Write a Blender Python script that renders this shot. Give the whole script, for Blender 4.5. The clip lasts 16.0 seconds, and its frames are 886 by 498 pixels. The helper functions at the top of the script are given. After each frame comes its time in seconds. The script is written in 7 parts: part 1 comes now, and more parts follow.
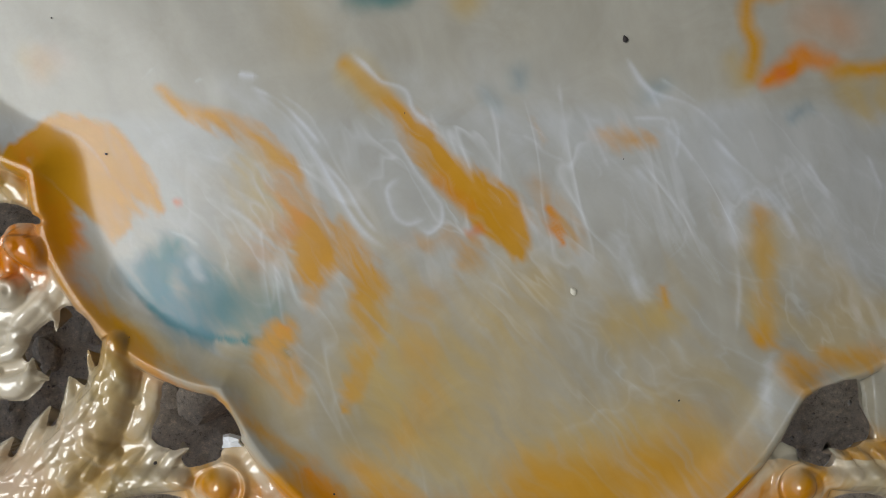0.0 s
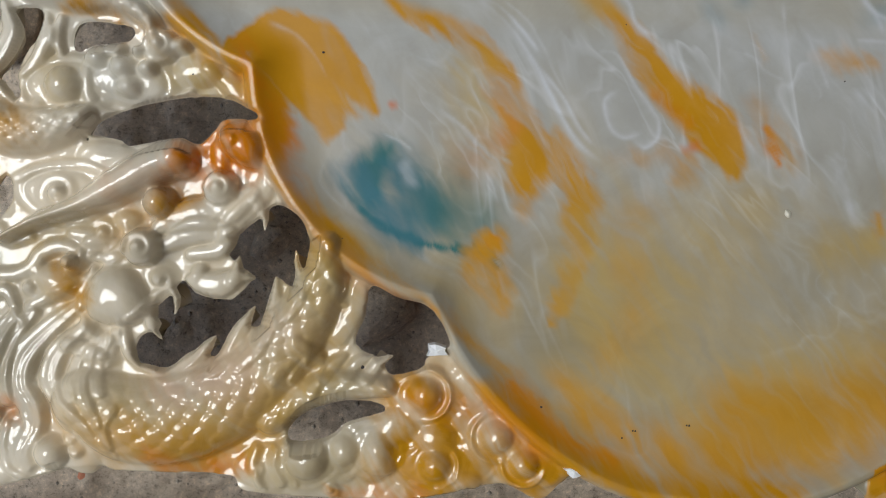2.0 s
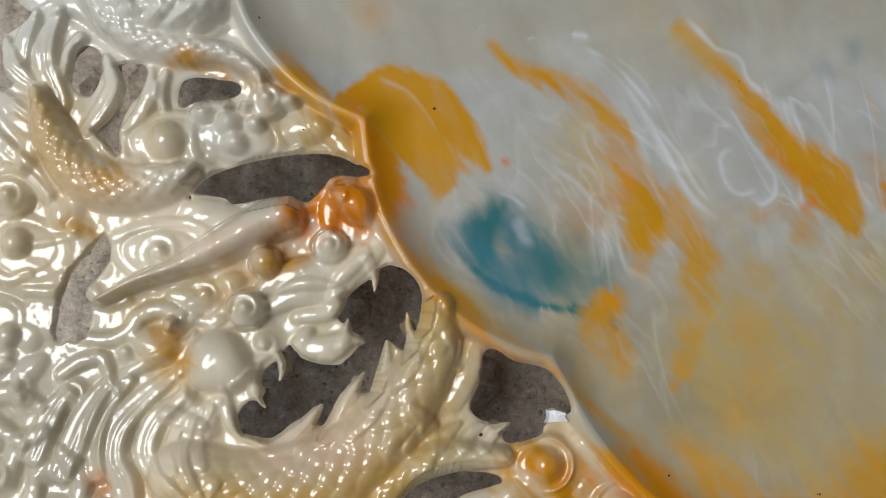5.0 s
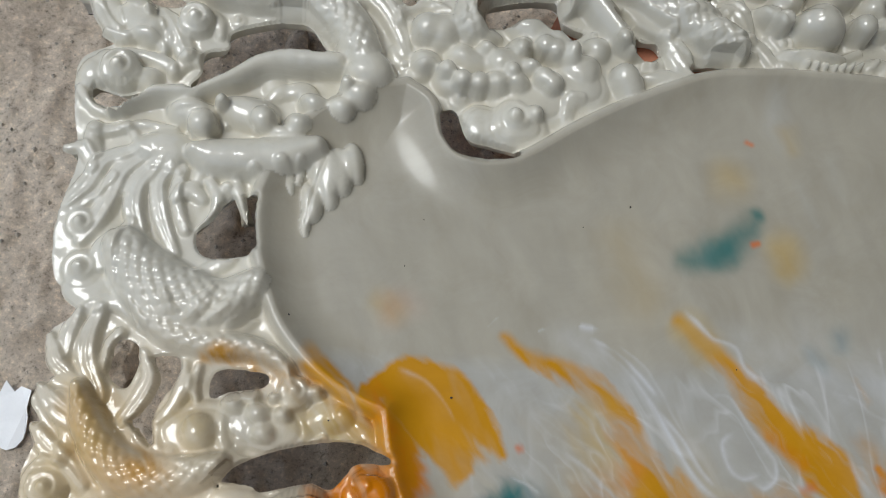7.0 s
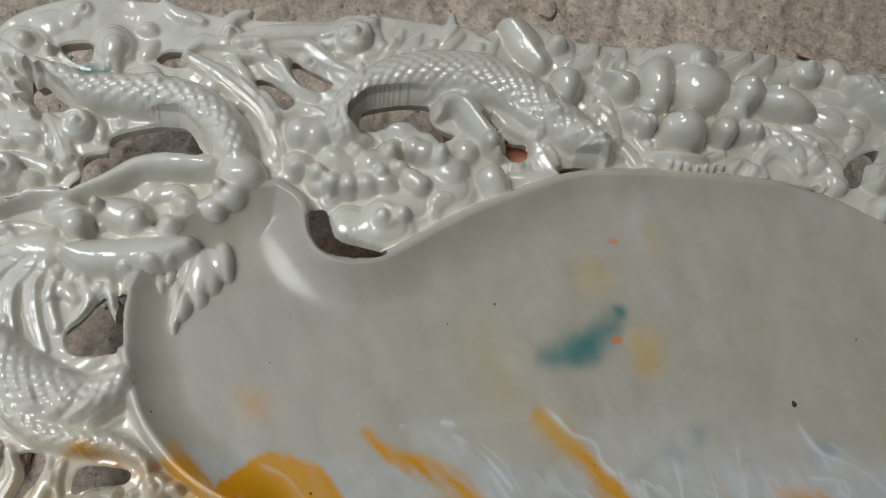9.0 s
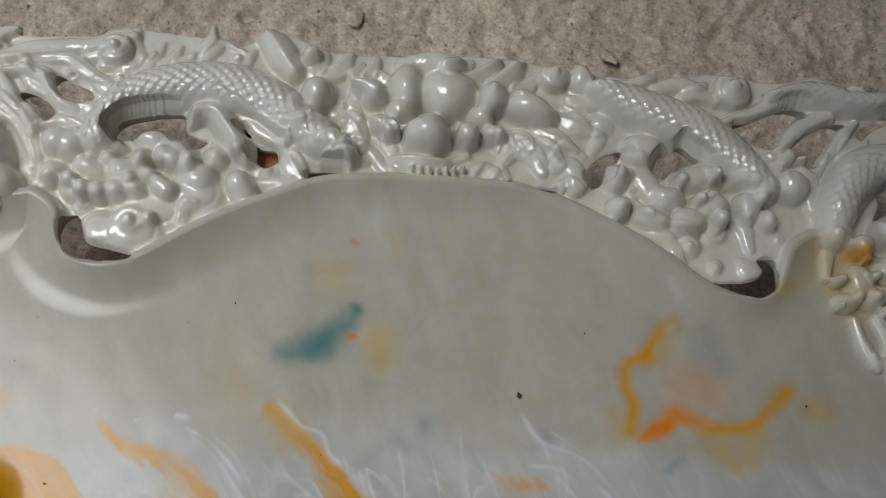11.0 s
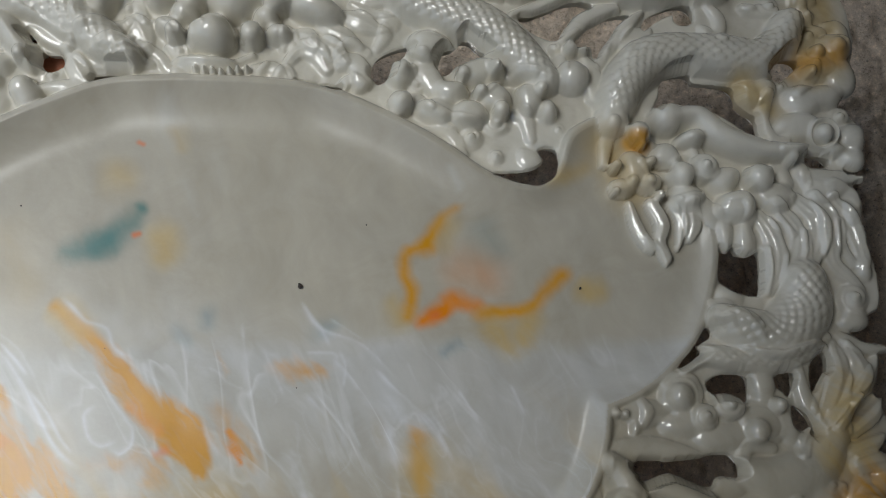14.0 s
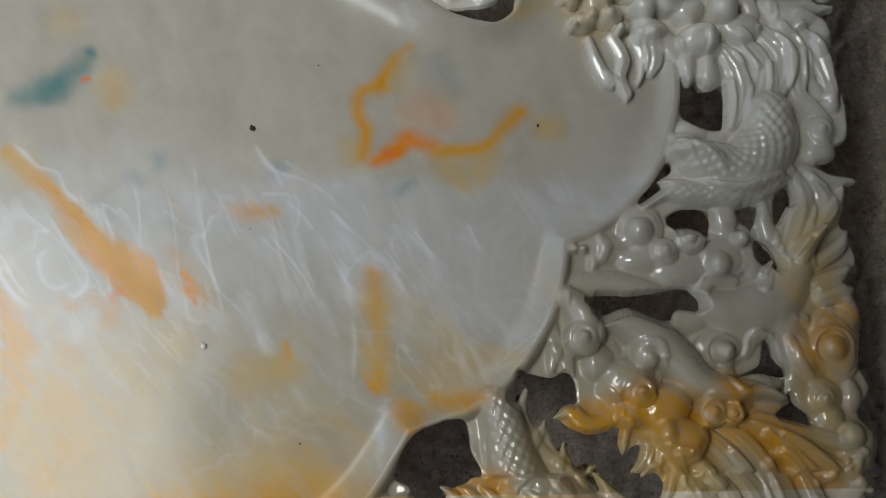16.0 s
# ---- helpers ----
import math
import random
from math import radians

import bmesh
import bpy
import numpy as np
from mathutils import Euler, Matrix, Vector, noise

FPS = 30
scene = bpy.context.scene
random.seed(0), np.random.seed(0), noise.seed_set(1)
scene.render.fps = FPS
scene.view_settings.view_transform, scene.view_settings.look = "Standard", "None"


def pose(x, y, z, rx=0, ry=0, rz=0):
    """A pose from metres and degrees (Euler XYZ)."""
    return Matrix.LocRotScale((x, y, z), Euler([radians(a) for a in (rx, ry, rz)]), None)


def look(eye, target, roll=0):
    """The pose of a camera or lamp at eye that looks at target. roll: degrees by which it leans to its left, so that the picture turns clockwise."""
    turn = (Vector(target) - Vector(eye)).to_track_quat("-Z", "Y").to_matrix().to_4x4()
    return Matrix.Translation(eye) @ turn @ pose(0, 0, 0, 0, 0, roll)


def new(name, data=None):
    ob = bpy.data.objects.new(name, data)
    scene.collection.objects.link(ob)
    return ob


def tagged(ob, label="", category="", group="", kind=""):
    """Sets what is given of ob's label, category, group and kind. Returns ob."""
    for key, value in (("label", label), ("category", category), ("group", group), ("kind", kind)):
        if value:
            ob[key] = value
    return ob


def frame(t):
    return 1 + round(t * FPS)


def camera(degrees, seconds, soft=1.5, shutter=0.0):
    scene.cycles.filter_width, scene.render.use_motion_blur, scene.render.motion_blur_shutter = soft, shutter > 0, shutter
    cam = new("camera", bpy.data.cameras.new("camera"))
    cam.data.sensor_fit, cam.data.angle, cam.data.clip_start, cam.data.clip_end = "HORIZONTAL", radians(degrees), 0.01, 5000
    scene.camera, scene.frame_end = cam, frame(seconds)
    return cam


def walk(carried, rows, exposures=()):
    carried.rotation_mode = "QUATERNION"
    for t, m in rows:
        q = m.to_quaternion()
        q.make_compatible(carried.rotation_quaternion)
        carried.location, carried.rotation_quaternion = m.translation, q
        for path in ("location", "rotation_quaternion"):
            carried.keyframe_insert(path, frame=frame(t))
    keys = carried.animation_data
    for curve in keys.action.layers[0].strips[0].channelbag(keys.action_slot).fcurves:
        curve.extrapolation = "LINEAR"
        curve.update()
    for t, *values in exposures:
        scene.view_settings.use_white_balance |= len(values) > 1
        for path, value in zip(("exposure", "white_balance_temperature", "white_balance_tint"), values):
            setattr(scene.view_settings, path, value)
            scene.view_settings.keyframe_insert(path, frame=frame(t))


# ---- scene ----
# A carved soapstone tea tray on a rough cement floor, under the edge of an added, unseen roof that lets the sky in from
# one side.
cam = camera(45.65, 16.0, soft=1.0)
ROWS = [
    (0, -0.0684, -0.1250, 0.5169, -0.99, -5.68, 0.43),
    (0.5, -0.0964, -0.1300, 0.5164, -0.71, -5.22, 1.03),
    (1, -0.1193, -0.1410, 0.5138, -0.54, -5.03, 1.86),
    (1.5, -0.1367, -0.1495, 0.5080, -0.89, -5.26, 2.56),
    (2, -0.1484, -0.1588, 0.5033, -1.64, -5.59, 2.90),
    (2.5, -0.1594, -0.1780, 0.4960, -2.09, -5.75, 3.11),
    (3, -0.1785, -0.1887, 0.4943, -1.94, -6.04, 3.51),
    (3.2, -0.1821, -0.1914, 0.4929, -1.75, -6.25, 3.49),
    (5.3, -0.2077, -0.1751, 0.4799, 6.22, -8.01, 2.20),
    (5.5, -0.2121, -0.1692, 0.4837, 7.29, -8.26, 2.20),
    (6, -0.2177, -0.1632, 0.4901, 9.63, -8.38, 2.20),
    (6.5, -0.2183, -0.1597, 0.4951, 11.94, -8.47, 2.26),
    (7, -0.2206, -0.1489, 0.5072, 14.99, -8.59, 2.28),
    (7.5, -0.2156, -0.1398, 0.5164, 16.86, -8.50, 2.40),
    (8, -0.2048, -0.1347, 0.5245, 17.32, -8.64, 2.34),
    (8.2, -0.1990, -0.1357, 0.5231, 17.58, -8.63, 2.34),
    (10.3, -0.0848, -0.1372, 0.5575, 18.82, -7.60, 2.37),
    (10.5, -0.0716, -0.1391, 0.5599, 18.79, -7.59, 2.29),
    (11, -0.0476, -0.1398, 0.5700, 18.57, -7.40, 1.96),
    (11.5, -0.0147, -0.1375, 0.5799, 18.00, -7.40, 1.59),
    (12, 0.0084, -0.1372, 0.5815, 17.00, -7.26, 1.21),
    (12.5, 0.0160, -0.1433, 0.5831, 16.36, -7.96, 0.80),
    (13, 0.0248, -0.1523, 0.5881, 15.89, -8.26, 0.48),
    (13.5, 0.0355, -0.1564, 0.5890, 15.53, -8.15, 0.24),
    (14, 0.0418, -0.1562, 0.5912, 14.75, -8.03, -0.09),
    (14.5, 0.0552, -0.1648, 0.5903, 14.04, -7.36, -0.30),
    (15, 0.0616, -0.1721, 0.5877, 12.88, -7.01, -0.58),
    (15.5, 0.0690, -0.1795, 0.5835, 11.56, -6.51, -0.73),
    (16, 0.0768, -0.1925, 0.5804, 10.65, -6.27, -0.89),
]
walk(cam, [(t, pose(x, y, z, rx, ry, rz)) for t, x, y, z, rx, ry, rz in ROWS],
     exposures=[(0.0, 0.15, 6400, 4), (2.5, 0.15, 6400, 4), (6.0, 0.27, 6400, 4), (8.2, 0.1, 6400, 4), (10.5, 0.06, 6400, 4), (12.5, 0.14, 6400, 4), (16.0, 0.2, 6400, 4)])

# ---- world and light ----
world = bpy.data.worlds.new("sky")
scene.world = world
world.use_nodes = True
wn = world.node_tree.nodes
sky = wn.new("ShaderNodeTexSky")
sky.sky_type = "NISHITA"
sky.sun_disc = False
sky.sun_elevation = radians(63)
sky.sun_rotation = radians(270)
sky.dust_density = 2.0
sky.air_density = 0.9
wn["Background"].inputs["Strength"].default_value = 0.115
world.node_tree.links.new(sky.outputs["Color"], wn["Background"].inputs["Color"])
sun_data = bpy.data.lights.new("sun", "SUN")
sun_data.energy = 1.4
sun_data.angle = radians(26)
sun_data.color = (0.955, 0.965, 1.0)
sun = new("sun", sun_data)
sun.matrix_world = look((-5.0, 0.0, 9.8), (0, 0, 0))


# ---- noise helpers ----
def value_noise(x, y, seed):
    """Smooth random field of unit lattice, between -1 and 1."""
    table = np.random.RandomState(seed).uniform(-1, 1, (256, 256))
    xi, yi = np.floor(x).astype(int), np.floor(y).astype(int)
    fx, fy = x - xi, y - yi
    fx, fy = fx * fx * (3 - 2 * fx), fy * fy * (3 - 2 * fy)
    a, b = table[xi % 256, yi % 256], table[(xi + 1) % 256, yi % 256]
    c, d = table[xi % 256, (yi + 1) % 256], table[(xi + 1) % 256, (yi + 1) % 256]
    return (a * (1 - fx) + b * fx) * (1 - fy) + (c * (1 - fx) + d * fx) * fy


def fbm(x, y, seed, octaves=4):
    out, amp = 0 * x, 0.5
    for n in range(octaves):
        out = out + amp * value_noise(x * 2 ** n + 31.7 * n, y * 2 ** n + 11.3 * n, seed + n)
        amp *= 0.5
    return out


# ---- materials ----
def material(name):
    m = bpy.data.materials.new(name)
    m.use_nodes = True
    return m, m.node_tree.nodes, m.node_tree.links, m.node_tree.nodes["Principled BSDF"]


def node(nodes, kind, **values):
    n = nodes.new(kind)
    for key, value in values.items():
        n.inputs[key].default_value = value
    return n


def ramp(nodes, stops):
    r = nodes.new("ShaderNodeValToRGB")
    el = r.color_ramp.elements
    el[0].position, el[0].color = stops[0][0], (*stops[0][1], 1)
    el[1].position, el[1].color = stops[-1][0], (*stops[-1][1], 1)
    for p, c in stops[1:-1]:
        e = el.new(p)
        e.color = (*c, 1)
    return r


def mix(nodes, links, fac, a, b, blend="MIX"):
    m = nodes.new("ShaderNodeMix")
    m.data_type, m.blend_type = "RGBA", blend
    for sock, v in ((m.inputs[0], fac), (m.inputs[6], a), (m.inputs[7], b)):
        if hasattr(v, "is_linked"):
            links.new(v, sock)
        else:
            sock.default_value = v
    return m.outputs[2]


def bump(nodes, links, height, strength, distance, bsdf, normal=None):
    b = node(nodes, "ShaderNodeBump", Strength=strength, Distance=distance)
    links.new(height, b.inputs["Height"])
    if normal:
        links.new(normal, b.inputs["Normal"])
    links.new(b.outputs["Normal"], bsdf.inputs["Normal"])
    return b.outputs["Normal"]


def soapstone(name, rough, gloss, wax_ior, wax_rough):
    """Waxed translucent stone; its veins come with the mesh, the fine cloudiness and milky threads from noise."""
    m, nodes, links, bsdf = material(name)
    tint = nodes.new("ShaderNodeAttribute")
    tint.attribute_name = "vein_colour"
    milk = nodes.new("ShaderNodeAttribute")
    milk.attribute_name = "milk"
    place = nodes.new("ShaderNodeTexCoord")
    cloud = node(nodes, "ShaderNodeTexNoise", Scale=38.0, Detail=6.0, Roughness=0.62, Distortion=1.2)
    links.new(place.outputs["Object"], cloud.inputs["Vector"])
    tone = ramp(nodes, [(0.3, (0.88, 0.865, 0.83)), (0.7, (1.0, 1.0, 1.0))])
    links.new(cloud.outputs["Fac"], tone.inputs["Fac"])
    colour = mix(nodes, links, 1.0, tint.outputs["Color"], tone.outputs["Color"], "MULTIPLY")
    # milky threads, drawn out along one slant
    turned = node(nodes, "ShaderNodeMapping", Rotation=(0, 0, radians(-38)))
    links.new(place.outputs["Object"], turned.inputs["Vector"])
    slant = node(nodes, "ShaderNodeMapping", Scale=(1.0, 0.32, 1.0))
    links.new(turned.outputs["Vector"], slant.inputs["Vector"])
    for scale, twist, wide, much in ((24.0, 1.5, 0.024, 0.24), (11.0, 1.9, 0.012, 0.3)):
        wave = node(nodes, "ShaderNodeTexNoise", Scale=scale, Detail=3.0, Roughness=0.5, Distortion=twist)
        links.new(slant.outputs["Vector"], wave.inputs["Vector"])
        thread = ramp(nodes, [(0.5 - wide, (0, 0, 0)), (0.5, (much, much, much)), (0.5 + wide * 1.6, (0, 0, 0))])
        links.new(wave.outputs["Fac"], thread.inputs["Fac"])
        amount = nodes.new("ShaderNodeMath")
        amount.operation = "MULTIPLY"
        links.new(thread.outputs["Color"], amount.inputs[0])
        links.new(milk.outputs["Fac"], amount.inputs[1])
        colour = mix(nodes, links, amount.outputs[0], colour, (0.88, 0.90, 0.92, 1))
    links.new(colour, bsdf.inputs["Base Color"])
    fine = node(nodes, "ShaderNodeTexNoise", Scale=420.0, Detail=3.0)
    links.new(place.outputs["Object"], fine.inputs["Vector"])
    wear = node(nodes, "ShaderNodeMapRange", **{"From Min": 0.3, "From Max": 0.7, "To Min": rough * 0.8, "To Max": rough * 1.3})
    links.new(cloud.outputs["Fac"], wear.inputs["Value"])
    links.new(wear.outputs["Result"], bsdf.inputs["Roughness"])
    bump(nodes, links, fine.outputs["Fac"], 0.07, 0.001, bsdf)
    bsdf.inputs["IOR"].default_value = 1.55
    bsdf.inputs["Specular IOR Level"].default_value = gloss
    # the wax film follows the fine carving, the milky stone under it shades more softly
    fine_normal = nodes.new("ShaderNodeAttribute")
    fine_normal.attribute_name = "film_normal"
    turn = nodes.new("ShaderNodeVectorTransform")
    turn.vector_type, turn.convert_from, turn.convert_to = "NORMAL", "OBJECT", "WORLD"
    links.new(fine_normal.outputs["Vector"], turn.inputs["Vector"])
    links.new(turn.outputs["Vector"], bsdf.inputs["Coat Normal"])
    bsdf.inputs["Coat Weight"].default_value = 1.0
    bsdf.inputs["Coat Roughness"].default_value = wax_rough
    bsdf.inputs["Coat IOR"].default_value = wax_ior
    return m


STONE = soapstone("waxed_carved_soapstone", 0.28, 0.08, 1.6, 0.028)
POLISHED = soapstone("polished_soapstone", 0.35, 0.1, 1.34, 0.17)


def cement():
    m, nodes, links, bsdf = material("rough_cement")
    place = nodes.new("ShaderNodeTexCoord")
    big = node(nodes, "ShaderNodeTexNoise", Scale=7.0, Detail=6.0, Roughness=0.62)
    sand = node(nodes, "ShaderNodeTexNoise", Scale=260.0, Detail=7.0, Roughness=0.85)
    pits = node(nodes, "ShaderNodeTexVoronoi", Scale=95.0, Randomness=1.0)
    for n in (big, sand, pits):
        links.new(place.outputs["Object"], n.inputs["Vector"])
    base = ramp(nodes, [(0.3, (0.48, 0.395, 0.305)), (0.55, (0.59, 0.495, 0.39)), (0.75, (0.65, 0.555, 0.445))])
    links.new(big.outputs["Fac"], base.inputs["Fac"])
    grain = ramp(nodes, [(0.36, (0.38, 0.365, 0.35)), (0.45, (0.90, 0.90, 0.90)), (0.55, (1.08, 1.08, 1.07)), (0.63, (1.5, 1.49, 1.46))])
    links.new(sand.outputs["Fac"], grain.inputs["Fac"])
    colour = mix(nodes, links, 1.0, base.outputs["Color"], grain.outputs["Color"], "MULTIPLY")
    links.new(colour, bsdf.inputs["Base Color"])
    bsdf.inputs["Roughness"].default_value = 0.93
    bsdf.inputs["Specular IOR Level"].default_value = 0.25
    first = bump(nodes, links, sand.outputs["Fac"], 0.8, 0.0025, bsdf)
    bump(nodes, links, pits.outputs["Distance"], 0.4, 0.003, bsdf, first)
    return m


def plain(name, colour, rough, vary=0.2, scale=30.0, depth=0.001, metal=0.0):
    m, nodes, links, bsdf = material(name)
    place = nodes.new("ShaderNodeTexCoord")
    grain = node(nodes, "ShaderNodeTexNoise", Scale=scale, Detail=5.0, Roughness=0.65)
    links.new(place.outputs["Object"], grain.inputs["Vector"])
    low, high = [c * (1 - vary) for c in colour], [min(1, c * (1 + vary)) for c in colour]
    r = ramp(nodes, [(0.3, low), (0.7, high)])
    links.new(grain.outputs["Fac"], r.inputs["Fac"])
    links.new(r.outputs["Color"], bsdf.inputs["Base Color"])
    bsdf.inputs["Roughness"].default_value = rough
    bsdf.inputs["Metallic"].default_value = metal
    bump(nodes, links, grain.outputs["Fac"], 0.4, depth, bsdf)
    return m


CEMENT = cement()
GRAVEL = plain("sandy_grit", (0.34, 0.30, 0.25), 0.9, 0.4, 400.0)
PLASTER = plain("grey_plaster", (0.10, 0.093, 0.085), 0.9, 0.15, 6.0, 0.003)
LIME = plain("lime_plaster", (0.55, 0.55, 0.53), 0.9, 0.1, 4.0, 0.002)
ROOFING = plain("dull_board", (0.09, 0.083, 0.075), 0.85, 0.15, 5.0, 0.002)
BRICK = plain("red_clay_brick", (0.42, 0.17, 0.10), 0.9, 0.25, 60.0, 0.002)
DIRT = plain("dark_dirt", (0.05, 0.04, 0.035), 0.9, 0.4, 300.0)
PAPER = plain("white_flake", (0.85, 0.85, 0.84), 0.7, 0.05, 80.0)
GRAVEL_PALE = plain("pale_grit", (0.70, 0.64, 0.50), 0.8, 0.15, 300.0)
RAW = plain("raw_white_stone", (0.80, 0.79, 0.76), 0.6, 0.12, 250.0)


def link_mesh(name, verts, faces, mat, parent=None, label=""):
    me = bpy.data.meshes.new(name)
    me.from_pydata(verts, [], faces)
    me.materials.append(mat)
    ob = new(name, me)
    if parent:
        ob.parent = parent
    if label:
        ob["label"] = label
    return ob


def part(name, bm, mat, parent=None, label=""):
    me = bpy.data.meshes.new(name)
    bm.to_mesh(me)
    bm.free()
    me.materials.append(mat)
    ob = new(name, me)
    if parent:
        ob.parent = parent
    if label:
        ob["label"] = label
    return ob


def box(x0, x1, y0, y1, z0, z1, bevel=0.0):
    bm = bmesh.new()
    bmesh.ops.create_cube(bm, size=1.0, matrix=Matrix.Translation(((x0 + x1) / 2, (y0 + y1) / 2, (z0 + z1) / 2)) @ Matrix.Diagonal((x1 - x0, y1 - y0, z1 - z0, 1)))
    if bevel:
        bmesh.ops.bevel(bm, geom=bm.edges[:], offset=bevel, segments=2, affect="EDGES")
    return bm


# ---- the place round the tray ----
def spread(lo, hi, step, far):
    """Coordinates fine between lo and hi, wider and wider out to far."""
    inner = np.arange(lo, hi + step / 2, step)
    out, gap, grow = [], step, hi
    while grow < far:
        gap *= 1.45
        grow += gap
        out.append(grow)
    side = np.array(out)
    return np.concatenate([(lo + hi) - side[::-1], inner, side])


gx, gy = np.meshgrid(spread(-0.46, 0.46, 0.0022, 60), spread(-0.36, 0.30, 0.0022, 60), indexing="ij")
near = np.clip(1.4 - np.hypot(gx, gy), 0, 1)
gz = near * (0.006 * fbm(gx * 9, gy * 9, 3) + 0.006 * fbm(gx * 40, gy * 40, 5) + 0.0045 * np.maximum(fbm(gx * 150, gy * 150, 9, 2), -0.15))
n0, n1 = gx.shape
ids = np.arange(n0 * n1).reshape(n0, n1)
quads = np.stack([ids[:-1, :-1], ids[1:, :-1], ids[1:, 1:], ids[:-1, 1:]], -1).reshape(-1, 4)
ground = link_mesh("ground", np.stack([gx, gy, gz], -1).reshape(-1, 3).tolist(), quads.tolist(), CEMENT)
ground.data.polygons.foreach_set("use_smooth", np.ones(len(quads), bool))
tagged(ground, "rough grey-brown cement floor with sandy grit", "ground", kind="structure")

# an unseen low shed, open on one side, added to block the sky; its roof ends a little way beside the tray
SHADE_ROOF, EDGE = 1.05, -0.235
tagged(part("ceiling", box(EDGE, 3.6, -1.7, 3.2, SHADE_ROOF, SHADE_ROOF + 0.1), ROOFING), "unseen dull board roof with one open side, added to block the sky", "ceiling", kind="structure")
# walls out of view, added to hold back low sky light and bounce some
for name, x0, x1, y0, y1, top, mat in (("unseen_wall_east", 3.6, 3.8, -1.7, 3.4, SHADE_ROOF + 0.1, PLASTER), ("unseen_wall_north", EDGE, 3.6, 3.2, 3.4, SHADE_ROOF + 0.1, PLASTER), ("unseen_wall_south", EDGE, 3.6, -1.7, -1.5, SHADE_ROOF + 0.1, PLASTER),
                                       ("unseen_yard_wall_west", -5.2, -5.0, -1.7, 3.4, 0.9, LIME), ("unseen_yard_wall_north", -5.0, EDGE, 3.2, 3.4, 1.8, LIME), ("unseen_yard_wall_south", -5.0, EDGE, -1.7, -1.5, 0.5, PLASTER)):
    tagged(part(name, box(x0, x1, y0, y1, -0.02, top), mat), "unseen plain plastered wall, added to limit the light", "wall", kind="structure")

# ---- relief carving ----
# All sizes of the carving are in millimetres, measured from the tray's middle; heights from the basin floor.
STEP = 0.55
AMBER, HONEY, ORANGE = (0.74, 0.345, 0.012), (0.66, 0.46, 0.15), (0.86, 0.27, 0.006)
TEAL, BLUE, WHITE, RED = (0.04, 0.205, 0.195), (0.06, 0.215, 0.265), (0.84, 0.86, 0.88), (0.85, 0.22, 0.06)
SINGLE = ("fin", "tooth", "mane", "jaw", "horn", "brow", "ear", "eye", "cheek", "body", "leg", "tail", "curl")
LOOSE = ("fin", "tooth", "beard", "mane", "jaw", "flake")


class Relief:
    def __init__(self, x0, x1, y0, y1):
        self.x, self.y = np.meshgrid(np.arange(x0, x1, STEP), np.arange(y0, y1, STEP), indexing="ij")
        self.h = np.full(self.x.shape, -99.0)
        self.own = np.zeros(self.x.shape, int)
        self.free = np.zeros(self.x.shape, bool)
        self.cut = np.zeros(self.x.shape, bool)
        self.keys, self.colour = ["base"], None

    def window(self, xs, ys, pad):
        i0, i1 = np.searchsorted(self.x[:, 0], [min(xs) - pad, max(xs) + pad])
        j0, j1 = np.searchsorted(self.y[0], [min(ys) - pad, max(ys) + pad])
        return slice(i0, i1), slice(j0, j1)

    def owner(self, key, single=False):
        if single:
            key = f"{key}#{len(self.keys)}"
        if key not in self.keys:
            self.keys.append(key)
        return self.keys.index(key)

    def lay(self, key, win, height, inside, blend=1.2, single=False):
        n = self.owner(key, single or key.split(".")[-1] in SINGLE)
        old = self.h[win]
        old_own = self.own[win]
        over = inside & (height > old)
        soft = np.maximum(blend - np.abs(height - old), 0) / blend
        top = np.maximum(height, old) + np.where(inside & (old > -50), soft * soft * blend / 4, 0)
        self.h[win] = np.where(inside, top, old)
        self.own[win] = np.where(over, n, old_own)
        if key.split(".")[-1] in LOOSE or key in ("F.horn", "A.horn"):
            self.free[win] |= over


R = Relief(-334, 334, -284, 146)


def curve(points, closed=False, step=1.0):
    """A smooth line through a few points (Catmull-Rom), evenly sampled."""
    p = np.array(points, float)
    q = np.vstack([p[-1], p, p[0], p[1]]) if closed else np.vstack([2 * p[0] - p[1], p, 2 * p[-1] - p[-2]])
    out = []
    for n in range(1, len(q) - 2):
        a, b, c, d = q[n - 1:n + 3]
        count = max(2, int(np.hypot(*(c - b)[:2]) / step))
        t = np.linspace(0, 1, count, endpoint=False)[:, None]
        out.append(0.5 * (2 * b + (c - a) * t + (2 * a - 5 * b + 4 * c - d) * t ** 2 + (3 * b - a - 3 * c + d) * t ** 3))
    if not closed:
        out.append(p[-1:])
    return np.concatenate(out)


def inside_of(line, x, y):
    """True within a closed line."""
    hit = np.zeros(x.shape, bool)
    a = line[-1]
    for b in line:
        if a[1] != b[1]:
            cross = (a[1] > y) != (b[1] > y)
            hit ^= cross & (x < (b[0] - a[0]) * (y - a[1]) / (b[1] - a[1]) + a[0])
        a = b
    return hit


def distance_to(line, x, y, closed=True):
    d = np.full(x.shape, 1e9)
    for p in line:
        d = np.minimum(d, (x - p[0]) ** 2 + (y - p[1]) ** 2)
    return np.sqrt(d)


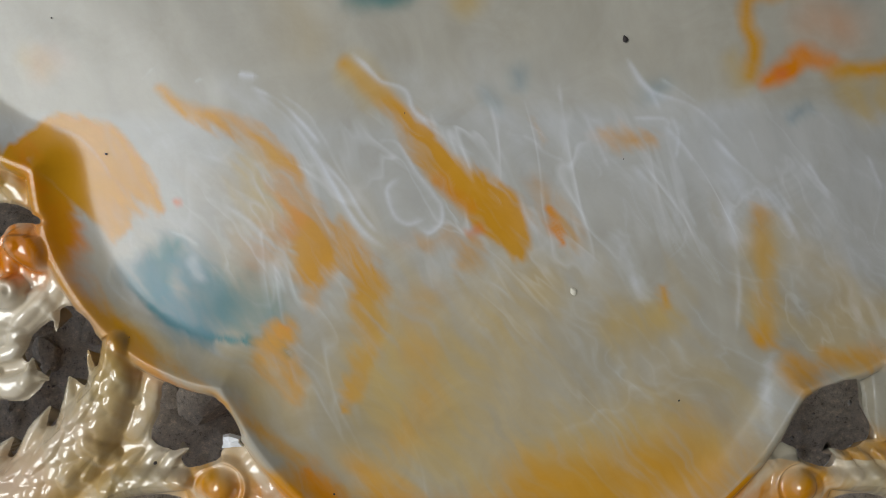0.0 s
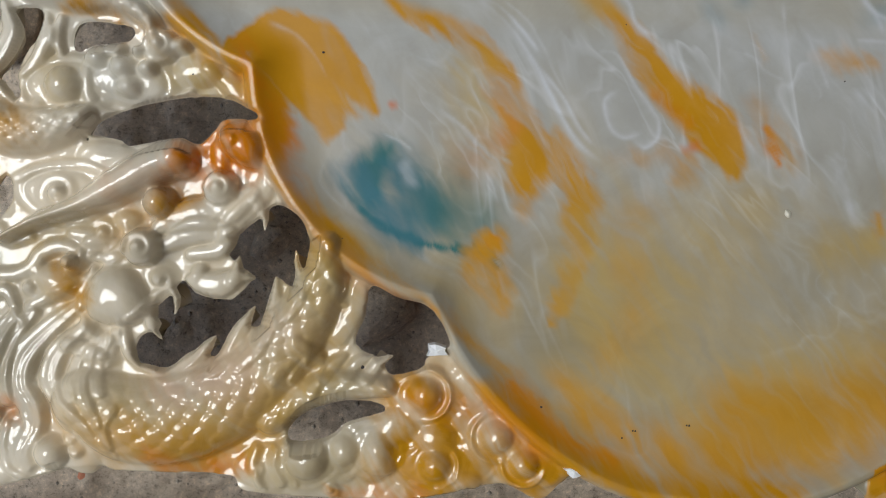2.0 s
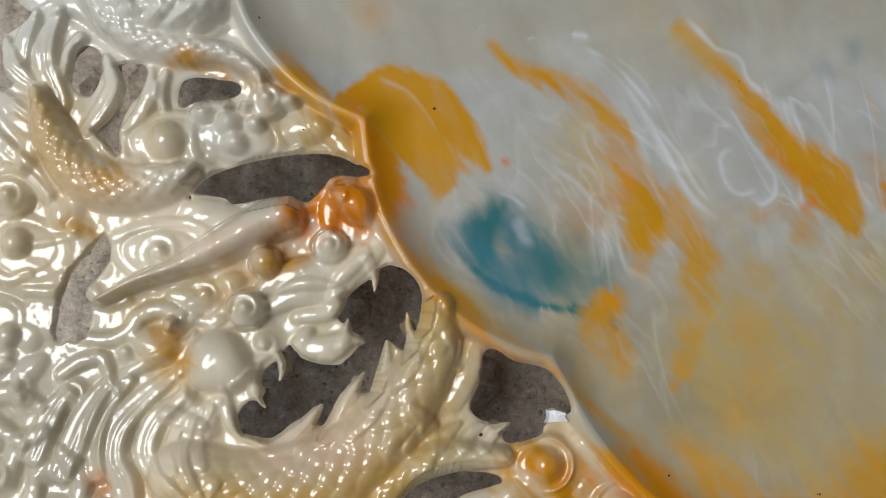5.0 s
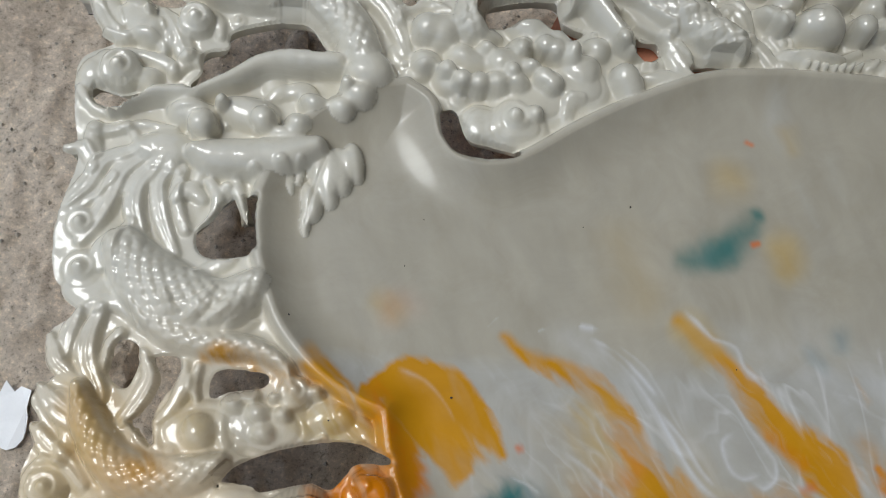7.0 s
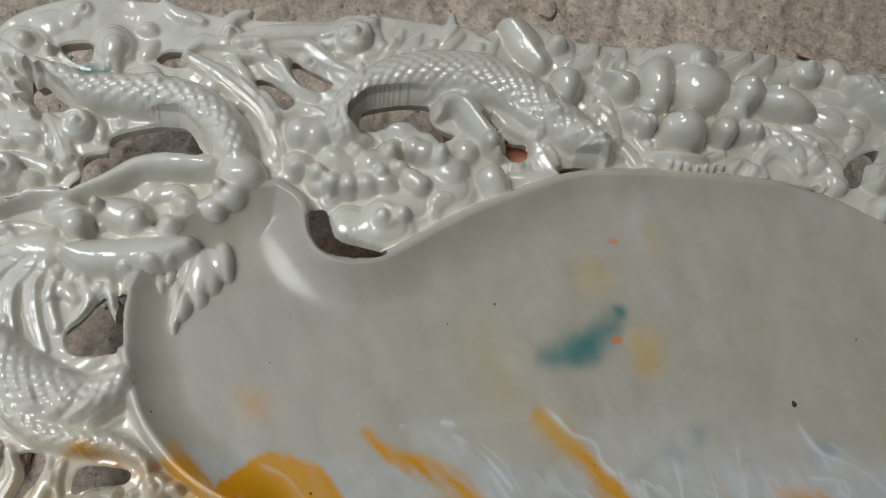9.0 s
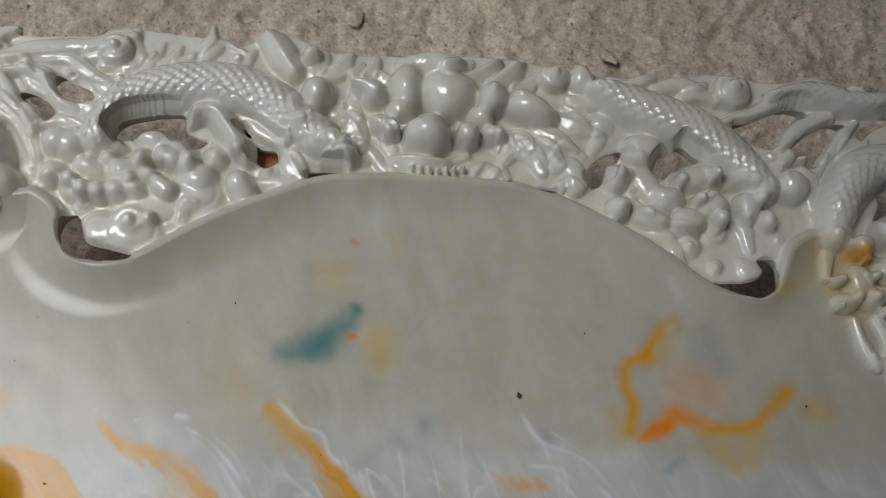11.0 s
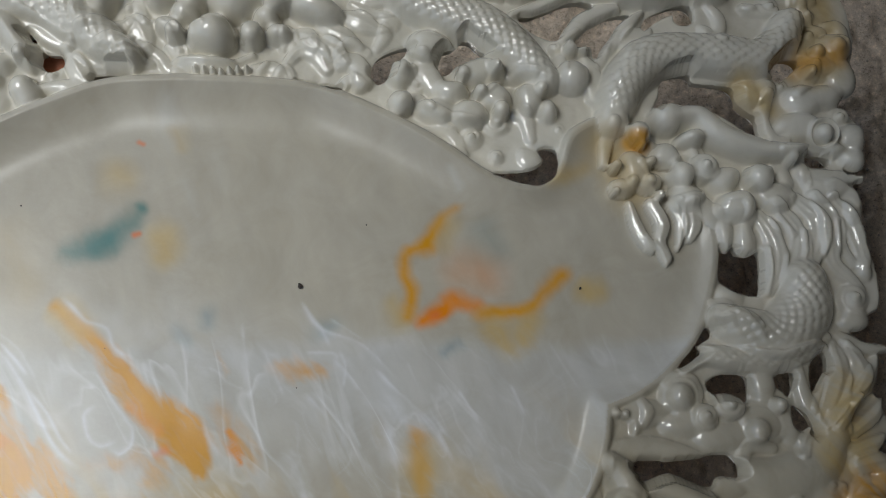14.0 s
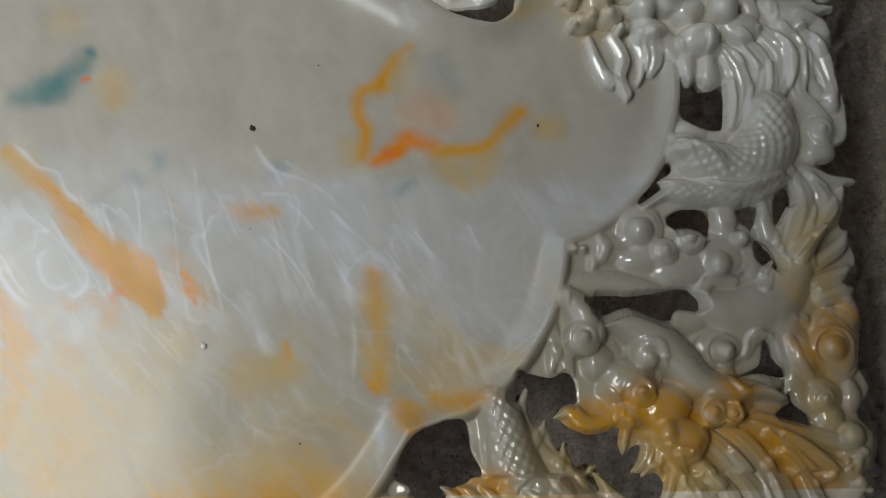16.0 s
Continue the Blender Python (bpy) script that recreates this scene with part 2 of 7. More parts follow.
def along(points, win):
    """Nearest place on a stroke: distance over radius, length so far, side."""
    c = curve(points)
    c[:, 2] = np.maximum(c[:, 2], 0.8)
    x, y = R.x[win], R.y[win]
    best, length, side, wide = np.full(x.shape, 1e9), 0 * x, 0 * x, 0 * x
    run = np.concatenate([[0], np.cumsum(np.hypot(*np.diff(c[:, :2], axis=0).T))])
    way = np.gradient(c[:, :2], axis=0)
    way /= np.linalg.norm(way, axis=1, keepdims=True) + 1e-9
    for k in range(len(c)):
        dx, dy = x - c[k, 0], y - c[k, 1]
        q = np.hypot(dx, dy) / c[k, 2]
        less = q < best
        best = np.where(less, q, best)
        length = np.where(less, run[k] + dx * way[k, 0] + dy * way[k, 1], length)
        side = np.where(less, (way[k, 0] * dy - way[k, 1] * dx), side)
        wide = np.where(less, c[k, 2], wide)
    return best, length, side, wide


def tube(key, points, top=8, z0=-1.0, scales=0.0, grooves=0):
    """A rounded ridge; scales: size of the scales on it; grooves: lines cut along it."""
    if key.endswith("mane"):
        points = [(x, y, max(1.35 * r, 2.4)) for x, y, r in points]
    if key.endswith("fin"):
        points = [(x, y, 1.2 * r) for x, y, r in points]
    win = R.window([p[0] for p in points], [p[1] for p in points], max(p[2] for p in points) + 1)
    q, u, v, r = along(points, win)
    inside = q < 1
    profile = np.sqrt(np.clip(1 - q * q, 0, 1)) ** 0.85
    if key.endswith("mane"):  # flat bands with crisp edges
        profile = np.sqrt(np.clip(1 - q ** 4, 0, 1)) * (0.85 + 0.3 * np.clip(v / r, -1, 1))
    top = 2 + (top - 2) * 0.82
    h = z0 + (top - z0) * profile
    if max(p[2] for p in points) < 6.6:  # a slim roll rides on what lies under it
        under = np.where(R.h[win] > -50, R.h[win], z0)
        h = np.maximum(np.maximum(under, z0), min(top - 4, 3.0)) + 0.62 * r * profile
    if scales:
        a, b = u / (scales * 0.62), v / scales
        row = np.floor(a)
        plate, open_ = np.zeros_like(h), np.ones(h.shape, bool)
        for k in (1, 0):  # each row of scales overlaps the next; the free edge stands up
            centre = row - k
            shift = np.mod(centre, 2) * 0.5
            db = b - shift - np.round(b - shift)
            da = (a - centre) * 0.62
            rr = np.hypot((da - 0.35) / 0.75, db / 0.52)
            take = open_ & (rr < 1) if k else open_
            tilt = 0.1 + 0.6 * np.clip(da / 1.05, 0, 1) + 0.5 * np.sqrt(np.clip(1 - rr ** 2, 0, 1))
            plate = np.where(take, tilt, plate)
            open_ &= ~take
        h = h + np.where(q < 0.93, (0.38 if key[0] == "F" else 0.7) * scales * plate * (1 - q ** 3), 0)
    if grooves:
        h = h + (0.7 if key.endswith("mane") else 0.9) * (0.5 - np.abs(np.sin(np.pi * np.clip(v / r, -1, 1) * (grooves + 1) / 2))) * (1 - q ** 2)
    R.lay(key, win, h, inside, 1.2 if key.endswith("mane") else 2.5)


def bead(key, x, y, r, top=12, ring=0):
    win = R.window([x], [y], 2.2 * r + 1)
    d = np.hypot(R.x[win] - x, R.y[win] - y) / r
    if ring:
        open_side = 0.5 - 0.5 * np.cos(np.arctan2(R.y[win] - y, R.x[win] - x) - 0.11 * x)  # a crescent, not a full ring
        lip = top - 0.75 * r - 1.6 * r * np.abs(d - 1.45) ** 2 / 0.12 - 0.9 * r * open_side ** 2
        R.lay(key, win, lip, np.abs(d - 1.45) < 0.33, 2.0)
    top = 2 + (top - 2) * 0.85
    low = top - min(r * 1.1, top + 3)
    R.lay(key + ".bead", win, low + (top - low) * np.sqrt(np.clip(1 - d * d, 0, 1)), d < 1, 2.0, True)


def curl(key, x, y, r, top=10, hand=1):
    """A cloud scroll: a low dome with a spiral groove and a boss in the middle."""
    win = R.window([x], [y], r + 1)
    dx, dy = R.x[win] - x, R.y[win] - y
    q, turn = np.hypot(dx, dy) / r, np.arctan2(dy, dx) / (2 * np.pi) * hand
    top = 2 + (top - 2) * 0.85
    dome = top - 0.42 * r * q ** 2 - 1.0
    ridge = 1.1 * np.cos(2 * np.pi * (1.7 * q - turn)) * np.clip(1.2 - q, 0, 1) * np.clip(q * 3, 0, 1)
    boss = np.where(q < 0.38, 0.30 * r * np.sqrt(np.clip(1 - (q / 0.38) ** 2, 0, 1)), 0)
    R.lay(key, win, dome + ridge + boss, q < 1)


def lobe(key, x, y, rx, ry, turn=0, top=8, z0=-1.0):
    win = R.window([x], [y], max(rx, ry) + 1)
    c, s = math.cos(radians(-turn)), math.sin(radians(-turn))
    dx, dy = R.x[win] - x, R.y[win] - y
    a, b = (c * dx + s * dy) / rx, (c * dy - s * dx) / ry
    top = 2 + (top - 2) * 0.82
    wob = 1 + 0.05 * np.sin(3 * np.arctan2(b, a) + x)
    q = np.hypot(a, b) / wob
    bulge = np.sqrt(np.clip(1 - q * q, 0, 1)) ** 0.8 if min(rx, ry) < 7 or key[0] == "B" else np.sqrt(np.clip(1 - q ** 2.8, 0, 1)) ** 0.9
    h = z0 + (top - z0) * bulge
    if key[0] == "C" and min(rx, ry) > 9:  # the carver's contour line inside a cloud's edge
        h = h - 1.1 * np.exp(-((q - 0.74) / 0.05) ** 2)
    R.lay(key, win, h, q < 1, 5.0 if key.endswith("beard") else 4.0)


def carve(points, deep=1.2):
    """A rounded groove cut along a stroke."""
    win = R.window([p[0] for p in points], [p[1] for p in points], max(p[2] for p in points) + 1)
    q = along(points, win)[0]
    R.h[win] -= np.where(R.h[win] > -50, deep * np.clip(1 - q * q, 0, 1), 0)


def hole(points):
    line = curve(points, True)
    win = R.window(line[:, 0], line[:, 1], 2)
    R.cut[win] |= inside_of(line, R.x[win], R.y[win])


def vein(colour, points, soft=8, k=1.0):
    """Stains the stone along a stroke with a ragged, soft edge."""
    soft *= 1.25
    pad = max(p[2] for p in points) + soft + 8
    win = R.window([p[0] for p in points], [p[1] for p in points], pad)
    c = curve(points, step=1.2)
    x, y = R.x[win] + 0.55 * WARP_X[win], R.y[win] + 0.55 * WARP_Y[win]
    if soft < 6:
        x, y = R.x[win] + 0.4 * WARP_X[win], R.y[win] + 0.4 * WARP_Y[win]
    if colour == WHITE:
        points = [(px, py, 0.55 * pr) for px, py, pr in points]
        c = curve(points, step=0.8)
    d = np.full(x.shape, 1e9)
    for px, py, pr in c:
        d = np.minimum(d, np.hypot(x - px, y - py) - pr)
    d = d + (4.5 if soft > 6 else 1.2) * STREAK[win] + (2.2 if soft > 3 else 0.7) * FINE[win]
    m = np.clip(0.55 - d / soft, 0, 1)
    m = (m * m * (3 - 2 * m) * k * (0.92 + 0.35 * GRAIN[win]).clip(0, 1.2))
    if soft > 4 and colour not in (TEAL, BLUE):
        m = m * (0.95 + 0.9 * FIBRE[win]).clip(0.2, 1.1)
    m = m.clip(0, 1)[..., None]
    m = m * (0.62 if colour == WHITE else 1.0)
    R.colour[win] = R.colour[win] * (1 - m) + np.array(colour) * m
    if colour != WHITE:
        MILK[win] *= 1 - 0.95 * m[..., 0]


def thread(points, width, k=0.7):
    """A thin milky line in the stone, crisp on one side and smoky on the other."""
    win = R.window([p[0] for p in points], [p[1] for p in points], 12)
    x, y = R.x[win] + 0.12 * WARP_X[win], R.y[win] + 0.12 * WARP_Y[win]
    c = curve(points, step=0.5)
    way = np.gradient(c, axis=0)
    best, side, run = np.full(x.shape, 1e9), 0 * x, 0 * x
    for n, ((px, py), (wx, wy)) in enumerate(zip(c, way)):
        d = np.hypot(x - px, y - py)
        less = d < best
        best = np.where(less, d, best)
        side = np.where(less, wx * (y - py) - wy * (x - px), side)
        run = np.where(less, n / len(c), run)
    ends = np.clip(np.minimum(run, 1 - run) * 7, 0, 1)
    wide = width * (0.75 + 0.9 * GRAIN[win]).clip(0.5, 1.6)
    m = np.exp(-(best / np.where(side > 0, 0.6, 1.0) / wide) ** 2) + 0.28 * np.exp(-best / 3.5) * (side < 0)
    m = (0.75 * m * k * ends * (0.2 + 1.0 * GRAIN[win]).clip(0.12, 1)).clip(0, 1)[..., None]
    R.colour[win] = R.colour[win] * (1 - m) + np.array((0.88, 0.90, 0.93)) * m


# -- the basin: one half of its scalloped outline, mirrored
HALF = [[(0, 49.5), (12, 49.5), (25, 49), (47, 47), (63, 42), (89, 30), (110, 18), (128, 6), (141, 1), (151, 0), (161, 4), (167, 12), (172, 26), (182, 33)],
        [(182, 33), (205, 26), (226, 8), (237, -14), (239, -32), (234, -52), (226, -71), (212, -87), (198, -97), (184, -103)],
        [(184, -103), (181, -120), (176, -136), (168, -150), (158, -163), (143, -175), (126, -183), (113, -186)],
        [(113, -186), (106, -198), (96, -213), (83, -227), (67, -240), (49, -250.5), (31, -257), (10, -259), (0, -259)]]
half = np.concatenate([curve(s)[:-1] for s in HALF])
RIM = np.concatenate([half, (half * (-1, 1))[::-1]])
to_rim = distance_to(RIM, R.x, R.y)
in_basin = inside_of(RIM, R.x, R.y)
sd = np.where(in_basin, -to_rim, to_rim)

# -- the border: its wavy outer outline
OUTER = [(0, 119), (36, 119), (81, 113), (112, 114), (140, 118), (170, 115), (193, 120), (207, 112), (240, 116), (285, 120), (314, 110), (320, 86), (316, 68), (304, 52), (318, 38),
         (319, 22), (308, 14), (316, -2), (314, -18), (319, -34), (318, -56), (301, -64), (316, -80), (311, -92), (318, -112), (311, -124), (318, -140), (313, -155), (319, -170), (313, -182), (321, -194),
         (314, -215), (318, -235), (306, -256), (277, -266), (240, -258), (200, -260), (180, -265), (125, -266), (104, -262), (82, -260), (66, -262), (49, -251), (0, -252),
         (-49, -251), (-66, -263), (-82, -258), (-104, -263), (-125, -266), (-178, -265), (-187, -259), (-227, -259), (-240, -257), (-277, -267), (-304, -258), (-318, -235), (-312, -212),
         (-319, -190), (-313, -165), (-318, -135), (-313, -115), (-318, -104), (-308, -92), (-314, -78), (-300, -67), (-315, -58), (-318, -34), (-313, -8), (-317, 14), (-317, 36), (-300, 47), (-310, 54), (-319, 80), (-311, 105),
         (-285, 119), (-248, 121), (-208, 116), (-168, 118), (-154, 123), (-108, 120), (-97, 116), (-78, 126), (-53, 118), (-22, 117)]
outer_line = curve(OUTER, True)
in_outer = inside_of(outer_line, R.x, R.y)
uneven = fbm(R.x / 26, R.y / 26, 21)
R.lay("base", (slice(None), slice(None)), 1.5 + 3.0 * uneven, in_outer & (sd > 3.0))

# piercings of the border
hole([(-167, 22), (-161, 24), (-156, 12), (-146, 9), (-134, 6), (-137, 3), (-149, 2), (-160, 4), (-166, 11)])
hole([(-245, -134), (-238, -126), (-224, -120), (-206, -116), (-193, -116), (-184, -120), (-178, -123), (-193, -123), (-198, -128), (-203, -133), (-211, -131), (-229, -135), (-232, -133), (-243, -132)])
hole([(-274, -149), (-279, -156), (-284, -162), (-286, -168), (-288, -176), (-288, -187), (-284, -186), (-281, -187), (-278, -183), (-277, -174), (-280, -170), (-276, -164), (-272, -157)])
hole([(-172, -155), (-163, -160), (-160, -169), (-164, -185), (-172, -182), (-172, -194), (-178, -201), (-186, -201), (-190, -214), (-201, -211), (-211, -218), (-219, -219), (-223, -212), (-221, -207), (-214, -203), (-216, -197), (-212, -192), (-206, -185), (-202, -190), (-193, -192), (-187, -191), (-181, -183), (-188, -176), (-191, -173), (-184, -165), (-178, -160)])
hole([(-135, -184), (-125, -188), (-113, -191), (-105, -204), (-113, -210), (-115, -214), (-126, -217), (-130, -212), (-140, -206), (-137, -196)])
hole([(-164, -240), (-157, -233), (-146, -229), (-136, -228), (-128, -231), (-142, -236), (-150, -242), (-162, -244)])
hole([(156, 20), (164, 20), (164, 10), (160, 2), (148, 2), (133, 7), (151, 9), (158, 14)])
hole([(116, -188), (136, -182), (140, -196), (144, -206), (129, -207), (124, -210), (107, -207)])
# the upper dragon with a smooth pale head
tube("A.body", [(-289, -45, 9.9), (-279, -56, 13.7), (-264, -64, 13.9), (-249, -65, 11.5), (-237, -56, 7.5)], top=12, scales=5.5)
tube("A.body", [(-285, -58, 7.5), (-270, -75, 7.1), (-252, -80, 6.6), (-236, -81, 5.1), (-224, -87, 3.8), (-220, -96, 2.9)], top=9, scales=4.5)
lobe("A.beard", -214, -7, 6.9, 11.5, -12, top=7)
lobe("A.beard", -208, -6, 6.5, 10.6, -12, top=7)
lobe("A.beard", -218, -20, 4.6, 9.2, -10, top=6)
lobe("A.beard", -202, -2, 4.6, 9.2, -14, top=7)
lobe("A.beard", -220, -29, 2.3, 5.5, -6, top=4)
lobe("A.beard", -211, -16, 3.5, 7.1, -10, top=5)
carve([(-213, -2, 0.7), (-217, -15, 0.9), (-220, -30, 0.7)], deep=1.3)
carve([(-219, -3, 0.7), (-219, -13, 0.7)], deep=1.3)
carve([(-248, -1, 0.7), (-233, 2, 0.9), (-213, 7, 0.7)], deep=1.6)
carve([(-259, -10, 0.7), (-239, -8, 0.9), (-219, -2, 0.7)], deep=1.0)
tube("A.mane", [(-288, -2, 1.7), (-301, -8, 2.7), (-307, -18, 3), (-314, -27, 2)], top=9, grooves=2)
tube("A.mane", [(-284, -4, 1.7), (-294, -12, 3.1), (-298, -24, 3.2), (-302, -34, 2.7), (-307, -42, 1.1)], top=9, grooves=2)
tube("A.mane", [(-279, -6, 1.7), (-287, -17, 3.2), (-288, -27, 3.3), (-285, -36, 2.7), (-282, -42, 1.1)], top=9, grooves=2)
tube("A.mane", [(-273, -6, 1.4), (-279, -16, 2.5), (-278, -26, 2.7), (-275, -35, 2.5), (-270, -45, 0.9)], top=9, grooves=2)
tube("A.mane", [(-270, -10, 1.2), (-272, -19, 2), (-270, -28, 1.9), (-267, -35, 0.7)], top=9, grooves=2)
tube("A.mane", [(-294, 7, 1.6), (-302, 5, 2.1), (-308, 6, 1)], top=9, grooves=2)
tube("A.mane", [(-297, -15, 1.1), (-304, -23, 2), (-311, -29, 1.1)], top=9, grooves=2)
tube("A.mane", [(-288, -34, 1.4), (-293, -41, 2.5), (-294, -50, 2), (-292, -58, 0.9)], top=9, grooves=2)
tube("A.mane", [(-295, -39, 1.1), (-300, -45, 1.8), (-298, -52, 0.9)], top=9, grooves=2)
curl("A.curl", -307, -35, 6.6, top=8)
curl("A.curl", -305, -53, 8, top=7)
lobe("A.curl", -302, -62, 10.2, 7.5, 0, top=4)
# clouds at the pale corner
# the frontal dragon face on the far edge
# cloud cluster beside the face
lobe("C1", -167, 57, 12.5, 11.5, 0, top=7)
bead("C1", -168, 58, 8.7, top=15)
lobe("C1", -155, 46, 8.2, 6.7, 10, top=11)
lobe("C1", -140, 45, 11.5, 9.4, 10, top=13)
lobe("C1", -125, 61, 11.1, 9.1, 10, top=12)
lobe("C1", -116, 52, 9.5, 7.8, 10, top=13)
lobe("C1", -110, 39, 15, 12.3, 10, top=9)
lobe("C1", -129, 32, 17.6, 14.4, 10, top=7)
lobe("C1", -163, 38, 9, 7.4, 10, top=8)
lobe("C1", -144, 36, 7.2, 5.9, 10, top=15)
lobe("C1", -134, 53, 6.5, 5.3, 10, top=15)
lobe("C1", -136, 37, 6.5, 5.3, 10, top=14)
lobe("C1", -149, 51, 5.3, 4.3, 10, top=14)
lobe("C1", -113, 49, 5, 4.1, 10, top=16)
lobe("C1", -130, 44, 5.5, 4.5, 10, top=15)
bead("C1", -152, 35, 4.8, top=15)
bead("C1", -121, 37, 5, top=15)
bead("C1", -166, 40, 3.9, top=14)
bead("C1", -120, 52, 4.5, top=16)
lobe("C1", -149, 18, 11.6, 9.6, 0, top=7)
lobe("C1", -136, 18, 14.4, 10.6, 0, top=8)
curl("C1", -136, 21, 9, top=12)
bead("C1", -128, 23, 3.8, top=13)
bead("C1", -87, 40, 6.8, top=12)
lobe("C1", -84, 58, 6.5, 6, 0, top=12)
# cloud cluster on the other side of the face
# the upper dragon beside the dark ground
# clouds and leafy tail below the pale dragon
# the lower dragon with amber face
# the lower dragon with the honey-coloured coil
tube("F.body", [(-153, -169, 6.3), (-154, -185, 9.6), (-165, -204, 12.6), (-180, -224, 15.1), (-202, -236, 17.6), (-223, -239, 16.8), (-240, -233, 13.9)], top=12, scales=8)
tube("F.body", [(-140, -182, 2.9), (-141, -192, 4), (-147, -203, 4.2)], top=5)
tube("F.leg", [(-171, -236, 6.3), (-159, -227, 7.2), (-145, -222, 6.3), (-128, -222, 4.2)], top=9, scales=4.5)
tube("F.fin", [(-170, -220, 2.1), (-166, -215, 1.9), (-161, -212, 0.6)], top=10)
tube("F.fin", [(-162, -220, 2.1), (-158, -214, 1.9), (-153, -211, 0.6)], top=10)
tube("F.fin", [(-152, -219, 2.1), (-148, -214, 1.9), (-144, -211, 0.6)], top=10)
tube("F.fin", [(-143, -218, 2.1), (-139, -213, 1.9), (-134, -210, 0.6)], top=10)
tube("F.fin", [(-135, -218, 2.1), (-131, -213, 1.9), (-126, -210, 0.6)], top=10)
tube("F", [(-216, -165, 3.2), (-205, -160, 5.9), (-192, -158, 6), (-182, -151, 3.4)], top=12)
tube("F", [(-214, -172, 2.8), (-202, -166, 5.1), (-190, -166, 3.4)], top=11)
tube("F.jaw", [(-177, -136, 2.8), (-177, -149, 3.4), (-188, -162, 3.8), (-192, -172, 3.4), (-204, -175, 2.4)], top=9)
tube("F.jaw", [(-203, -185, 3), (-193, -186, 5), (-185, -182, 2.8), (-180, -183, 1.1)], top=8)
tube("F.jaw", [(-187, -184, 2.4), (-186, -178, 1.7), (-186, -175, 0.6)], top=8)
tube("F.jaw", [(-180, -153, 2.1), (-177, -159, 1.7), (-177, -165, 0.6)], top=8)
carve([(-190, -133, 0.8), (-188, -135, 1.2), (-190, -136, 0.6)], deep=2.5)
carve([(-184, -129, 0.6), (-182, -130, 1.2), (-183, -132, 0.6)], deep=2.5)
# amber clouds at the near edge
lobe("C7", -113, -226, 13.9, 12.6, 0, top=6)
lobe("C7", -96, -220, 10.5, 11.4, 0, top=5)
lobe("C7", -92, -231, 11, 8.8, 0, top=4)
lobe("C7", -85, -240, 13, 10.5, 0, top=5)
lobe("C7", -108, -251, 19, 11, 0, top=4)
lobe("C7", -93, -248, 10.5, 11.6, 0, top=3)
lobe("C7", -72, -249, 14.7, 10.9, 0, top=4)
lobe("C7", -63, -249, 9.7, 8.4, 0, top=3)
lobe("C7", -131, -246, 11.8, 12.6, 0, top=5)
lobe("C7", -146, -247, 12.6, 12.6, 0, top=4)
lobe("C7", -156, -252, 13.5, 11.4, 0, top=5)
lobe("C7", -172, -255, 11.8, 8.8, 0, top=2)
lobe("C7", -108, -241, 8.4, 6.3, 0, top=7)
lobe("C7", -123, -237, 8.4, 7.1, 0, top=6)
bead("C7", -113, -224, 6.7, top=12, ring=1)
bead("C7", -85, -239, 6.7, top=11, ring=1)
bead("C7", -108, -251, 6.3, top=10, ring=1)
bead("C7", -74, -249, 5.9, top=10, ring=1)
lobe("C7", -143, -247, 5.5, 6.3, 0, top=9)
lobe("C7", -130, -246, 5.9, 7.1, 0, top=10)
lobe("C7", -129, -252, 6.3, 4.6, 0, top=9)
tube("C7", [(-166, -246, 1.7), (-168, -252, 2.1), (-165, -260, 1.3)], top=7)
tube("C7", [(-174, -255, 1.7), (-175, -259, 1.7), (-172, -263, 0.8)], top=5)
# orange coil and clouds of the middle left

# the frontal dragon face on the far edge, its body and fins
hole([(-181.2, 95.5), (-173.9, 91.5), (-164, 87.6), (-163, 84.1), (-167.2, 82), (-175.4, 83.9), (-180.2, 89.5)])
hole([(-148.9, 64.8), (-147.3, 72.3), (-138.5, 75.8), (-128.1, 77.9), (-118.8, 77.6), (-117.3, 69.7), (-110.8, 65.7), (-106.6, 64.5), (-109, 62), (-112.9, 61.2), (-117.3, 65.3), (-121.3, 65.7), (-127.1, 69.7), (-133.7, 69.3), (-138.5, 65.5), (-143.5, 63.7)])
hole([(-90.2, 72.9), (-84.2, 65.9), (-81.2, 62.5), (-74.5, 62), (-73.2, 56.3), (-77.8, 54), (-81.9, 55.8), (-83.3, 64.5), (-88.6, 70)])
hole([(-57.6, 51.4), (-51.1, 52.7), (-41.8, 52.9), (-42.2, 51.5), (-56.1, 48.3)])
hole([(79.6, 120.6), (83.8, 120.9), (84.3, 113), (82.1, 110.3), (79.8, 115.9)])
hole([(37.5, 52.6), (48.4, 50.9), (59.8, 49.5), (57.9, 46.5), (51.1, 48.2), (40.3, 51)])
hole([(78.4, 66.2), (90.9, 72), (88.3, 65.9), (84.5, 64.2), (81.6, 55.2), (77, 52.6), (74.3, 58.3)])
hole([(120.3, 76.8), (127.1, 71.2), (130.1, 69.8), (121.3, 66.3), (115.7, 63), (110, 58.3), (107.3, 62.6), (110.3, 70.2), (115.9, 72)])
hole([(147.6, 90.6), (154.7, 91.1), (163.4, 94.7), (175.2, 100.1), (185.2, 99.2), (179, 92.6), (172.6, 81.5), (165.3, 78.6), (158.4, 80.6), (151.5, 84.7)])
hole([(181.2, 83.5), (187.4, 90), (203.5, 94.1), (201.5, 87.8), (198.2, 81.5), (190.3, 71.9), (184.5, 70.1), (183.5, 76), (175.1, 76.1)])
hole([(211.9, 91.5), (221, 96.7), (234.4, 100.7), (236.4, 91.5), (231.8, 89.7), (227.7, 91), (226.7, 95.5), (219.1, 92), (210.8, 85.9)])
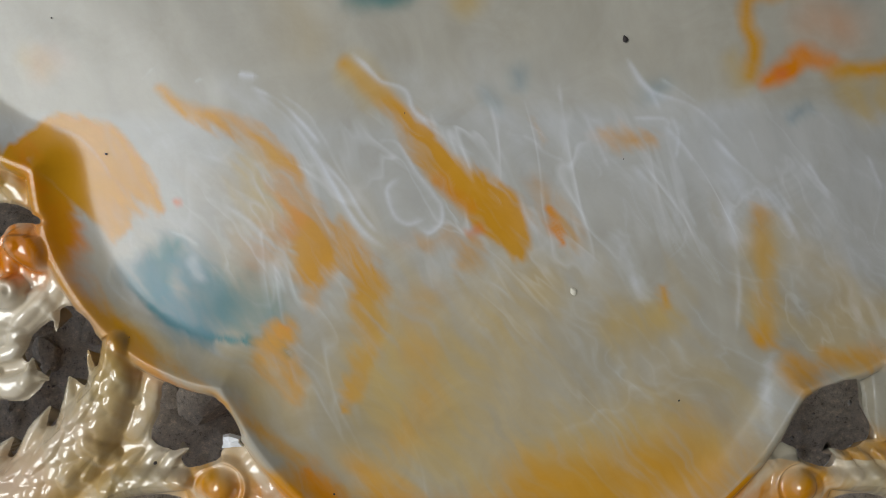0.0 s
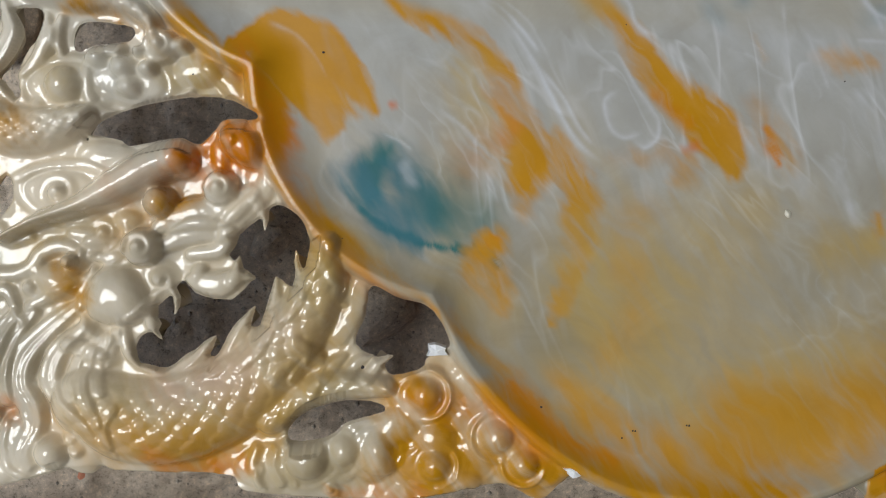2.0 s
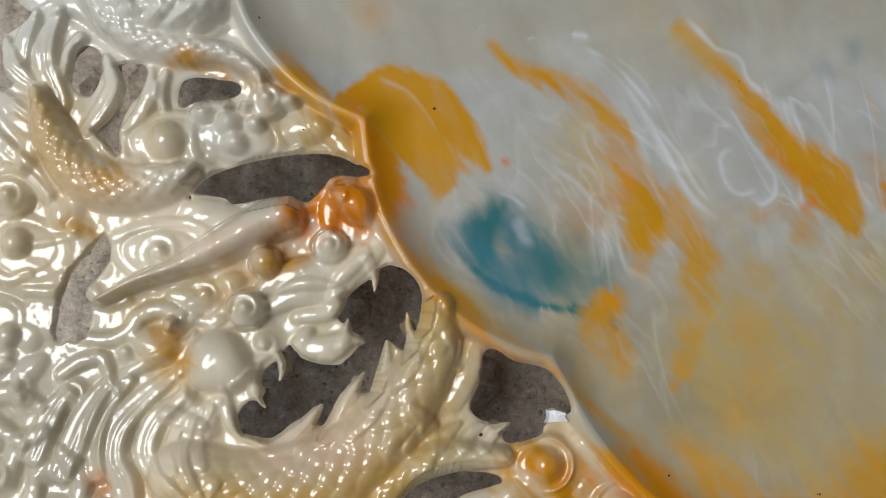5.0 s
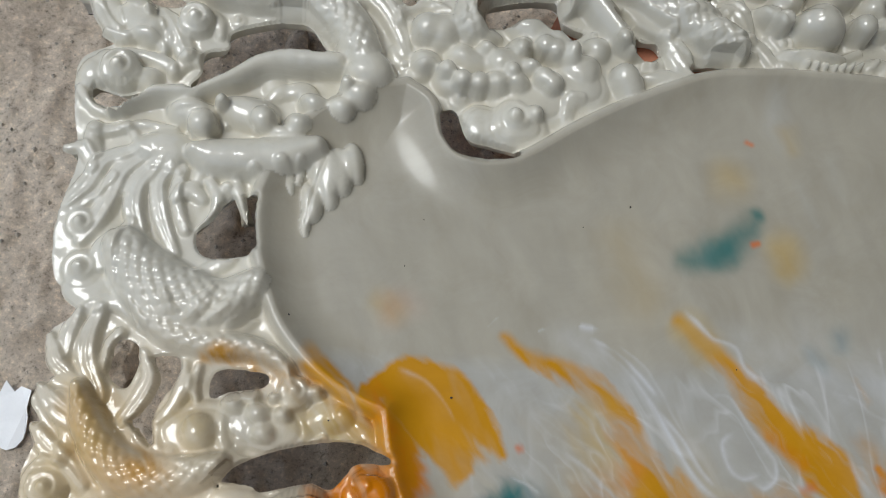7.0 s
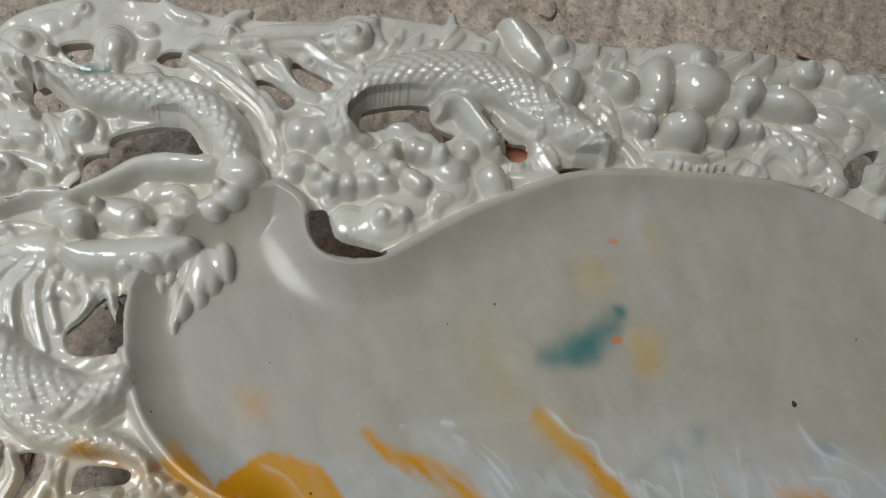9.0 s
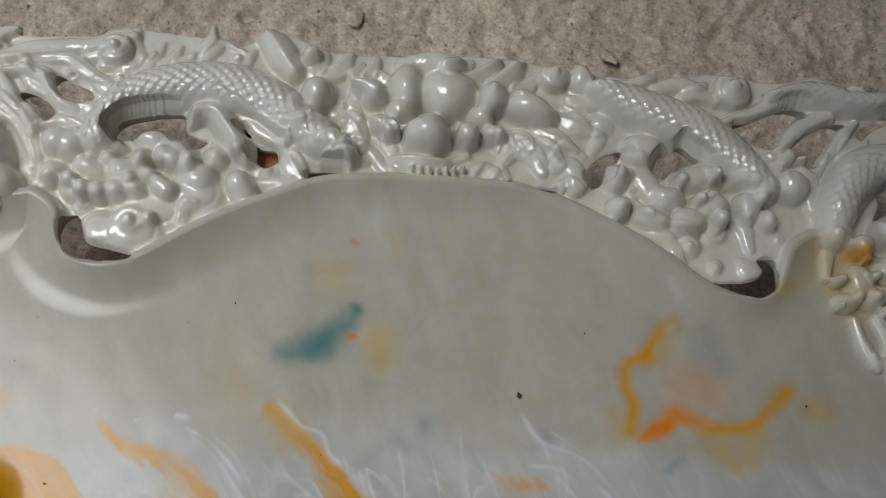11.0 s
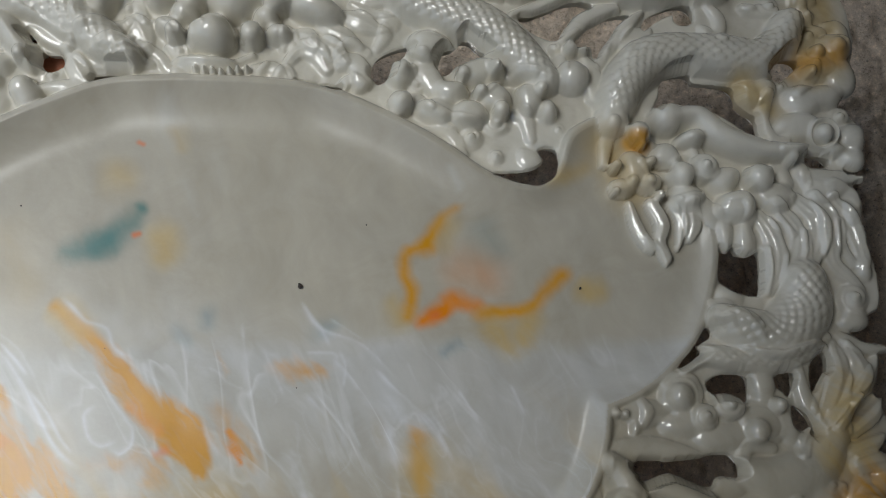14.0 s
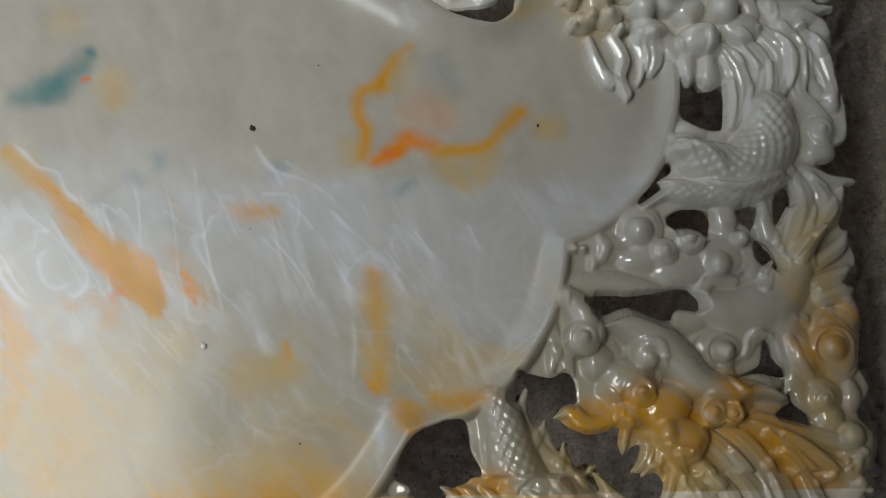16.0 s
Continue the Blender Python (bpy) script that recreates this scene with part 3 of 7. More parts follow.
tube("A.tail", [(-204.9, 102.4, 4.3), (-195, 107, 4.7), (-179.5, 109.9, 4.2), (-166.4, 111.4, 3.7), (-156.3, 116.4, 2.9), (-145.6, 117.2, 2.1)], top=9)
tube("A.tail", [(-209.8, 100.6, 2.1), (-189, 102.9, 2.9), (-175.9, 103.7, 3.4), (-167.6, 98.2, 4), (-160.7, 94.2, 3.1), (-151.6, 91.4, 2.4)], top=11, grooves=1)
tube("A.tail", [(-208.8, 94.6, 2.6), (-193.4, 96.8, 3.1), (-184.9, 93.2, 3.9), (-178.2, 84, 3.6), (-171, 79.8, 2.9), (-160.4, 79.3, 2.6)], top=12, grooves=1)
curl("B.curl", -153.9, 108.9, 8, top=13)
tube("B.body", [(-156, 61.1, 9.4), (-151.2, 75.1, 10.4), (-138.9, 86.3, 11.7), (-121, 91.9, 12.5), (-99.7, 92.7, 13.5), (-80.4, 87.3, 12.7), (-66.1, 77.5, 12.2), (-51.9, 67.2, 10.1), (-40.7, 59.4, 6.9)], top=14, scales=5)
tube("B.body", [(-104.4, 87, 2.9), (-93, 79.7, 4.4), (-81.6, 71.8, 5), (-70.4, 66.1, 4.2)], top=16)
tube("B.fin", [(-139.3, 99.2, 1.9), (-134.9, 107.1, 2.1), (-132.3, 114.4, 1.1)], top=9)
tube("B.fin", [(-131.7, 102.7, 2.1), (-126.2, 108.6, 2.2), (-123.6, 113.7, 0.8)], top=9)
tube("B.fin", [(-124.6, 103.8, 2.1), (-118.8, 107.9, 1.9), (-116.6, 109.9, 0.8)], top=9)
tube("B.fin", [(-112, 107.1, 2.4), (-107.3, 113.6, 3), (-103.7, 117.6, 2.2), (-92.2, 112.2, 0.8)], top=9)
tube("B.fin", [(-91.5, 104.8, 1.9), (-89.9, 111.1, 1.9), (-87.8, 114.3, 0.8)], top=9)
tube("B.fin", [(-85.7, 121.3, 2.7), (-81.3, 121, 5.4), (-75, 112.1, 7), (-68.8, 103.3, 5.4)], top=11, grooves=1)
lobe("B.ear", -60.8, 112.1, 5.1, 5.4, 0, top=14)
tube("C1", [(-115.4, 73.3, 3.6), (-110.1, 77.7, 5.3), (-102.9, 77.6, 6.8), (-96.8, 70.3, 7.3), (-90.7, 61.9, 6.5), (-85.9, 55.8, 3.9)], top=15, grooves=1)
bead("C1", -90.6, 59, 3.7, top=18)
tube("C1", [(-69.6, 62.6, 4.7), (-64.6, 53.7, 5.7), (-60.4, 47.6, 4.4)], top=12, grooves=1)
bead("C1", -174.3, 58.6, 7.2, top=16)
tube("C1", [(-186.7, 61.9, 2), (-183.1, 69, 2.6), (-174.9, 71.3, 2.6), (-165.8, 67.8, 2.3), (-162.7, 60.7, 1.5)], top=13)
tube("C1", [(-171, 71.5, 1.5), (-162.4, 69.7, 3.1), (-160.6, 60.9, 1.8)], top=12)
lobe("C1", -132, 62.6, 8.7, 6.1, 0, top=13)
lobe("C1", -117.5, 57.4, 7.8, 6.8, 0, top=13)
lobe("C1", -107.7, 45.4, 9.2, 7.7, 0, top=12)
lobe("C1", -142.8, 46.2, 7.7, 6.6, 0, top=13)
lobe("C1", -159.8, 48, 6.6, 6.1, 0, top=12)
lobe("C1", -71.2, 44.7, 13, 4.7, 0, top=8)
lobe("C1", -148.3, 57.9, 6.6, 4.1, 0, top=10)
lobe("C1", -174.6, 44.3, 7.2, 6.1, 0, top=11)
lobe("C1", -101.1, 55.8, 6.8, 6.3, 0, top=11)
bead("C1", -124.3, 53.6, 4.7, top=16)
bead("C1", -89.3, 43.1, 6.5, top=14)
bead("C1", -159.2, 35.4, 4.3, top=16)
bead("C1", -124.6, 39.3, 4.6, top=15)
bead("C1", -112.4, 52.3, 3.4, top=17)
bead("C1", -138.2, 40.8, 3.1, top=16)
bead("C1", -165, 39.8, 3.5, top=15)
bead("C1", -134.4, 51, 3.3, top=16)
lobe("B.ear", -56.4, 91, 8.2, 9.8, 0, top=19)
tube("B.mane", [(-54, 101.8, 2.4), (-47.2, 105.3, 3.5), (-44.2, 109.2, 2.8), (-41.9, 115.6, 1.1)], top=14)
tube("B.mane", [(-38.3, 103.4, 3.2), (-36.4, 108.5, 2.2)], top=14)
tube("B.mane", [(-32.7, 101.6, 2.7), (-30.3, 107.6, 2.5), (-29, 112.7, 1.1)], top=14)
tube("B.mane", [(-26.8, 104.2, 2.5), (-22.2, 100.2, 2.8), (-16.4, 93.3, 2.2)], top=14)
tube("B.ear", [(-39.5, 96.6, 1.6), (-32.3, 94.7, 5.4), (-28.9, 92.8, 7.3)], top=18)
lobe("B", -13.8, 96.8, 9.4, 13.8, 0, top=19)
lobe("B", 6.5, 95, 15.4, 13.2, 0, top=20)
lobe("B", -1.6, 110.8, 18.2, 9.4, 0, top=15)
lobe("B", -2.6, 73.1, 11.9, 10.8, 0, top=23)
lobe("B", -16.7, 84.5, 8.1, 6.5, 0, top=16)
lobe("B", -6, 58.6, 16.2, 4.9, 0, top=11)
lobe("B", -24.5, 78, 6.5, 5.4, 0, top=13)
bead("B.eye", -20.1, 72.7, 4.5, top=18)
bead("B.eye", 16.3, 73.1, 5.9, top=19)
bead("B.eye", 28, 93.4, 7.7, top=20)
bead("B.eye", 27.7, 94.9, 3, top=22)
lobe("B", 46, 89.4, 14.9, 8.3, 18, top=19)
lobe("B", 22.8, 84, 7, 7, 0, top=14)
lobe("B", 28.5, 75.3, 7, 5.4, 0, top=14)
tube("B.mane", [(16.2, 100.9, 5), (24.4, 106.9, 4.1), (31.1, 114.5, 1.1)], top=12)
tube("B.mane", [(30.1, 99.6, 5), (37.7, 108.4, 4.2), (42.3, 115.6, 1.1)], top=12)
tube("B.mane", [(41.2, 98.8, 3.9), (46.6, 104.7, 2.8), (49.4, 109.5, 0.8)], top=12)
tube("B.mane", [(6.9, 106.4, 3.9), (13.7, 110.9, 2.8), (16.9, 114.5, 1.1)], top=12)
curl("B.curl", 58.3, 108.6, 7.6, top=14)
lobe("B.ear", 71.8, 109.4, 7.3, 9, 0, top=11)
tube("B.cheek", [(59.8, 87.8, 2.8), (68.1, 84.1, 5.8), (75.6, 80.9, 3.3), (81.1, 79.5, 1.4)], top=15, grooves=1)
tube("B.cheek", [(48.9, 80.5, 2.7), (58.5, 76.3, 5.5), (65.4, 72.5, 3.2), (69, 69.8, 1.4)], top=15, grooves=1)
tube("B.cheek", [(46.3, 73.2, 3), (54.5, 68.9, 5.7), (61.3, 61.7, 2.8)], top=15, grooves=1)
tube("B.cheek", [(33.7, 61.8, 2.7), (39.5, 68, 4.3), (47.7, 66.7, 4.9), (52.7, 58.8, 3.2)], top=15, grooves=1)
tube("B.cheek", [(37.2, 76.8, 2.2), (42.7, 74.7, 5.4), (46.3, 68.4, 2.2)], top=15, grooves=1)
tube("B.cheek", [(32.5, 79.5, 2.2), (34.5, 74.2, 4.1), (31.4, 68.7, 1.9)], top=15, grooves=1)
tube("B.cheek", [(27.7, 53.3, 1.6), (33, 57.1, 3.2), (37.2, 51, 1.6)], top=15, grooves=1)
tube("B.cheek", [(65.3, 97.9, 2.5), (75.1, 96.1, 3.6), (86.2, 96.2, 2)], top=15, grooves=1)
tube("B.cheek", [(64, 93.5, 1.9), (73.7, 89.3, 2.8), (83.4, 88.1, 1.4)], top=15, grooves=1)
tube("B.cheek", [(-65.7, 72.2, 1.6), (-56.6, 75.7, 3.2), (-46, 77.6, 3.5), (-40.9, 81.5, 1.4)], top=14, grooves=1)
tube("B.cheek", [(-56.9, 62.2, 2.4), (-46.5, 65.8, 5.3), (-33.1, 65.7, 2.9)], top=14, grooves=1)
tube("B.cheek", [(-44.5, 82.4, 1.6), (-37.9, 77.2, 5.7), (-33.3, 68.6, 2.7)], top=14, grooves=1)
tube("B.cheek", [(-51.1, 55.9, 2.4), (-40.7, 59.7, 4), (-31.3, 58.5, 2.1)], top=14, grooves=1)
tube("B.cheek", [(-64.9, 88.9, 2.2), (-66.3, 79.9, 2.7), (-61.5, 73.7, 1.6)], top=14, grooves=1)
tube("B.cheek", [(-31.4, 80.6, 1.6), (-25.7, 75, 2.7), (-19.8, 67.4, 1.6)], top=14, grooves=1)
tube("B.cheek", [(-16.5, 80.6, 1.4), (-11.7, 76.7, 2.2), (-6.8, 75.3, 1.4)], top=14, grooves=1)
tube("B.jaw", [(-41.1, 64.3, 1.9), (-33.1, 65.7, 2.7), (-27, 61.7, 3), (-22.4, 55.6, 2.7), (-14.3, 53.2, 2.1)], top=13)
tube("B.jaw", [(-23.9, 67.7, 1.9), (-18.2, 62.2, 2.4), (-8.8, 61, 2.4), (-3.4, 59.6, 1.9), (7.3, 60.2, 2.1), (16.6, 64.3, 1.9)], top=16)
tube("B.jaw", [(-19.1, 54.6, 2.1), (-11.4, 48.7, 2.7), (-1.4, 45.9, 2.9), (9.2, 47, 2.7), (18.3, 53.3, 2.2), (23.5, 60.3, 1.6)], top=13)
bead("B.tooth", -9.5, 54.7, 1.45, top=13)
bead("B.tooth", -5.5, 54.4, 1.45, top=13)
bead("B.tooth", -1.5, 54.1, 1.45, top=13)
bead("B.tooth", 2.5, 53.9, 1.45, top=13)
bead("B.tooth", 6.5, 54.6, 1.45, top=13)
bead("B.tooth", 10.5, 55.4, 1.45, top=13)
bead("B.tooth", 14.5, 56.1, 1.45, top=13)
tube("B.cheek", [(58.6, 60.4, 2.7), (65.4, 62.5, 4.9), (70, 55.2, 5.5), (68.1, 49.9, 3.3)], top=11)
tube("C2", [(57.4, 46.9, 2.2), (64.1, 53.1, 3.2), (70.9, 50, 2.2)], top=10)
tube("B.body", [(79.3, 101.9, 6.2), (94.6, 96.1, 11.2), (111.3, 90.4, 12.9), (127.8, 83.6, 13.5), (141.4, 74.2, 12.3), (152, 63.5, 10.7), (159.8, 55.1, 7.9)], top=14, scales=5)
tube("B.fin", [(84.9, 104.7, 2.2), (90.6, 108.2, 2.2), (93.4, 110.9, 0.9)], top=9)
tube("B.fin", [(96.2, 107, 2.8), (103.3, 111.5, 3.1), (109, 113.1, 1.1)], top=9)
tube("B.fin", [(110.3, 106.4, 3.1), (120.3, 109.5, 3.7), (130.2, 108.3, 2.9), (134.5, 111.1, 1.1)], top=9)
tube("B.fin", [(122.9, 102.5, 2.6), (131.4, 104.6, 3.4), (138.3, 100.4, 1.7)], top=9)
curl("B.curl", 147.2, 107.2, 9.7, top=13)
tube("D.tail", [(143.6, 91.5, 1.7), (157.9, 96.4, 3.7), (171.2, 103.4, 4.6), (188.7, 108.9, 5.2), (202.8, 106.1, 5.2)], top=11)
tube("D.tail", [(165.5, 104.3, 3.5), (180, 107.8, 6.4), (194.3, 107.1, 7.6), (211.3, 104.1, 7), (231.8, 107.3, 7.6), (249.3, 108.5, 7.6)], top=12, scales=4)
bead("D.curl", 210.6, 112.2, 4.4, top=13)
tube("D.fin", [(168.1, 77.9, 1.7), (178.7, 88.5, 4.2), (189, 94.1, 3.7), (196.3, 96.4, 2.3)], top=10)
tube("D.fin", [(186.8, 64.1, 1.7), (189.9, 72.3, 2.2), (192.4, 78.4, 0.9)], top=10)
tube("D.fin", [(191.7, 73.3, 2.2), (201.2, 86.9, 3.1), (209.9, 94.8, 1.2)], top=10)
bead("D.curl", 172.3, 72.1, 3.4, top=14)
bead("D.curl", 178.2, 72.5, 3.4, top=14)
bead("D.curl", 172.4, 56.7, 8.3, top=17)
tube("D.fin", [(179.6, 68.7, 1.7), (183.1, 60, 3.9), (183, 47.1, 2.5)], top=14)
lobe("C2", 101.9, 71.8, 11.6, 9.4, 0, top=13)
lobe("C2", 88.5, 57.4, 8.3, 7.7, 0, top=11)
bead("C2", 88.6, 58.3, 4.4, top=15)
tube("C2", [(98.2, 64.7, 4.4), (102.2, 56.2, 6.1), (107.4, 47.8, 5)], top=13)
lobe("C2", 126.9, 59.7, 12.7, 7.7, 0, top=13)
lobe("C2", 112.9, 48.1, 9.2, 6.5, 0, top=12)
lobe("C2", 134.6, 45.6, 8.3, 7.2, 0, top=13)
lobe("C2", 151, 45.3, 7.2, 8.8, 0, top=13)
lobe("C2", 105.8, 38.2, 10.8, 7, 0, top=10)
lobe("C2", 122, 37.1, 9.9, 7.2, 0, top=12)
lobe("C2", 160.3, 39.2, 5, 6.1, 0, top=13)
lobe("C2", 147.6, 58.8, 6.7, 5.6, 0, top=10)
bead("C2", 88.3, 41, 6.2, top=14)
bead("C2", 133.8, 58.9, 3.4, top=16)
bead("C2", 118.6, 56.3, 3.3, top=15)
bead("C2", 137, 37.9, 4.1, top=16)
bead("C2", 156.7, 49.1, 3.3, top=16)
bead("C2", 126.5, 46.8, 3.3, top=16)
# the upper dragon beside the dark ground
hole([(219, 57.7), (232.1, 62), (234.7, 58.1), (251.8, 56.4), (255, 54.1), (255.5, 48), (262.2, 42.1), (264.9, 40.7), (266.4, 30.3), (269.6, 27.4), (258.7, 33.7), (247.9, 40.9), (238.2, 45.8), (228.3, 46.5), (224.1, 47.3), (218.4, 46.3), (214, 43.2), (217.2, 50.1)])
hole([(275.4, 65.2), (281.7, 71.6), (289, 71.8), (288.8, 68.7), (284, 63.9), (279.3, 59.8), (276.5, 60.7)])
hole([(290.3, 20.4), (300.2, 19.1), (299.8, 15.6), (289.9, 15.1)])
hole([(241.5, -20.8), (243.2, -29.2), (248.9, -26.4), (250.4, -23.5), (254, -31.9), (261.1, -29), (262, -27.6), (262.7, -33.2), (261.8, -44.3), (259.5, -49.9), (255.4, -50.5), (246, -47.3), (240.4, -41.8), (241.1, -30.7)])
hole([(233.1, -66.5), (234.5, -70.5), (228, -75.1), (229.2, -78.5), (220.8, -84.7), (218.7, -84.7), (225.2, -77.2)])
hole([(231.4, -93.6), (233.2, -91), (239.2, -88.6), (248.5, -89.1), (251, -91.7), (249.8, -100.9), (247.7, -99.6), (245.2, -97.8), (240, -96.5), (234.6, -97)])
hole([(264.6, -89), (272.7, -87.6), (273.3, -90.3), (270, -98.2), (268.6, -96.1), (265.5, -94.3)])
hole([(282.6, -82.8), (288.5, -77.4), (289.7, -79.5), (291, -86.2), (290, -90.2), (286.7, -96.8), (285, -100.8), (282.6, -98.1), (281.4, -90.2)])
hole([(271.4, -103.4), (275.3, -104.7), (279, -108.6), (281.1, -115.1), (280.2, -116.4), (277.2, -113.8), (274, -113.8), (272.1, -111.2)])
hole([(197.5, -128.2), (213.1, -128.4), (227.5, -126.7), (228.9, -125.9), (238, -125.4), (243, -129.2), (244, -133), (242.6, -135), (236.1, -134.3), (232.1, -135.5), (229.3, -139.3), (217.9, -135), (210.2, -133.2), (199.7, -136.7), (198.6, -134.2), (196.1, -131.7)])
tube("D.body", [(194.1, 45.4, 11), (201.2, 58.8, 12.3), (214.4, 70, 12.3), (234.4, 72.4, 11.4), (251.5, 71, 12.2), (267.2, 70.2, 11.6), (277.8, 77.2, 10.4), (284.6, 89.8, 8.9)], top=15, scales=5)
lobe("C4", 261.5, 51.8, 9.1, 8, 0, top=9)
lobe("C4", 270.3, 54.1, 6.3, 6.8, 0, top=10)
lobe("C4", 298.7, 68.5, 11.4, 9.7, 0, top=9)
lobe("C4", 308.3, 78, 9.4, 8.9, 0, top=11)
lobe("C4", 310.6, 62.7, 8.7, 12.2, 0, top=8)
lobe("C4", 289.9, 49.5, 12, 8, 0, top=9)
lobe("C4", 301.5, 51.8, 9.7, 6.8, 0, top=9)
bead("C4", 308.3, 78, 4.4, top=14)
bead("C4", 297.9, 74.7, 3.8, top=13)
bead("C4", 292.5, 63.5, 3.2, top=12)
tube("C4", [(270.5, 49.6, 3.7), (267.8, 37.6, 3.7), (272.5, 28.2, 3.4), (279.5, 27.5, 2.3)], top=10)
tube("C4", [(275.7, 33.3, 2.5), (280.4, 38.5, 3.1), (290.4, 39.3, 3.2), (295.9, 37.6, 2.3)], top=12)
lobe("C4", 287.2, 35, 12, 8, 0, top=8)
bead("C4", 297.3, 30.8, 4.8, top=14, ring=1)
lobe("C4", 313.2, 30.2, 8.1, 8.1, 0, top=8)
lobe("C4", 312.7, 19, 7.4, 6.3, 0, top=8)
lobe("C4", 303.2, 23.5, 6.8, 4.6, 0, top=8)
tube("D.mane", [(291.9, 8.7, 3.4), (304.6, 8.9, 2.8), (315.9, 9.1, 0.8)], top=9)
tube("D.mane", [(299.9, 3.6, 3.4), (309.5, 0.9, 2.3), (312.3, -3.9, 0.9)], top=9)
lobe("D.curl", 297, 3, 12.3, 7.3, -20, top=7)
lobe("D.curl", 308.5, -8.3, 6.2, 9.5, 0, top=6)
bead("D.horn", 218.3, 36.5, 8.1, top=18)
tube("D.horn", [(216, 34.7, 5), (232.4, 38, 6.4), (243.6, 28.8, 7.6), (256.6, 23.2, 7), (270.5, 20.5, 5.7), (284.6, 21.4, 3.4), (289.4, 18, 1.4)], top=17)
lobe("D", 230.3, 26.2, 8.1, 4.8, -12, top=17)
lobe("D", 191.8, 35.9, 9, 11.2, 0, top=16)
bead("D.eye", 203.4, 27.4, 5.8, top=18)
tube("D", [(190.8, 31.5, 3.4), (188.5, 22.7, 3.6), (187.3, 13.1, 2.5)], top=13)
lobe("D", 201.8, 11.4, 7.7, 9.4, 0, top=12)
lobe("D", 195.8, 1.3, 7.2, 5, 0, top=10)
lobe("D", 208.3, 3.8, 7.2, 5.5, 0, top=10)
lobe("D", 217.3, 17.5, 8.3, 7.2, 0, top=11)
bead("D.cheek", 192.2, 10.9, 2.8, top=15)
bead("D.cheek", 205, 21.6, 1.9, top=15)
bead("D.cheek", 209.3, 13.6, 2.5, top=14)
bead("D.cheek", 200.1, 3.6, 2.8, top=13)
bead("D.cheek", 208.3, 3.8, 2.8, top=14)
bead("D.cheek", 191.6, -1.6, 1.9, top=12)
bead("D.cheek", 213.4, -2.7, 2.5, top=12)
tube("D.brow", [(204.6, 13.5, 2.2), (209.9, 8.4, 2.5), (218.1, 6.8, 2.5), (223.2, 0.3, 1.7)], top=13)
bead("D.eye", 224.5, 7.5, 6.1, top=16)
tube("D.brow", [(219.8, 12.6, 1.7), (226.9, 16.2, 2.5), (235.2, 15.8, 2.5), (241.2, 9.2, 1.9)], top=16)
curl("D.curl", 235.7, 11.2, 7.2, top=15)
lobe("D", 227.2, -2.5, 9.4, 6.6, 0, top=11)
lobe("D", 250.2, -7.8, 11, 8.3, -15, top=14)
tube("D", [(245, -3.6, 2.8), (253.3, -3.5, 3.9), (256.9, -10.5, 3.9), (254, -20.4, 2.8)], top=16)
tube("D.jaw", [(222.8, -6.8, 3.9), (233.8, -6.6, 5), (238.8, -13.6, 4.4), (242.6, -19.2, 2.2)], top=11)
bead("D.cheek", 262.4, 6.7, 7, top=17)
bead("D.cheek", 278.6, 16.6, 3.1, top=15)
tube("D.brow", [(268.3, 11.2, 2.8), (274, 12.7, 3.9), (277.6, 5.6, 3.4)], top=14)
lobe("D", 270.1, -1.8, 11.2, 8.4, 0, top=10)
lobe("D", 245.7, 6.4, 9.5, 6.7, -20, top=12)
lobe("D.tooth", 244.6, -21.1, 4.7, 9.4, 0, top=8)
lobe("D.tooth", 254.3, -23.8, 5.8, 9.4, 0, top=8)
tube("D.beard", [(199, -7.2, 2.4), (201.8, -17, 3.2), (206.3, -26.1, 3.2), (208.8, -30, 1.6)], top=8, grooves=1)
tube("D.beard", [(209.9, -7, 3.9), (214.3, -16.8, 4.1), (212.8, -25.2, 3.2), (216.7, -32.6, 2.2), (215.7, -36.2, 1.1)], top=8, grooves=1)
tube("D.beard", [(220.3, -6.8, 3.6), (223.7, -15.3, 3.2), (222.7, -23.7, 2.2), (221.3, -28.7, 1.1)], top=8, grooves=1)
tube("D.beard", [(206.9, -23.9, 1.9), (212.1, -29.4, 1.7), (215, -35.4, 1.1)], top=8, grooves=1)
tube("D.beard", [(228.2, -8.1, 4.1), (229.1, -16.6, 4.7), (227.6, -23.1, 2.2)], top=8, grooves=1)
tube("D.mane", [(261.9, -11.3, 2.5), (267.2, -20.3, 3.6), (269.7, -30, 3.9), (268.4, -39.8, 3.2), (264.4, -49.4, 1.4)], top=11, grooves=2)
tube("D.mane", [(269.7, -6.1, 2.5), (278.6, -15.9, 3.6), (280, -25.7, 3.6), (276.4, -35.5, 3.3), (272, -43, 1.9), (273.8, -47.4, 1.1)], top=11, grooves=2)
tube("D.mane", [(281.1, -3, 2.8), (290, -12.9, 4.2), (290.6, -24.2, 3.9), (285.2, -35.4, 3.3), (285.1, -42.3, 2.5), (287.9, -48.3, 1.1)], top=11, grooves=2)
tube("D.mane", [(289.6, -1.4, 2.5), (295.7, -11.4, 3.9), (296.2, -24.1, 3.9), (296.9, -34.4, 3.3), (303.9, -41.6, 2.8), (309.4, -47, 1.4)], top=11, grooves=2)
tube("D.mane", [(299.3, -2.7, 2.8), (306.2, -12.6, 3.9), (310.1, -23, 3.6), (312.5, -33.1, 2.8)], top=11, grooves=2)
tube("D.mane", [(263.8, -28.7, 1.9), (264, -39.8, 2.2), (262.2, -49.4, 1.1)], top=11, grooves=2)
tube("D.mane", [(283.8, -20, 2), (284, -29.8, 1.9), (281.5, -39.6, 1.4)], top=11, grooves=2)
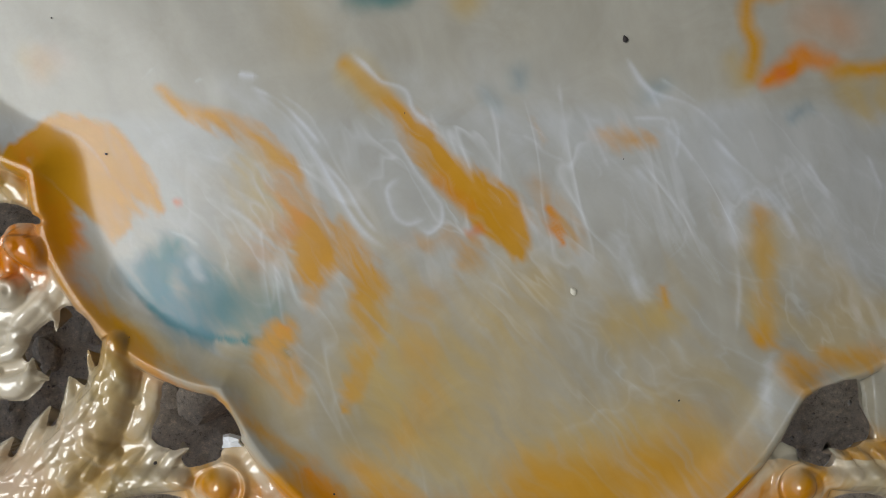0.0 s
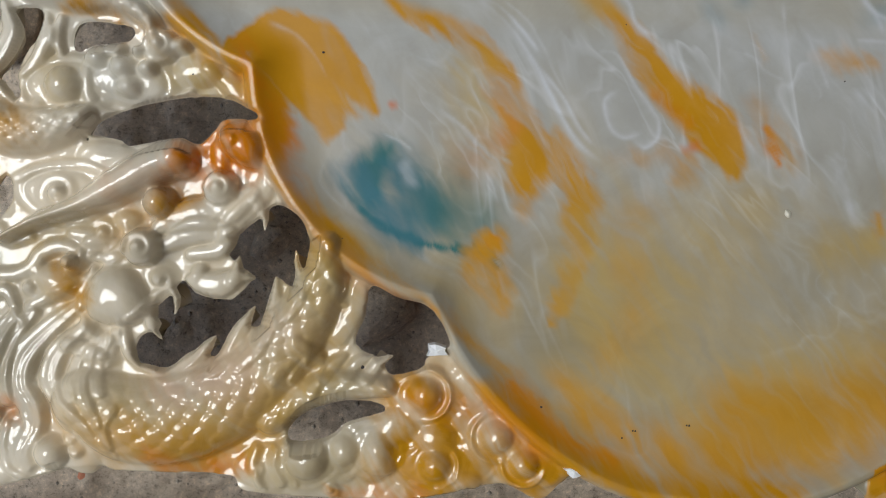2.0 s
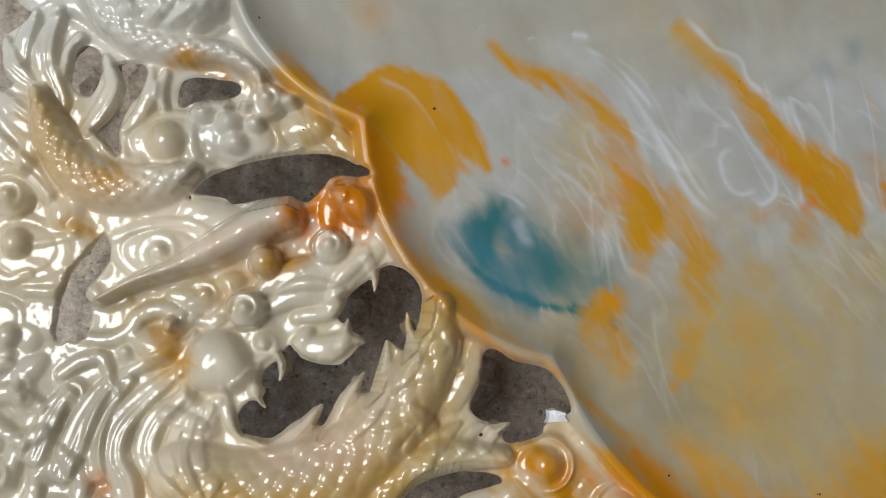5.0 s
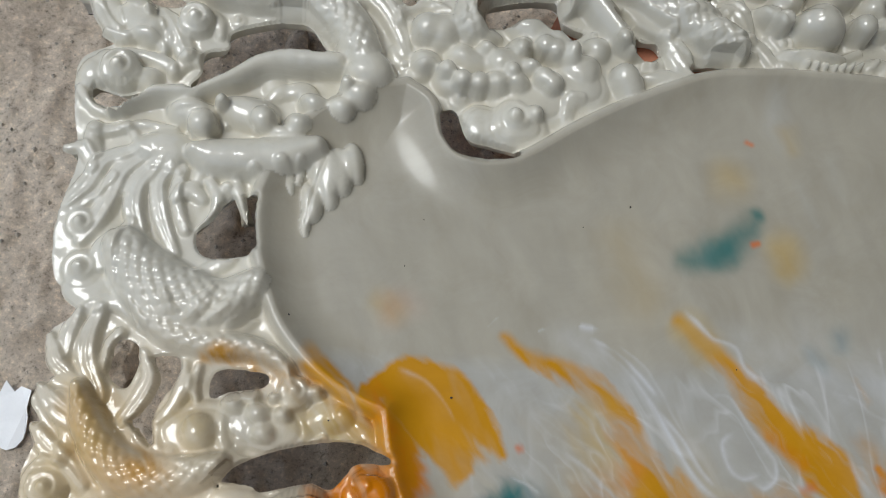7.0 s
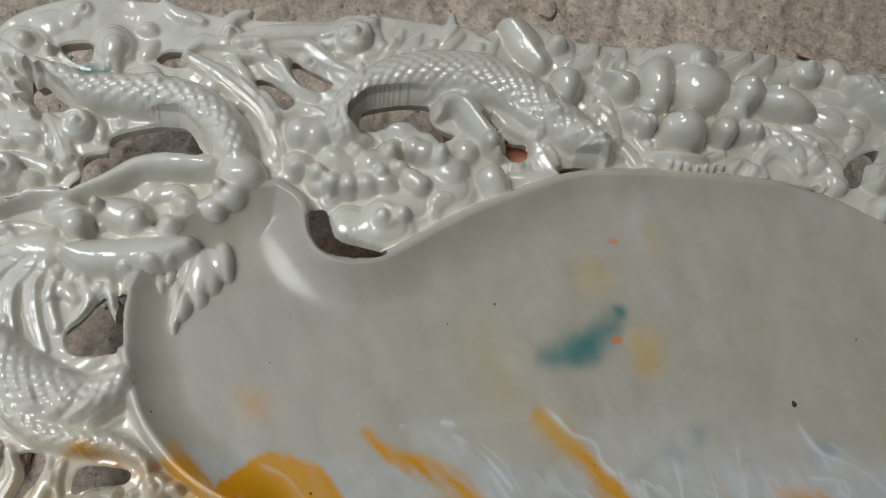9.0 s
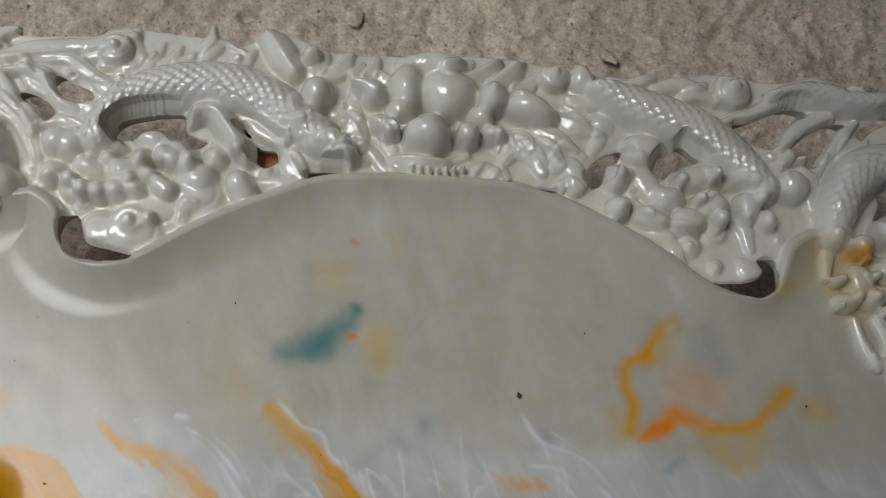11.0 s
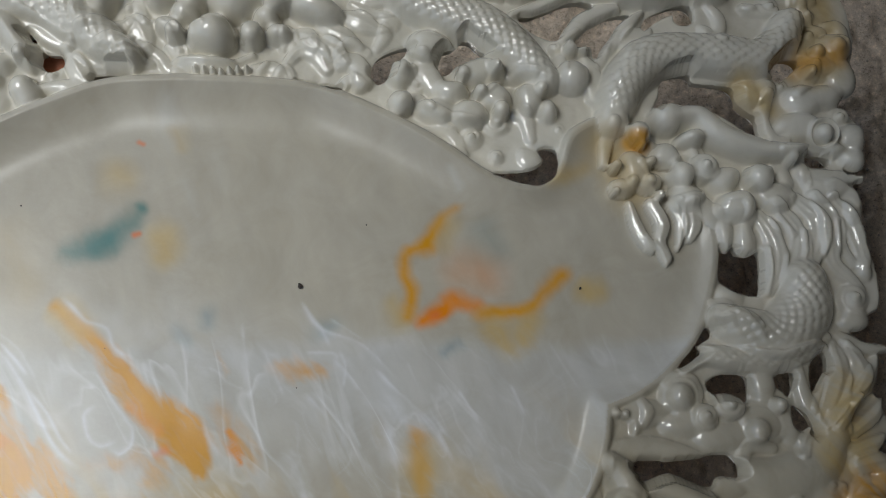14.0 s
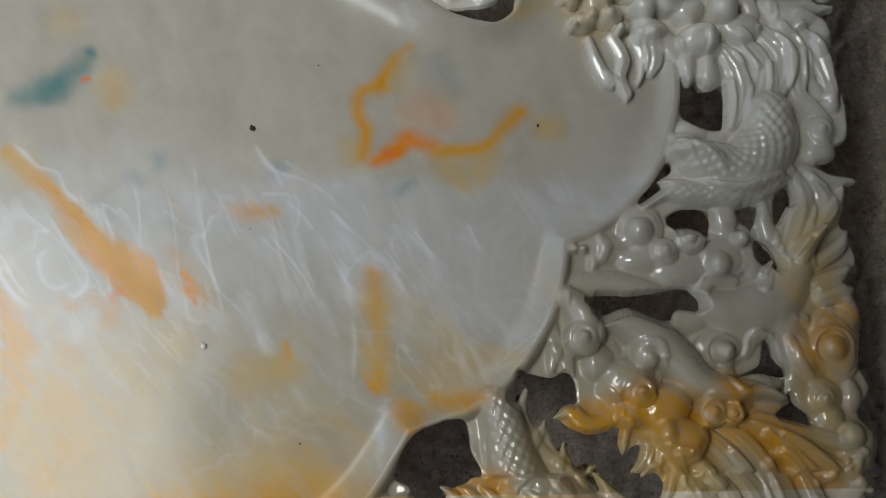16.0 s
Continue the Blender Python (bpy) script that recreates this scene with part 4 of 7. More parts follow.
tube("D.mane", [(301, -14.1, 2), (302.6, -26.8, 2.2), (307.3, -35.1, 1.7)], top=11, grooves=2)
lobe("D.curl", 311.7, -18.2, 4.4, 11, -10, top=6)
curl("D.curl", 305.1, -51.7, 7.4, top=9)
lobe("D.curl", 304.7, -61.3, 8.2, 6.6, 0, top=7)
lobe("D.curl", 312.1, -37, 4.4, 6.1, 0, top=7)
tube("D.body", [(281.7, -43.7, 12.1), (279.9, -58.3, 15.1), (266.5, -69.7, 13.3), (250.6, -67.1, 11.3), (239.2, -61.9, 7)], top=12, scales=5)
tube("D.body", [(285.6, -76.2, 4.3), (265, -82.5, 5), (246.4, -81.5, 5.9), (231.1, -80, 4.8), (220.9, -86.4, 2.6)], top=9, scales=4)
tube("D.fin", [(237, -63.2, 2.1), (246.4, -61.8, 3.4), (252.9, -65.8, 2.7), (256.4, -71.9, 1.1)], top=14, grooves=1)
tube("D.fin", [(235.3, -55.1, 2.1), (243.3, -57, 3), (249.1, -61.8, 1.4)], top=14)
# clouds and leafy tail below the pale dragon
lobe("C3", 218.4, -98.9, 9.5, 9.5, 0, top=8)
bead("C3", 217.6, -98.9, 6.2, top=13)
tube("C3", [(210.8, -93.8, 1.8), (214.1, -90.1, 2.1), (223.3, -90.1, 2.4), (227.4, -96.8, 2.1), (226.5, -102.8, 1.6)], top=12)
lobe("C3", 201.5, -106.2, 12, 6.8, 0, top=6)
tube("C3", [(200.5, -101.6, 2.3), (202.3, -106.2, 2.9), (200.5, -111.8, 2.1)], top=9)
bead("C3", 187.8, -106.7, 2.3, top=9)
bead("C3", 191.9, -107.2, 2.1, top=9)
curl("C3", 228.8, -108.2, 6.2, top=12)
curl("C3", 240.2, -102.7, 7.4, top=13, hand=-1)
tube("C3", [(233.4, -97.8, 2.1), (240.6, -96.3, 2.6), (247.1, -101.4, 2.3), (247, -110.4, 1.9)], top=13)
lobe("C3", 236.1, -116.3, 13, 7.3, 0, top=7)
lobe("C3", 254.8, -111.2, 13, 10.9, 0, top=7)
bead("C3", 253.2, -114.3, 6.1, top=12)
lobe("C3", 257.5, -93, 6.9, 9, 0, top=7)
bead("C3", 263.9, -102.7, 3.7, top=12)
lobe("C3", 269.2, -111.7, 6.4, 9, 0, top=6)
lobe("C3", 218.1, -111.8, 10.4, 6.2, 0, top=7)
tube("C3", [(275.4, -85.6, 2.4), (276.3, -93.5, 3.4), (278.7, -102.6, 4), (282.4, -111.7, 3.2)], top=7)
tube("C3", [(182.7, -124, 3.6), (191.7, -122.5, 4.8), (204.6, -122.2, 5.4), (217.4, -125, 4.7), (225.6, -126, 2.1)], top=0)
tube("E.tail", [(244.1, -131.5, 6.2), (259.4, -135.6, 9.9), (278, -131.5, 11.4), (288.4, -118.1, 9), (294.3, -106.5, 5.3), (301.5, -98.6, 1.9)], top=9)
tube("E.fin", [(283.7, -111.7, 2.4), (290, -101.3, 4.5), (294.5, -88.1, 4.6), (293.2, -73.5, 1.6)], top=8, grooves=1)
tube("E.fin", [(290.4, -111.6, 2.7), (299.6, -98.6, 4.1), (305, -85.4, 4.3), (299.4, -73.5, 1.4)], top=8, grooves=1)
tube("E.fin", [(298, -101.2, 2.4), (308.5, -90.7, 3.8), (314.3, -78.7, 0.8)], top=8, grooves=1)
tube("E.fin", [(299.4, -114.2, 2.9), (309.5, -106.4, 3.2), (314.3, -99.1, 1.1)], top=8, grooves=1)
tube("E.fin", [(298.5, -123.2, 3.2), (309.5, -119.3, 3), (313.9, -115.7, 0.8)], top=8, grooves=1)
tube("E.fin", [(300.5, -129.5, 3.7), (310, -127.5, 3.7), (314.7, -125.7, 1.3)], top=8, grooves=1)
tube("E.fin", [(273.4, -124.5, 2.3), (275.3, -118.1, 2.4), (278.9, -113, 1.1)], top=8, grooves=1)
tube("E.fin", [(281.8, -103.9, 1.9), (284.6, -96.1, 1.9), (288, -88.2, 1.1)], top=8, grooves=1)
lobe("C5", 251.7, -151.9, 14.3, 9.2, 0, top=5)
bead("C5", 252.8, -153.4, 5.1, top=10, ring=1)
lobe("C5", 238.4, -139.5, 10.4, 5.7, -15, top=4)
lobe("C5", 282.7, -152, 10.7, 11.2, 0, top=5)
lobe("C5", 290.2, -154.5, 6.8, 8.3, 0, top=8)
lobe("C5", 270.5, -143.3, 15.6, 5.2, -8, top=4)
bead("C5", 300.8, -152.1, 4.9, top=12, ring=1)
lobe("C5", 303.8, -148.4, 12, 14.6, 0, top=7)
lobe("C5", 311.7, -135.9, 6.2, 7.8, 0, top=6)
# the lower dragon with amber face
hole([(161, -161.7), (165.9, -162.3), (175.9, -164.4), (182.2, -162), (185.9, -165.7), (186.8, -174.4), (181.6, -179.2), (177.8, -181.6), (183.8, -186.6), (191.2, -189.1), (199.9, -188), (205, -186.9), (205.7, -197.8), (212.1, -194.3), (217.1, -194.4), (215.5, -201.6), (210.2, -207.5), (220.1, -208.9), (217.3, -214.8), (205, -213.4), (195.5, -204.9), (188, -207.1), (182.2, -196.2), (177.3, -194.9), (172.8, -182.7), (169, -185.1), (165.5, -177.8), (166.5, -169.2), (163.2, -169.1), (160.6, -175.2)])
hole([(259.2, -164.9), (269.7, -160), (272.3, -149.2), (274.7, -151), (276.7, -158.1), (281.1, -161.9), (279.5, -165.2), (269.5, -163)])
hole([(275.7, -183), (278.5, -178.6), (282.5, -176.9), (281.6, -171.9), (284.4, -178.2), (289.7, -182), (291.8, -186.9), (285.5, -186.8), (278, -185)])
tube("E", [(184.1, -128.6, 5.5), (190.1, -135.5, 7.8), (193.8, -145, 7.1)], top=15)
tube("E", [(182.9, -127.3, 1.5), (182.1, -134.4, 2), (184.9, -140.4, 1.5)], top=18)
curl("E", 189.6, -147.5, 8, top=18)
tube("E", [(176.8, -142.3, 3), (178, -151.1, 3.5), (176.2, -160.9, 1.5)], top=10)
tube("E.horn", [(202.1, -138.9, 4.5), (211.3, -141.5, 8), (222.3, -147.3, 9.4), (232.4, -157.4, 9.4), (241.8, -167.4, 8.3), (256.2, -170.6, 6), (268.8, -171.2, 3.6), (280.5, -176.3, 1)], top=16)
lobe("E.horn", 272.8, -167.8, 6, 4.5, 0, top=11)
lobe("E.horn", 278.2, -163.4, 3, 3, 0, top=9)
bead("E.eye", 217.4, -155.2, 6.3, top=15)
tube("E.brow", [(208.7, -157.6, 1.8), (213.3, -150.7, 2.3), (222.2, -150.3, 2.3), (224.9, -156.6, 1.8)], top=15)
lobe("E", 208.9, -165, 13, 9.5, -25, top=12)
curl("E", 214.1, -171, 6.8, top=16)
tube("E.brow", [(205.7, -169.9, 1.8), (210.9, -164.1, 2.3), (218.9, -165.7, 2.3), (220.9, -173.8, 1.8)], top=16)
lobe("E", 196.7, -157.5, 7.5, 8.5, 0, top=10)
lobe("E", 225.7, -177.5, 14, 10, -30, top=13)
lobe("E", 232.9, -192.2, 11.3, 10.8, 0, top=15)
lobe("E", 224.6, -189.2, 6, 7.5, 0, top=17)
lobe("E", 210.6, -181, 8.5, 6.5, -20, top=11)
tube("E.jaw", [(176.9, -181.7, 1), (183.9, -178.9, 3.4), (190.6, -184.8, 4.4), (199.3, -183.5, 3.7), (204.6, -176.7, 3), (198.7, -169.8, 2.5)], top=10)
tube("E.tooth", [(208.5, -184.1, 2.7), (206.6, -192.3, 2.3), (206.1, -198, 0.7)], top=8)
tube("E.tooth", [(217.4, -194.4, 3.2), (215, -201, 2.7), (208.9, -206.7, 1)], top=8)
curl("E.curl", 245.5, -180.2, 7, top=15)
curl("E.curl", 254.3, -180.8, 5.5, top=14, hand=-1)
tube("E.brow", [(239.4, -177.7, 1.5), (245.5, -172.9, 2.2), (256, -174.3, 2.3), (258.5, -181.6, 1.8)], top=14)
tube("E.mane", [(241.4, -187.5, 2.2), (250.8, -196.1, 3), (259.9, -208.2, 3.3), (263.9, -221.4, 2.3)], top=11, grooves=2)
tube("E.mane", [(251.4, -186.4, 2.2), (261.6, -195, 3.4), (271, -209.6, 3.5), (275.5, -221.6, 2.2)], top=11, grooves=2)
tube("E.mane", [(261.4, -185.8, 2.6), (279.7, -193.4, 3.5), (293.9, -203.3, 3.3), (304.3, -213.1, 1.2)], top=11, grooves=2)
tube("E.mane", [(235.8, -197.1, 2), (243.4, -206.8, 2.8), (246.1, -218.7, 2)], top=11, grooves=2)
tube("E.mane", [(228.2, -200.5, 2), (232.4, -209, 2.5), (230.3, -218.4, 1.7)], top=11, grooves=2)
tube("E.mane", [(266.7, -183, 2.5), (283.8, -189.1, 3.3), (299.8, -193.2, 2.8), (312.4, -198.3, 1)], top=11, grooves=2)
tube("E.mane", [(254.4, -197.3, 1.8), (263.4, -211.9, 2.5), (266.4, -221.4, 1.8)], top=11, grooves=2)
tube("E.mane", [(269.9, -190.3, 2), (286.3, -205.1, 3), (295.1, -219.6, 1.7)], top=11, grooves=2)
tube("E.mane", [(219.3, -204, 2), (221.4, -211.2, 2.2), (216.1, -218.2, 1.5)], top=11, grooves=2)
tube("E.mane", [(277.4, -190.4, 1.8), (289.4, -197.9, 2.5), (303.8, -205.4, 2)], top=11, grooves=2)
tube("E.mane", [(239.2, -201.9, 1.5), (250.8, -214, 2.2), (253.9, -223.6, 1.5)], top=11, grooves=2)
tube("E.fin", [(164.5, -168.9, 1), (162.8, -175.7, 1.7), (165, -184.4, 2.2), (170.1, -194.8, 2.7), (176.5, -200.4, 2.5), (184.8, -206.3, 2.7), (196.9, -211.2, 3.2), (207.7, -215.2, 2.5)], top=5)
tube("E.fin", [(166.9, -193.6, 2), (170.8, -187.6, 1.7), (172.5, -182.1, 0.7)], top=6)
tube("E.fin", [(177.7, -202.1, 2.2), (180.3, -196.2, 1.5), (180.5, -191.9, 0.7)], top=6)
tube("E.fin", [(198.1, -211.2, 2.6), (192.1, -207.3, 2), (191.8, -203.5, 1.2), (194.8, -202.6, 0.8)], top=6)
tube("E.body", [(151.0, -174.5, 8.8), (154.2, -183.8, 10.3), (157.1, -197.0, 11.8), (163.8, -214.9, 13.0), (175.4, -231.5, 13.4)], top=11, scales=5)
bead("C5", 302, -152.2, 6.1, top=13, ring=1)
lobe("C5", 306.2, -154.3, 9.4, 13, 0, top=8)
lobe("C5", 290, -158.6, 10.2, 10.2, 0, top=5)
lobe("C5", 296.9, -174.1, 8.7, 9.2, 0, top=6)
curl("C5", 296.3, -174.8, 5.8, top=10)
lobe("C5", 300.1, -183.9, 6.5, 6, 0, top=7)
bead("C5", 308.1, -190.9, 6.1, top=11)
lobe("C5", 310.3, -173.8, 4.6, 7.7, 0, top=5)
bead("C5", 309.7, -211.7, 4.3, top=11)
lobe("C5", 315.4, -215.2, 6, 6.5, 0, top=6)
tube("C5", [(283.2, -148.5, 2.5), (286.2, -158.5, 2.5), (292, -164.8, 2)], top=8)
lobe("C5", 286.3, -173.4, 5.5, 10, -20, top=4)
# the upper dragon with a smooth pale head and the clouds of its corner
hole([(-294.3, 76.6), (-291.8, 71.9), (-287.9, 73.6), (-282.4, 68.6), (-276.8, 65), (-279.3, 63.1), (-285.3, 62.9), (-290.2, 63.9), (-292.6, 69.1)])
hole([(-284.4, 94.8), (-272.4, 97.2), (-271.4, 88.9), (-276.1, 87.1), (-281.5, 90.8)])
hole([(-256.2, 51.8), (-243.3, 56.9), (-231.4, 59.2), (-223.8, 57.1), (-218.3, 49.5), (-216.8, 46.9), (-227.8, 47.4), (-237.4, 46.1), (-246.6, 42), (-253.2, 36.2), (-262, 29), (-271.2, 27), (-267.1, 32.5), (-265.8, 41.8), (-256.6, 45.1)])
hole([(-241.9, 91.5), (-237.3, 95.5), (-228.6, 96), (-228, 89.9), (-235.4, 88.9)])
hole([(-196.3, 85.6), (-186, 82.2), (-179.3, 75.8), (-182.8, 71.4), (-189.6, 79.1), (-195.2, 81.5)])
hole([(-309.4, 22.9), (-298.6, 20.6), (-289.5, 23.1), (-288.2, 21.9), (-293.5, 17.7), (-303.8, 16.2), (-308.6, 17.8)])
hole([(-247.1, -20.1), (-236.5, -21.8), (-236.9, -33.9), (-238.3, -41.5), (-246.7, -44.4), (-257.9, -45.1), (-261.9, -40.1), (-261.5, -34.2), (-257.2, -31.6), (-255.5, -26.7), (-251.4, -22.8)])
curl("C0", -310.5, 77.8, 9.2, top=11)
tube("C0", [(-316, 73.2, 2.6), (-312.7, 60, 3.3), (-307.1, 51, 3.2), (-298.5, 46.6, 2.1)], top=9)
lobe("C0", -301.5, 73.9, 5.7, 5.7, 0, top=9)
lobe("C0", -294.3, 64.8, 6.3, 5.8, 0, top=10)
lobe("C0", -295.5, 56.1, 8.5, 8.5, 0, top=7)
lobe("C0", -289.9, 50, 8, 7.5, 0, top=8)
bead("C0", -302.5, 77.1, 1.9, top=13)
bead("C0", -298, 70.7, 2.1, top=13)
bead("C0", -293.1, 64.4, 2.1, top=13)
bead("C0", -298.5, 63.9, 1.9, top=13)
bead("C0", -289.9, 58.7, 1.9, top=13)
tube("C0", [(-285.2, 59.1, 2.4), (-279.8, 52.1, 4.7), (-274, 40.5, 4.2)], top=10, grooves=1)
curl("C0", -270.8, 54.9, 7.2, top=13)
tube("C0", [(-276.3, 58.8, 2.2), (-268.6, 60.5, 3.1), (-262, 55.7, 2.8), (-260.9, 49.6, 1.9)], top=12)
tube("C0", [(-308.5, 47.7, 1.8), (-301.2, 45.6, 2.4), (-289.6, 47.4, 2.3), (-282.9, 41.3, 1.8)], top=9)
lobe("C0", -300.6, 93.3, 12, 9.6, 0, top=7)
bead("C0", -299.5, 94, 4.2, top=12)
tube("C0", [(-306.7, 85, 1.9), (-296.8, 83.6, 2.4), (-287.5, 86.7, 2.2), (-279.1, 81.3, 1.7)], top=11)
bead("C0", -288.1, 90.8, 2.6, top=12)
lobe("C0", -261.7, 95.9, 10.3, 11.3, 0, top=8)
tube("A.leg", [(-260.3, 94.7, 4.9), (-260, 84.9, 3.4), (-257, 79.9, 1.4)], top=14)
tube("A.leg", [(-283, 89.3, 2.4), (-272.6, 84.1, 2.9), (-262.8, 83.8, 2.4)], top=12)
tube("A.body", [(-297.9, 82.4, 3.4), (-283.8, 76.5, 7.2), (-268.7, 71.8, 9.2), (-251.7, 71.1, 10.6), (-237.1, 71.2, 11.1), (-222.1, 68.1, 11.1), (-209.1, 59.1, 11.3), (-202, 46.4, 10.1)], top=15, scales=5.5)
tube("A.fin", [(-229.3, 94, 2.2), (-217.6, 87.8, 3.5), (-204.5, 78.6, 4.2), (-193.1, 68.6, 3.9), (-186.4, 57.5, 3.4), (-182.6, 47.9, 2)], top=15, grooves=2)
tube("A.fin", [(-207.4, 94.3, 1.3), (-204.1, 89.8, 2.2), (-199.8, 82.6, 2.5), (-195.6, 76.6, 1.2)], top=14)
tube("A.fin", [(-193.3, 78.2, 1.5), (-189.9, 73, 2.5), (-184.8, 62.5, 2)], top=14)
tube("A.tail", [(-208.2, 94.8, 1.3), (-194.4, 95.4, 2.5), (-184, 90.1, 3), (-178, 80.9, 2.9), (-169.4, 76.1, 2)], top=11, grooves=1)
curl("C0", -299.1, 31, 8.3, top=13)
tube("C0", [(-305.5, 34.9, 1.8), (-300.2, 39.2, 2.4), (-290.8, 38.6, 2.5), (-281.5, 35.7, 3.3), (-277.6, 31.4, 1.8)], top=12)
lobe("C0", -310.5, 29.4, 6.5, 7.8, 0, top=7)
lobe("C0", -289.5, 29.2, 7.8, 5.1, 0, top=7)
tube("C0", [(-315.2, 22.1, 2.1), (-311, 17.4, 2.5), (-305.7, 12.8, 2), (-296.4, 12.2, 1.6)], top=8)
tube("A.horn", [(-301, 11.9, 2.3), (-286, 20, 3.7), (-269.9, 22.2, 4.2), (-254.3, 29.3, 5.5), (-240.9, 37.3, 6.4), (-226.8, 39.9, 7.2), (-211.2, 39.6, 5.3)], top=15)
tube("A.horn", [(-240.5, 21.3, 1.4), (-232.7, 26, 3.1), (-224.5, 27.7, 3.8), (-219.6, 26, 2.1)], top=17)
lobe("A", -268.9, 14.2, 11.5, 6.5, 8, top=12)
lobe("A", -245.8, 15.9, 13.8, 7.8, 10, top=11)
bead("A.eye", -263.6, 8.3, 6.2, top=17)
tube("A.brow", [(-274.9, 15, 1.8), (-267, 17.4, 2.8), (-257.8, 14.5, 2.1), (-254.5, 9.7, 1.4)], top=16)
bead("A.cheek", -256.5, 17.6, 2.8, top=17)
bead("A.cheek", -239.3, 11.8, 5.7, top=17)
lobe("A", -225.4, 11.3, 6.6, 5.7, 0, top=15)
lobe("A", -219.8, 20.8, 7.1, 5.2, 10, top=14)
lobe("A", -230.8, 6.9, 11.5, 4.1, 10, top=12)
tube("A", [(-265.7, -3, 4.6), (-257.5, -4.4, 8.3), (-243.7, -3.9, 9), (-230, -1.8, 8.9), (-217.5, 2.3, 5.5)], top=15)
tube("A.cheek", [(-295.6, 6, 1.6), (-287.9, 8.3, 2), (-274.9, 6.3, 2.1)], top=13)
tube("A.cheek", [(-292.1, 5.5, 1.8), (-287.8, -0.8, 2), (-282.6, -5.4, 1.4)], top=13)
tube("A.cheek", [(-283.2, -9.1, 1.6), (-276.4, -8.6, 2.5), (-271.5, -11.9, 1.4)], top=12)
lobe("A", -278.5, -1.4, 13.8, 7.8, 0, top=9)
lobe("A", -197.7, 36.9, 11.5, 9.6, 0, top=18)
lobe("A", -201.7, 26.3, 8.7, 6.7, 0, top=16)
lobe("A", -208.4, 19.9, 7.1, 5.7, 0, top=14)
bead("A.cheek", -206.7, 29, 2.9, top=18)
tube("A.tooth", [(-258.6, -14.7, 2.5), (-255, -21.7, 2.8), (-256.9, -28.5, 1.6), (-261.9, -34.5, 0.9)], top=9)
tube("A.tooth", [(-248.3, -14, 2.3), (-245.8, -22.3, 2.5), (-242.5, -31.6, 0.7)], top=9)
tube("A.tooth", [(-241.1, -10.6, 2.8), (-237.6, -18.2, 1.8), (-235.8, -22.4, 0.7)], top=9)
tube("A.tooth", [(-230.6, -6.8, 3.2), (-227.6, -12.2, 2.3), (-226.2, -16.9, 0.9)], top=9)
tube("A.tooth", [(-222.7, -5, 1.8), (-223.8, -12.4, 1.4)], top=9)

# the lower dragon's cheek, scrolls, locks and crest
lobe("F", -230.8, -192.5, 12.7, 11.5, 20, top=13)
tube("F.cheek", [(-240.1, -182.2, 1.2), (-242.5, -188.1, 1.8), (-243.9, -194.4, 1.8), (-242.3, -201.6, 1.6), (-238.4, -207, 1)], top=14)
tube("F.cheek", [(-238.9, -185.8, 1.2), (-234, -181, 1.6), (-225.9, -178.9, 1.6), (-218.7, -178.9, 1)], top=17)
curl("F.curl", -221.8, -172.9, 7, top=15)
tube("F.cheek", [(-240.3, -177.6, 1.6), (-233.1, -177.6, 2.7), (-228.8, -172.8, 2.3), (-227.9, -166.6, 1.4)], top=14)
tube("F.cheek", [(-279.4, -185.5, 2.1), (-269.6, -185.8, 2.7), (-263.2, -183, 2.9), (-259.4, -177, 3.1), (-251.7, -174.1, 2.9), (-245.1, -176.8, 2.3), (-245.7, -181.6, 1.2)], top=13)
bead("F.cheek", -248.2, -179.7, 2.7, top=14)
lobe("F", -253.2, -187.6, 10, 6.8, 15, top=8)
tube("F.cheek", [(-285.4, -198.7, 2.3), (-278.5, -193.8, 2.6), (-271.8, -192.2, 2.7), (-268.7, -197.8, 2.1), (-264.8, -203.8, 1.4)], top=12)
tube("F.cheek", [(-264, -197.6, 1.8), (-257, -194.1, 2.5), (-247, -188.8, 1.8), (-243.5, -185, 1)], top=12)
tube("F.horn", [(-274.3, -172.9, 1.6), (-260.3, -164.7, 2.8), (-246.2, -158.9, 4.1), (-234.3, -152, 6.6), (-221.3, -143.9, 7.6), (-211.8, -139.2, 7.6)], top=17)
lobe("F.horn", -209.8, -139.1, 7, 7.4, 0, top=18)
bead("F.eye", -216.4, -156, 5.7, top=15)
lobe("F", -185.7, -132.7, 10.7, 7.4, 40, top=16)
curl("F.curl", -193.6, -149.3, 6.4, top=15)
tube("F.mane", [(-243.7, -194.8, 1.6), (-256.1, -205.9, 2.9), (-264.3, -216.3, 3.9), (-265.9, -226.8, 4.1), (-261, -235.3, 3.7), (-259.5, -243.1, 2.9), (-263.2, -251.7, 2.3), (-261.3, -257.5, 1.2)], top=11, grooves=2)
tube("F.mane", [(-269, -200.9, 1.8), (-274.7, -210.6, 3.3), (-278.8, -221.2, 3.8), (-282.4, -232.8, 2.9)], top=11, grooves=2)
tube("F.mane", [(-242.6, -204.3, 1.6), (-251.7, -213.5, 2.9), (-254.5, -224.1, 3.1), (-249.6, -232.6, 3.1), (-241.1, -239.1, 2.9), (-235.4, -246.6, 2.3), (-228.6, -251.7, 1.2)], top=11, grooves=2)
tube("F.mane", [(-244.5, -217.3, 1.2), (-246.3, -223.7, 1.6), (-243.6, -229.8, 1)], top=11, grooves=2)
tube("F.mane", [(-239, -212.9, 1.4), (-241.5, -220.9, 2.1), (-239, -230, 2.3), (-233.7, -238.7, 1.5)], top=11, grooves=2)
tube("F.mane", [(-233.4, -208.4, 1.4), (-237.1, -217, 1.8), (-233.8, -227.7, 1.6)], top=11, grooves=2)
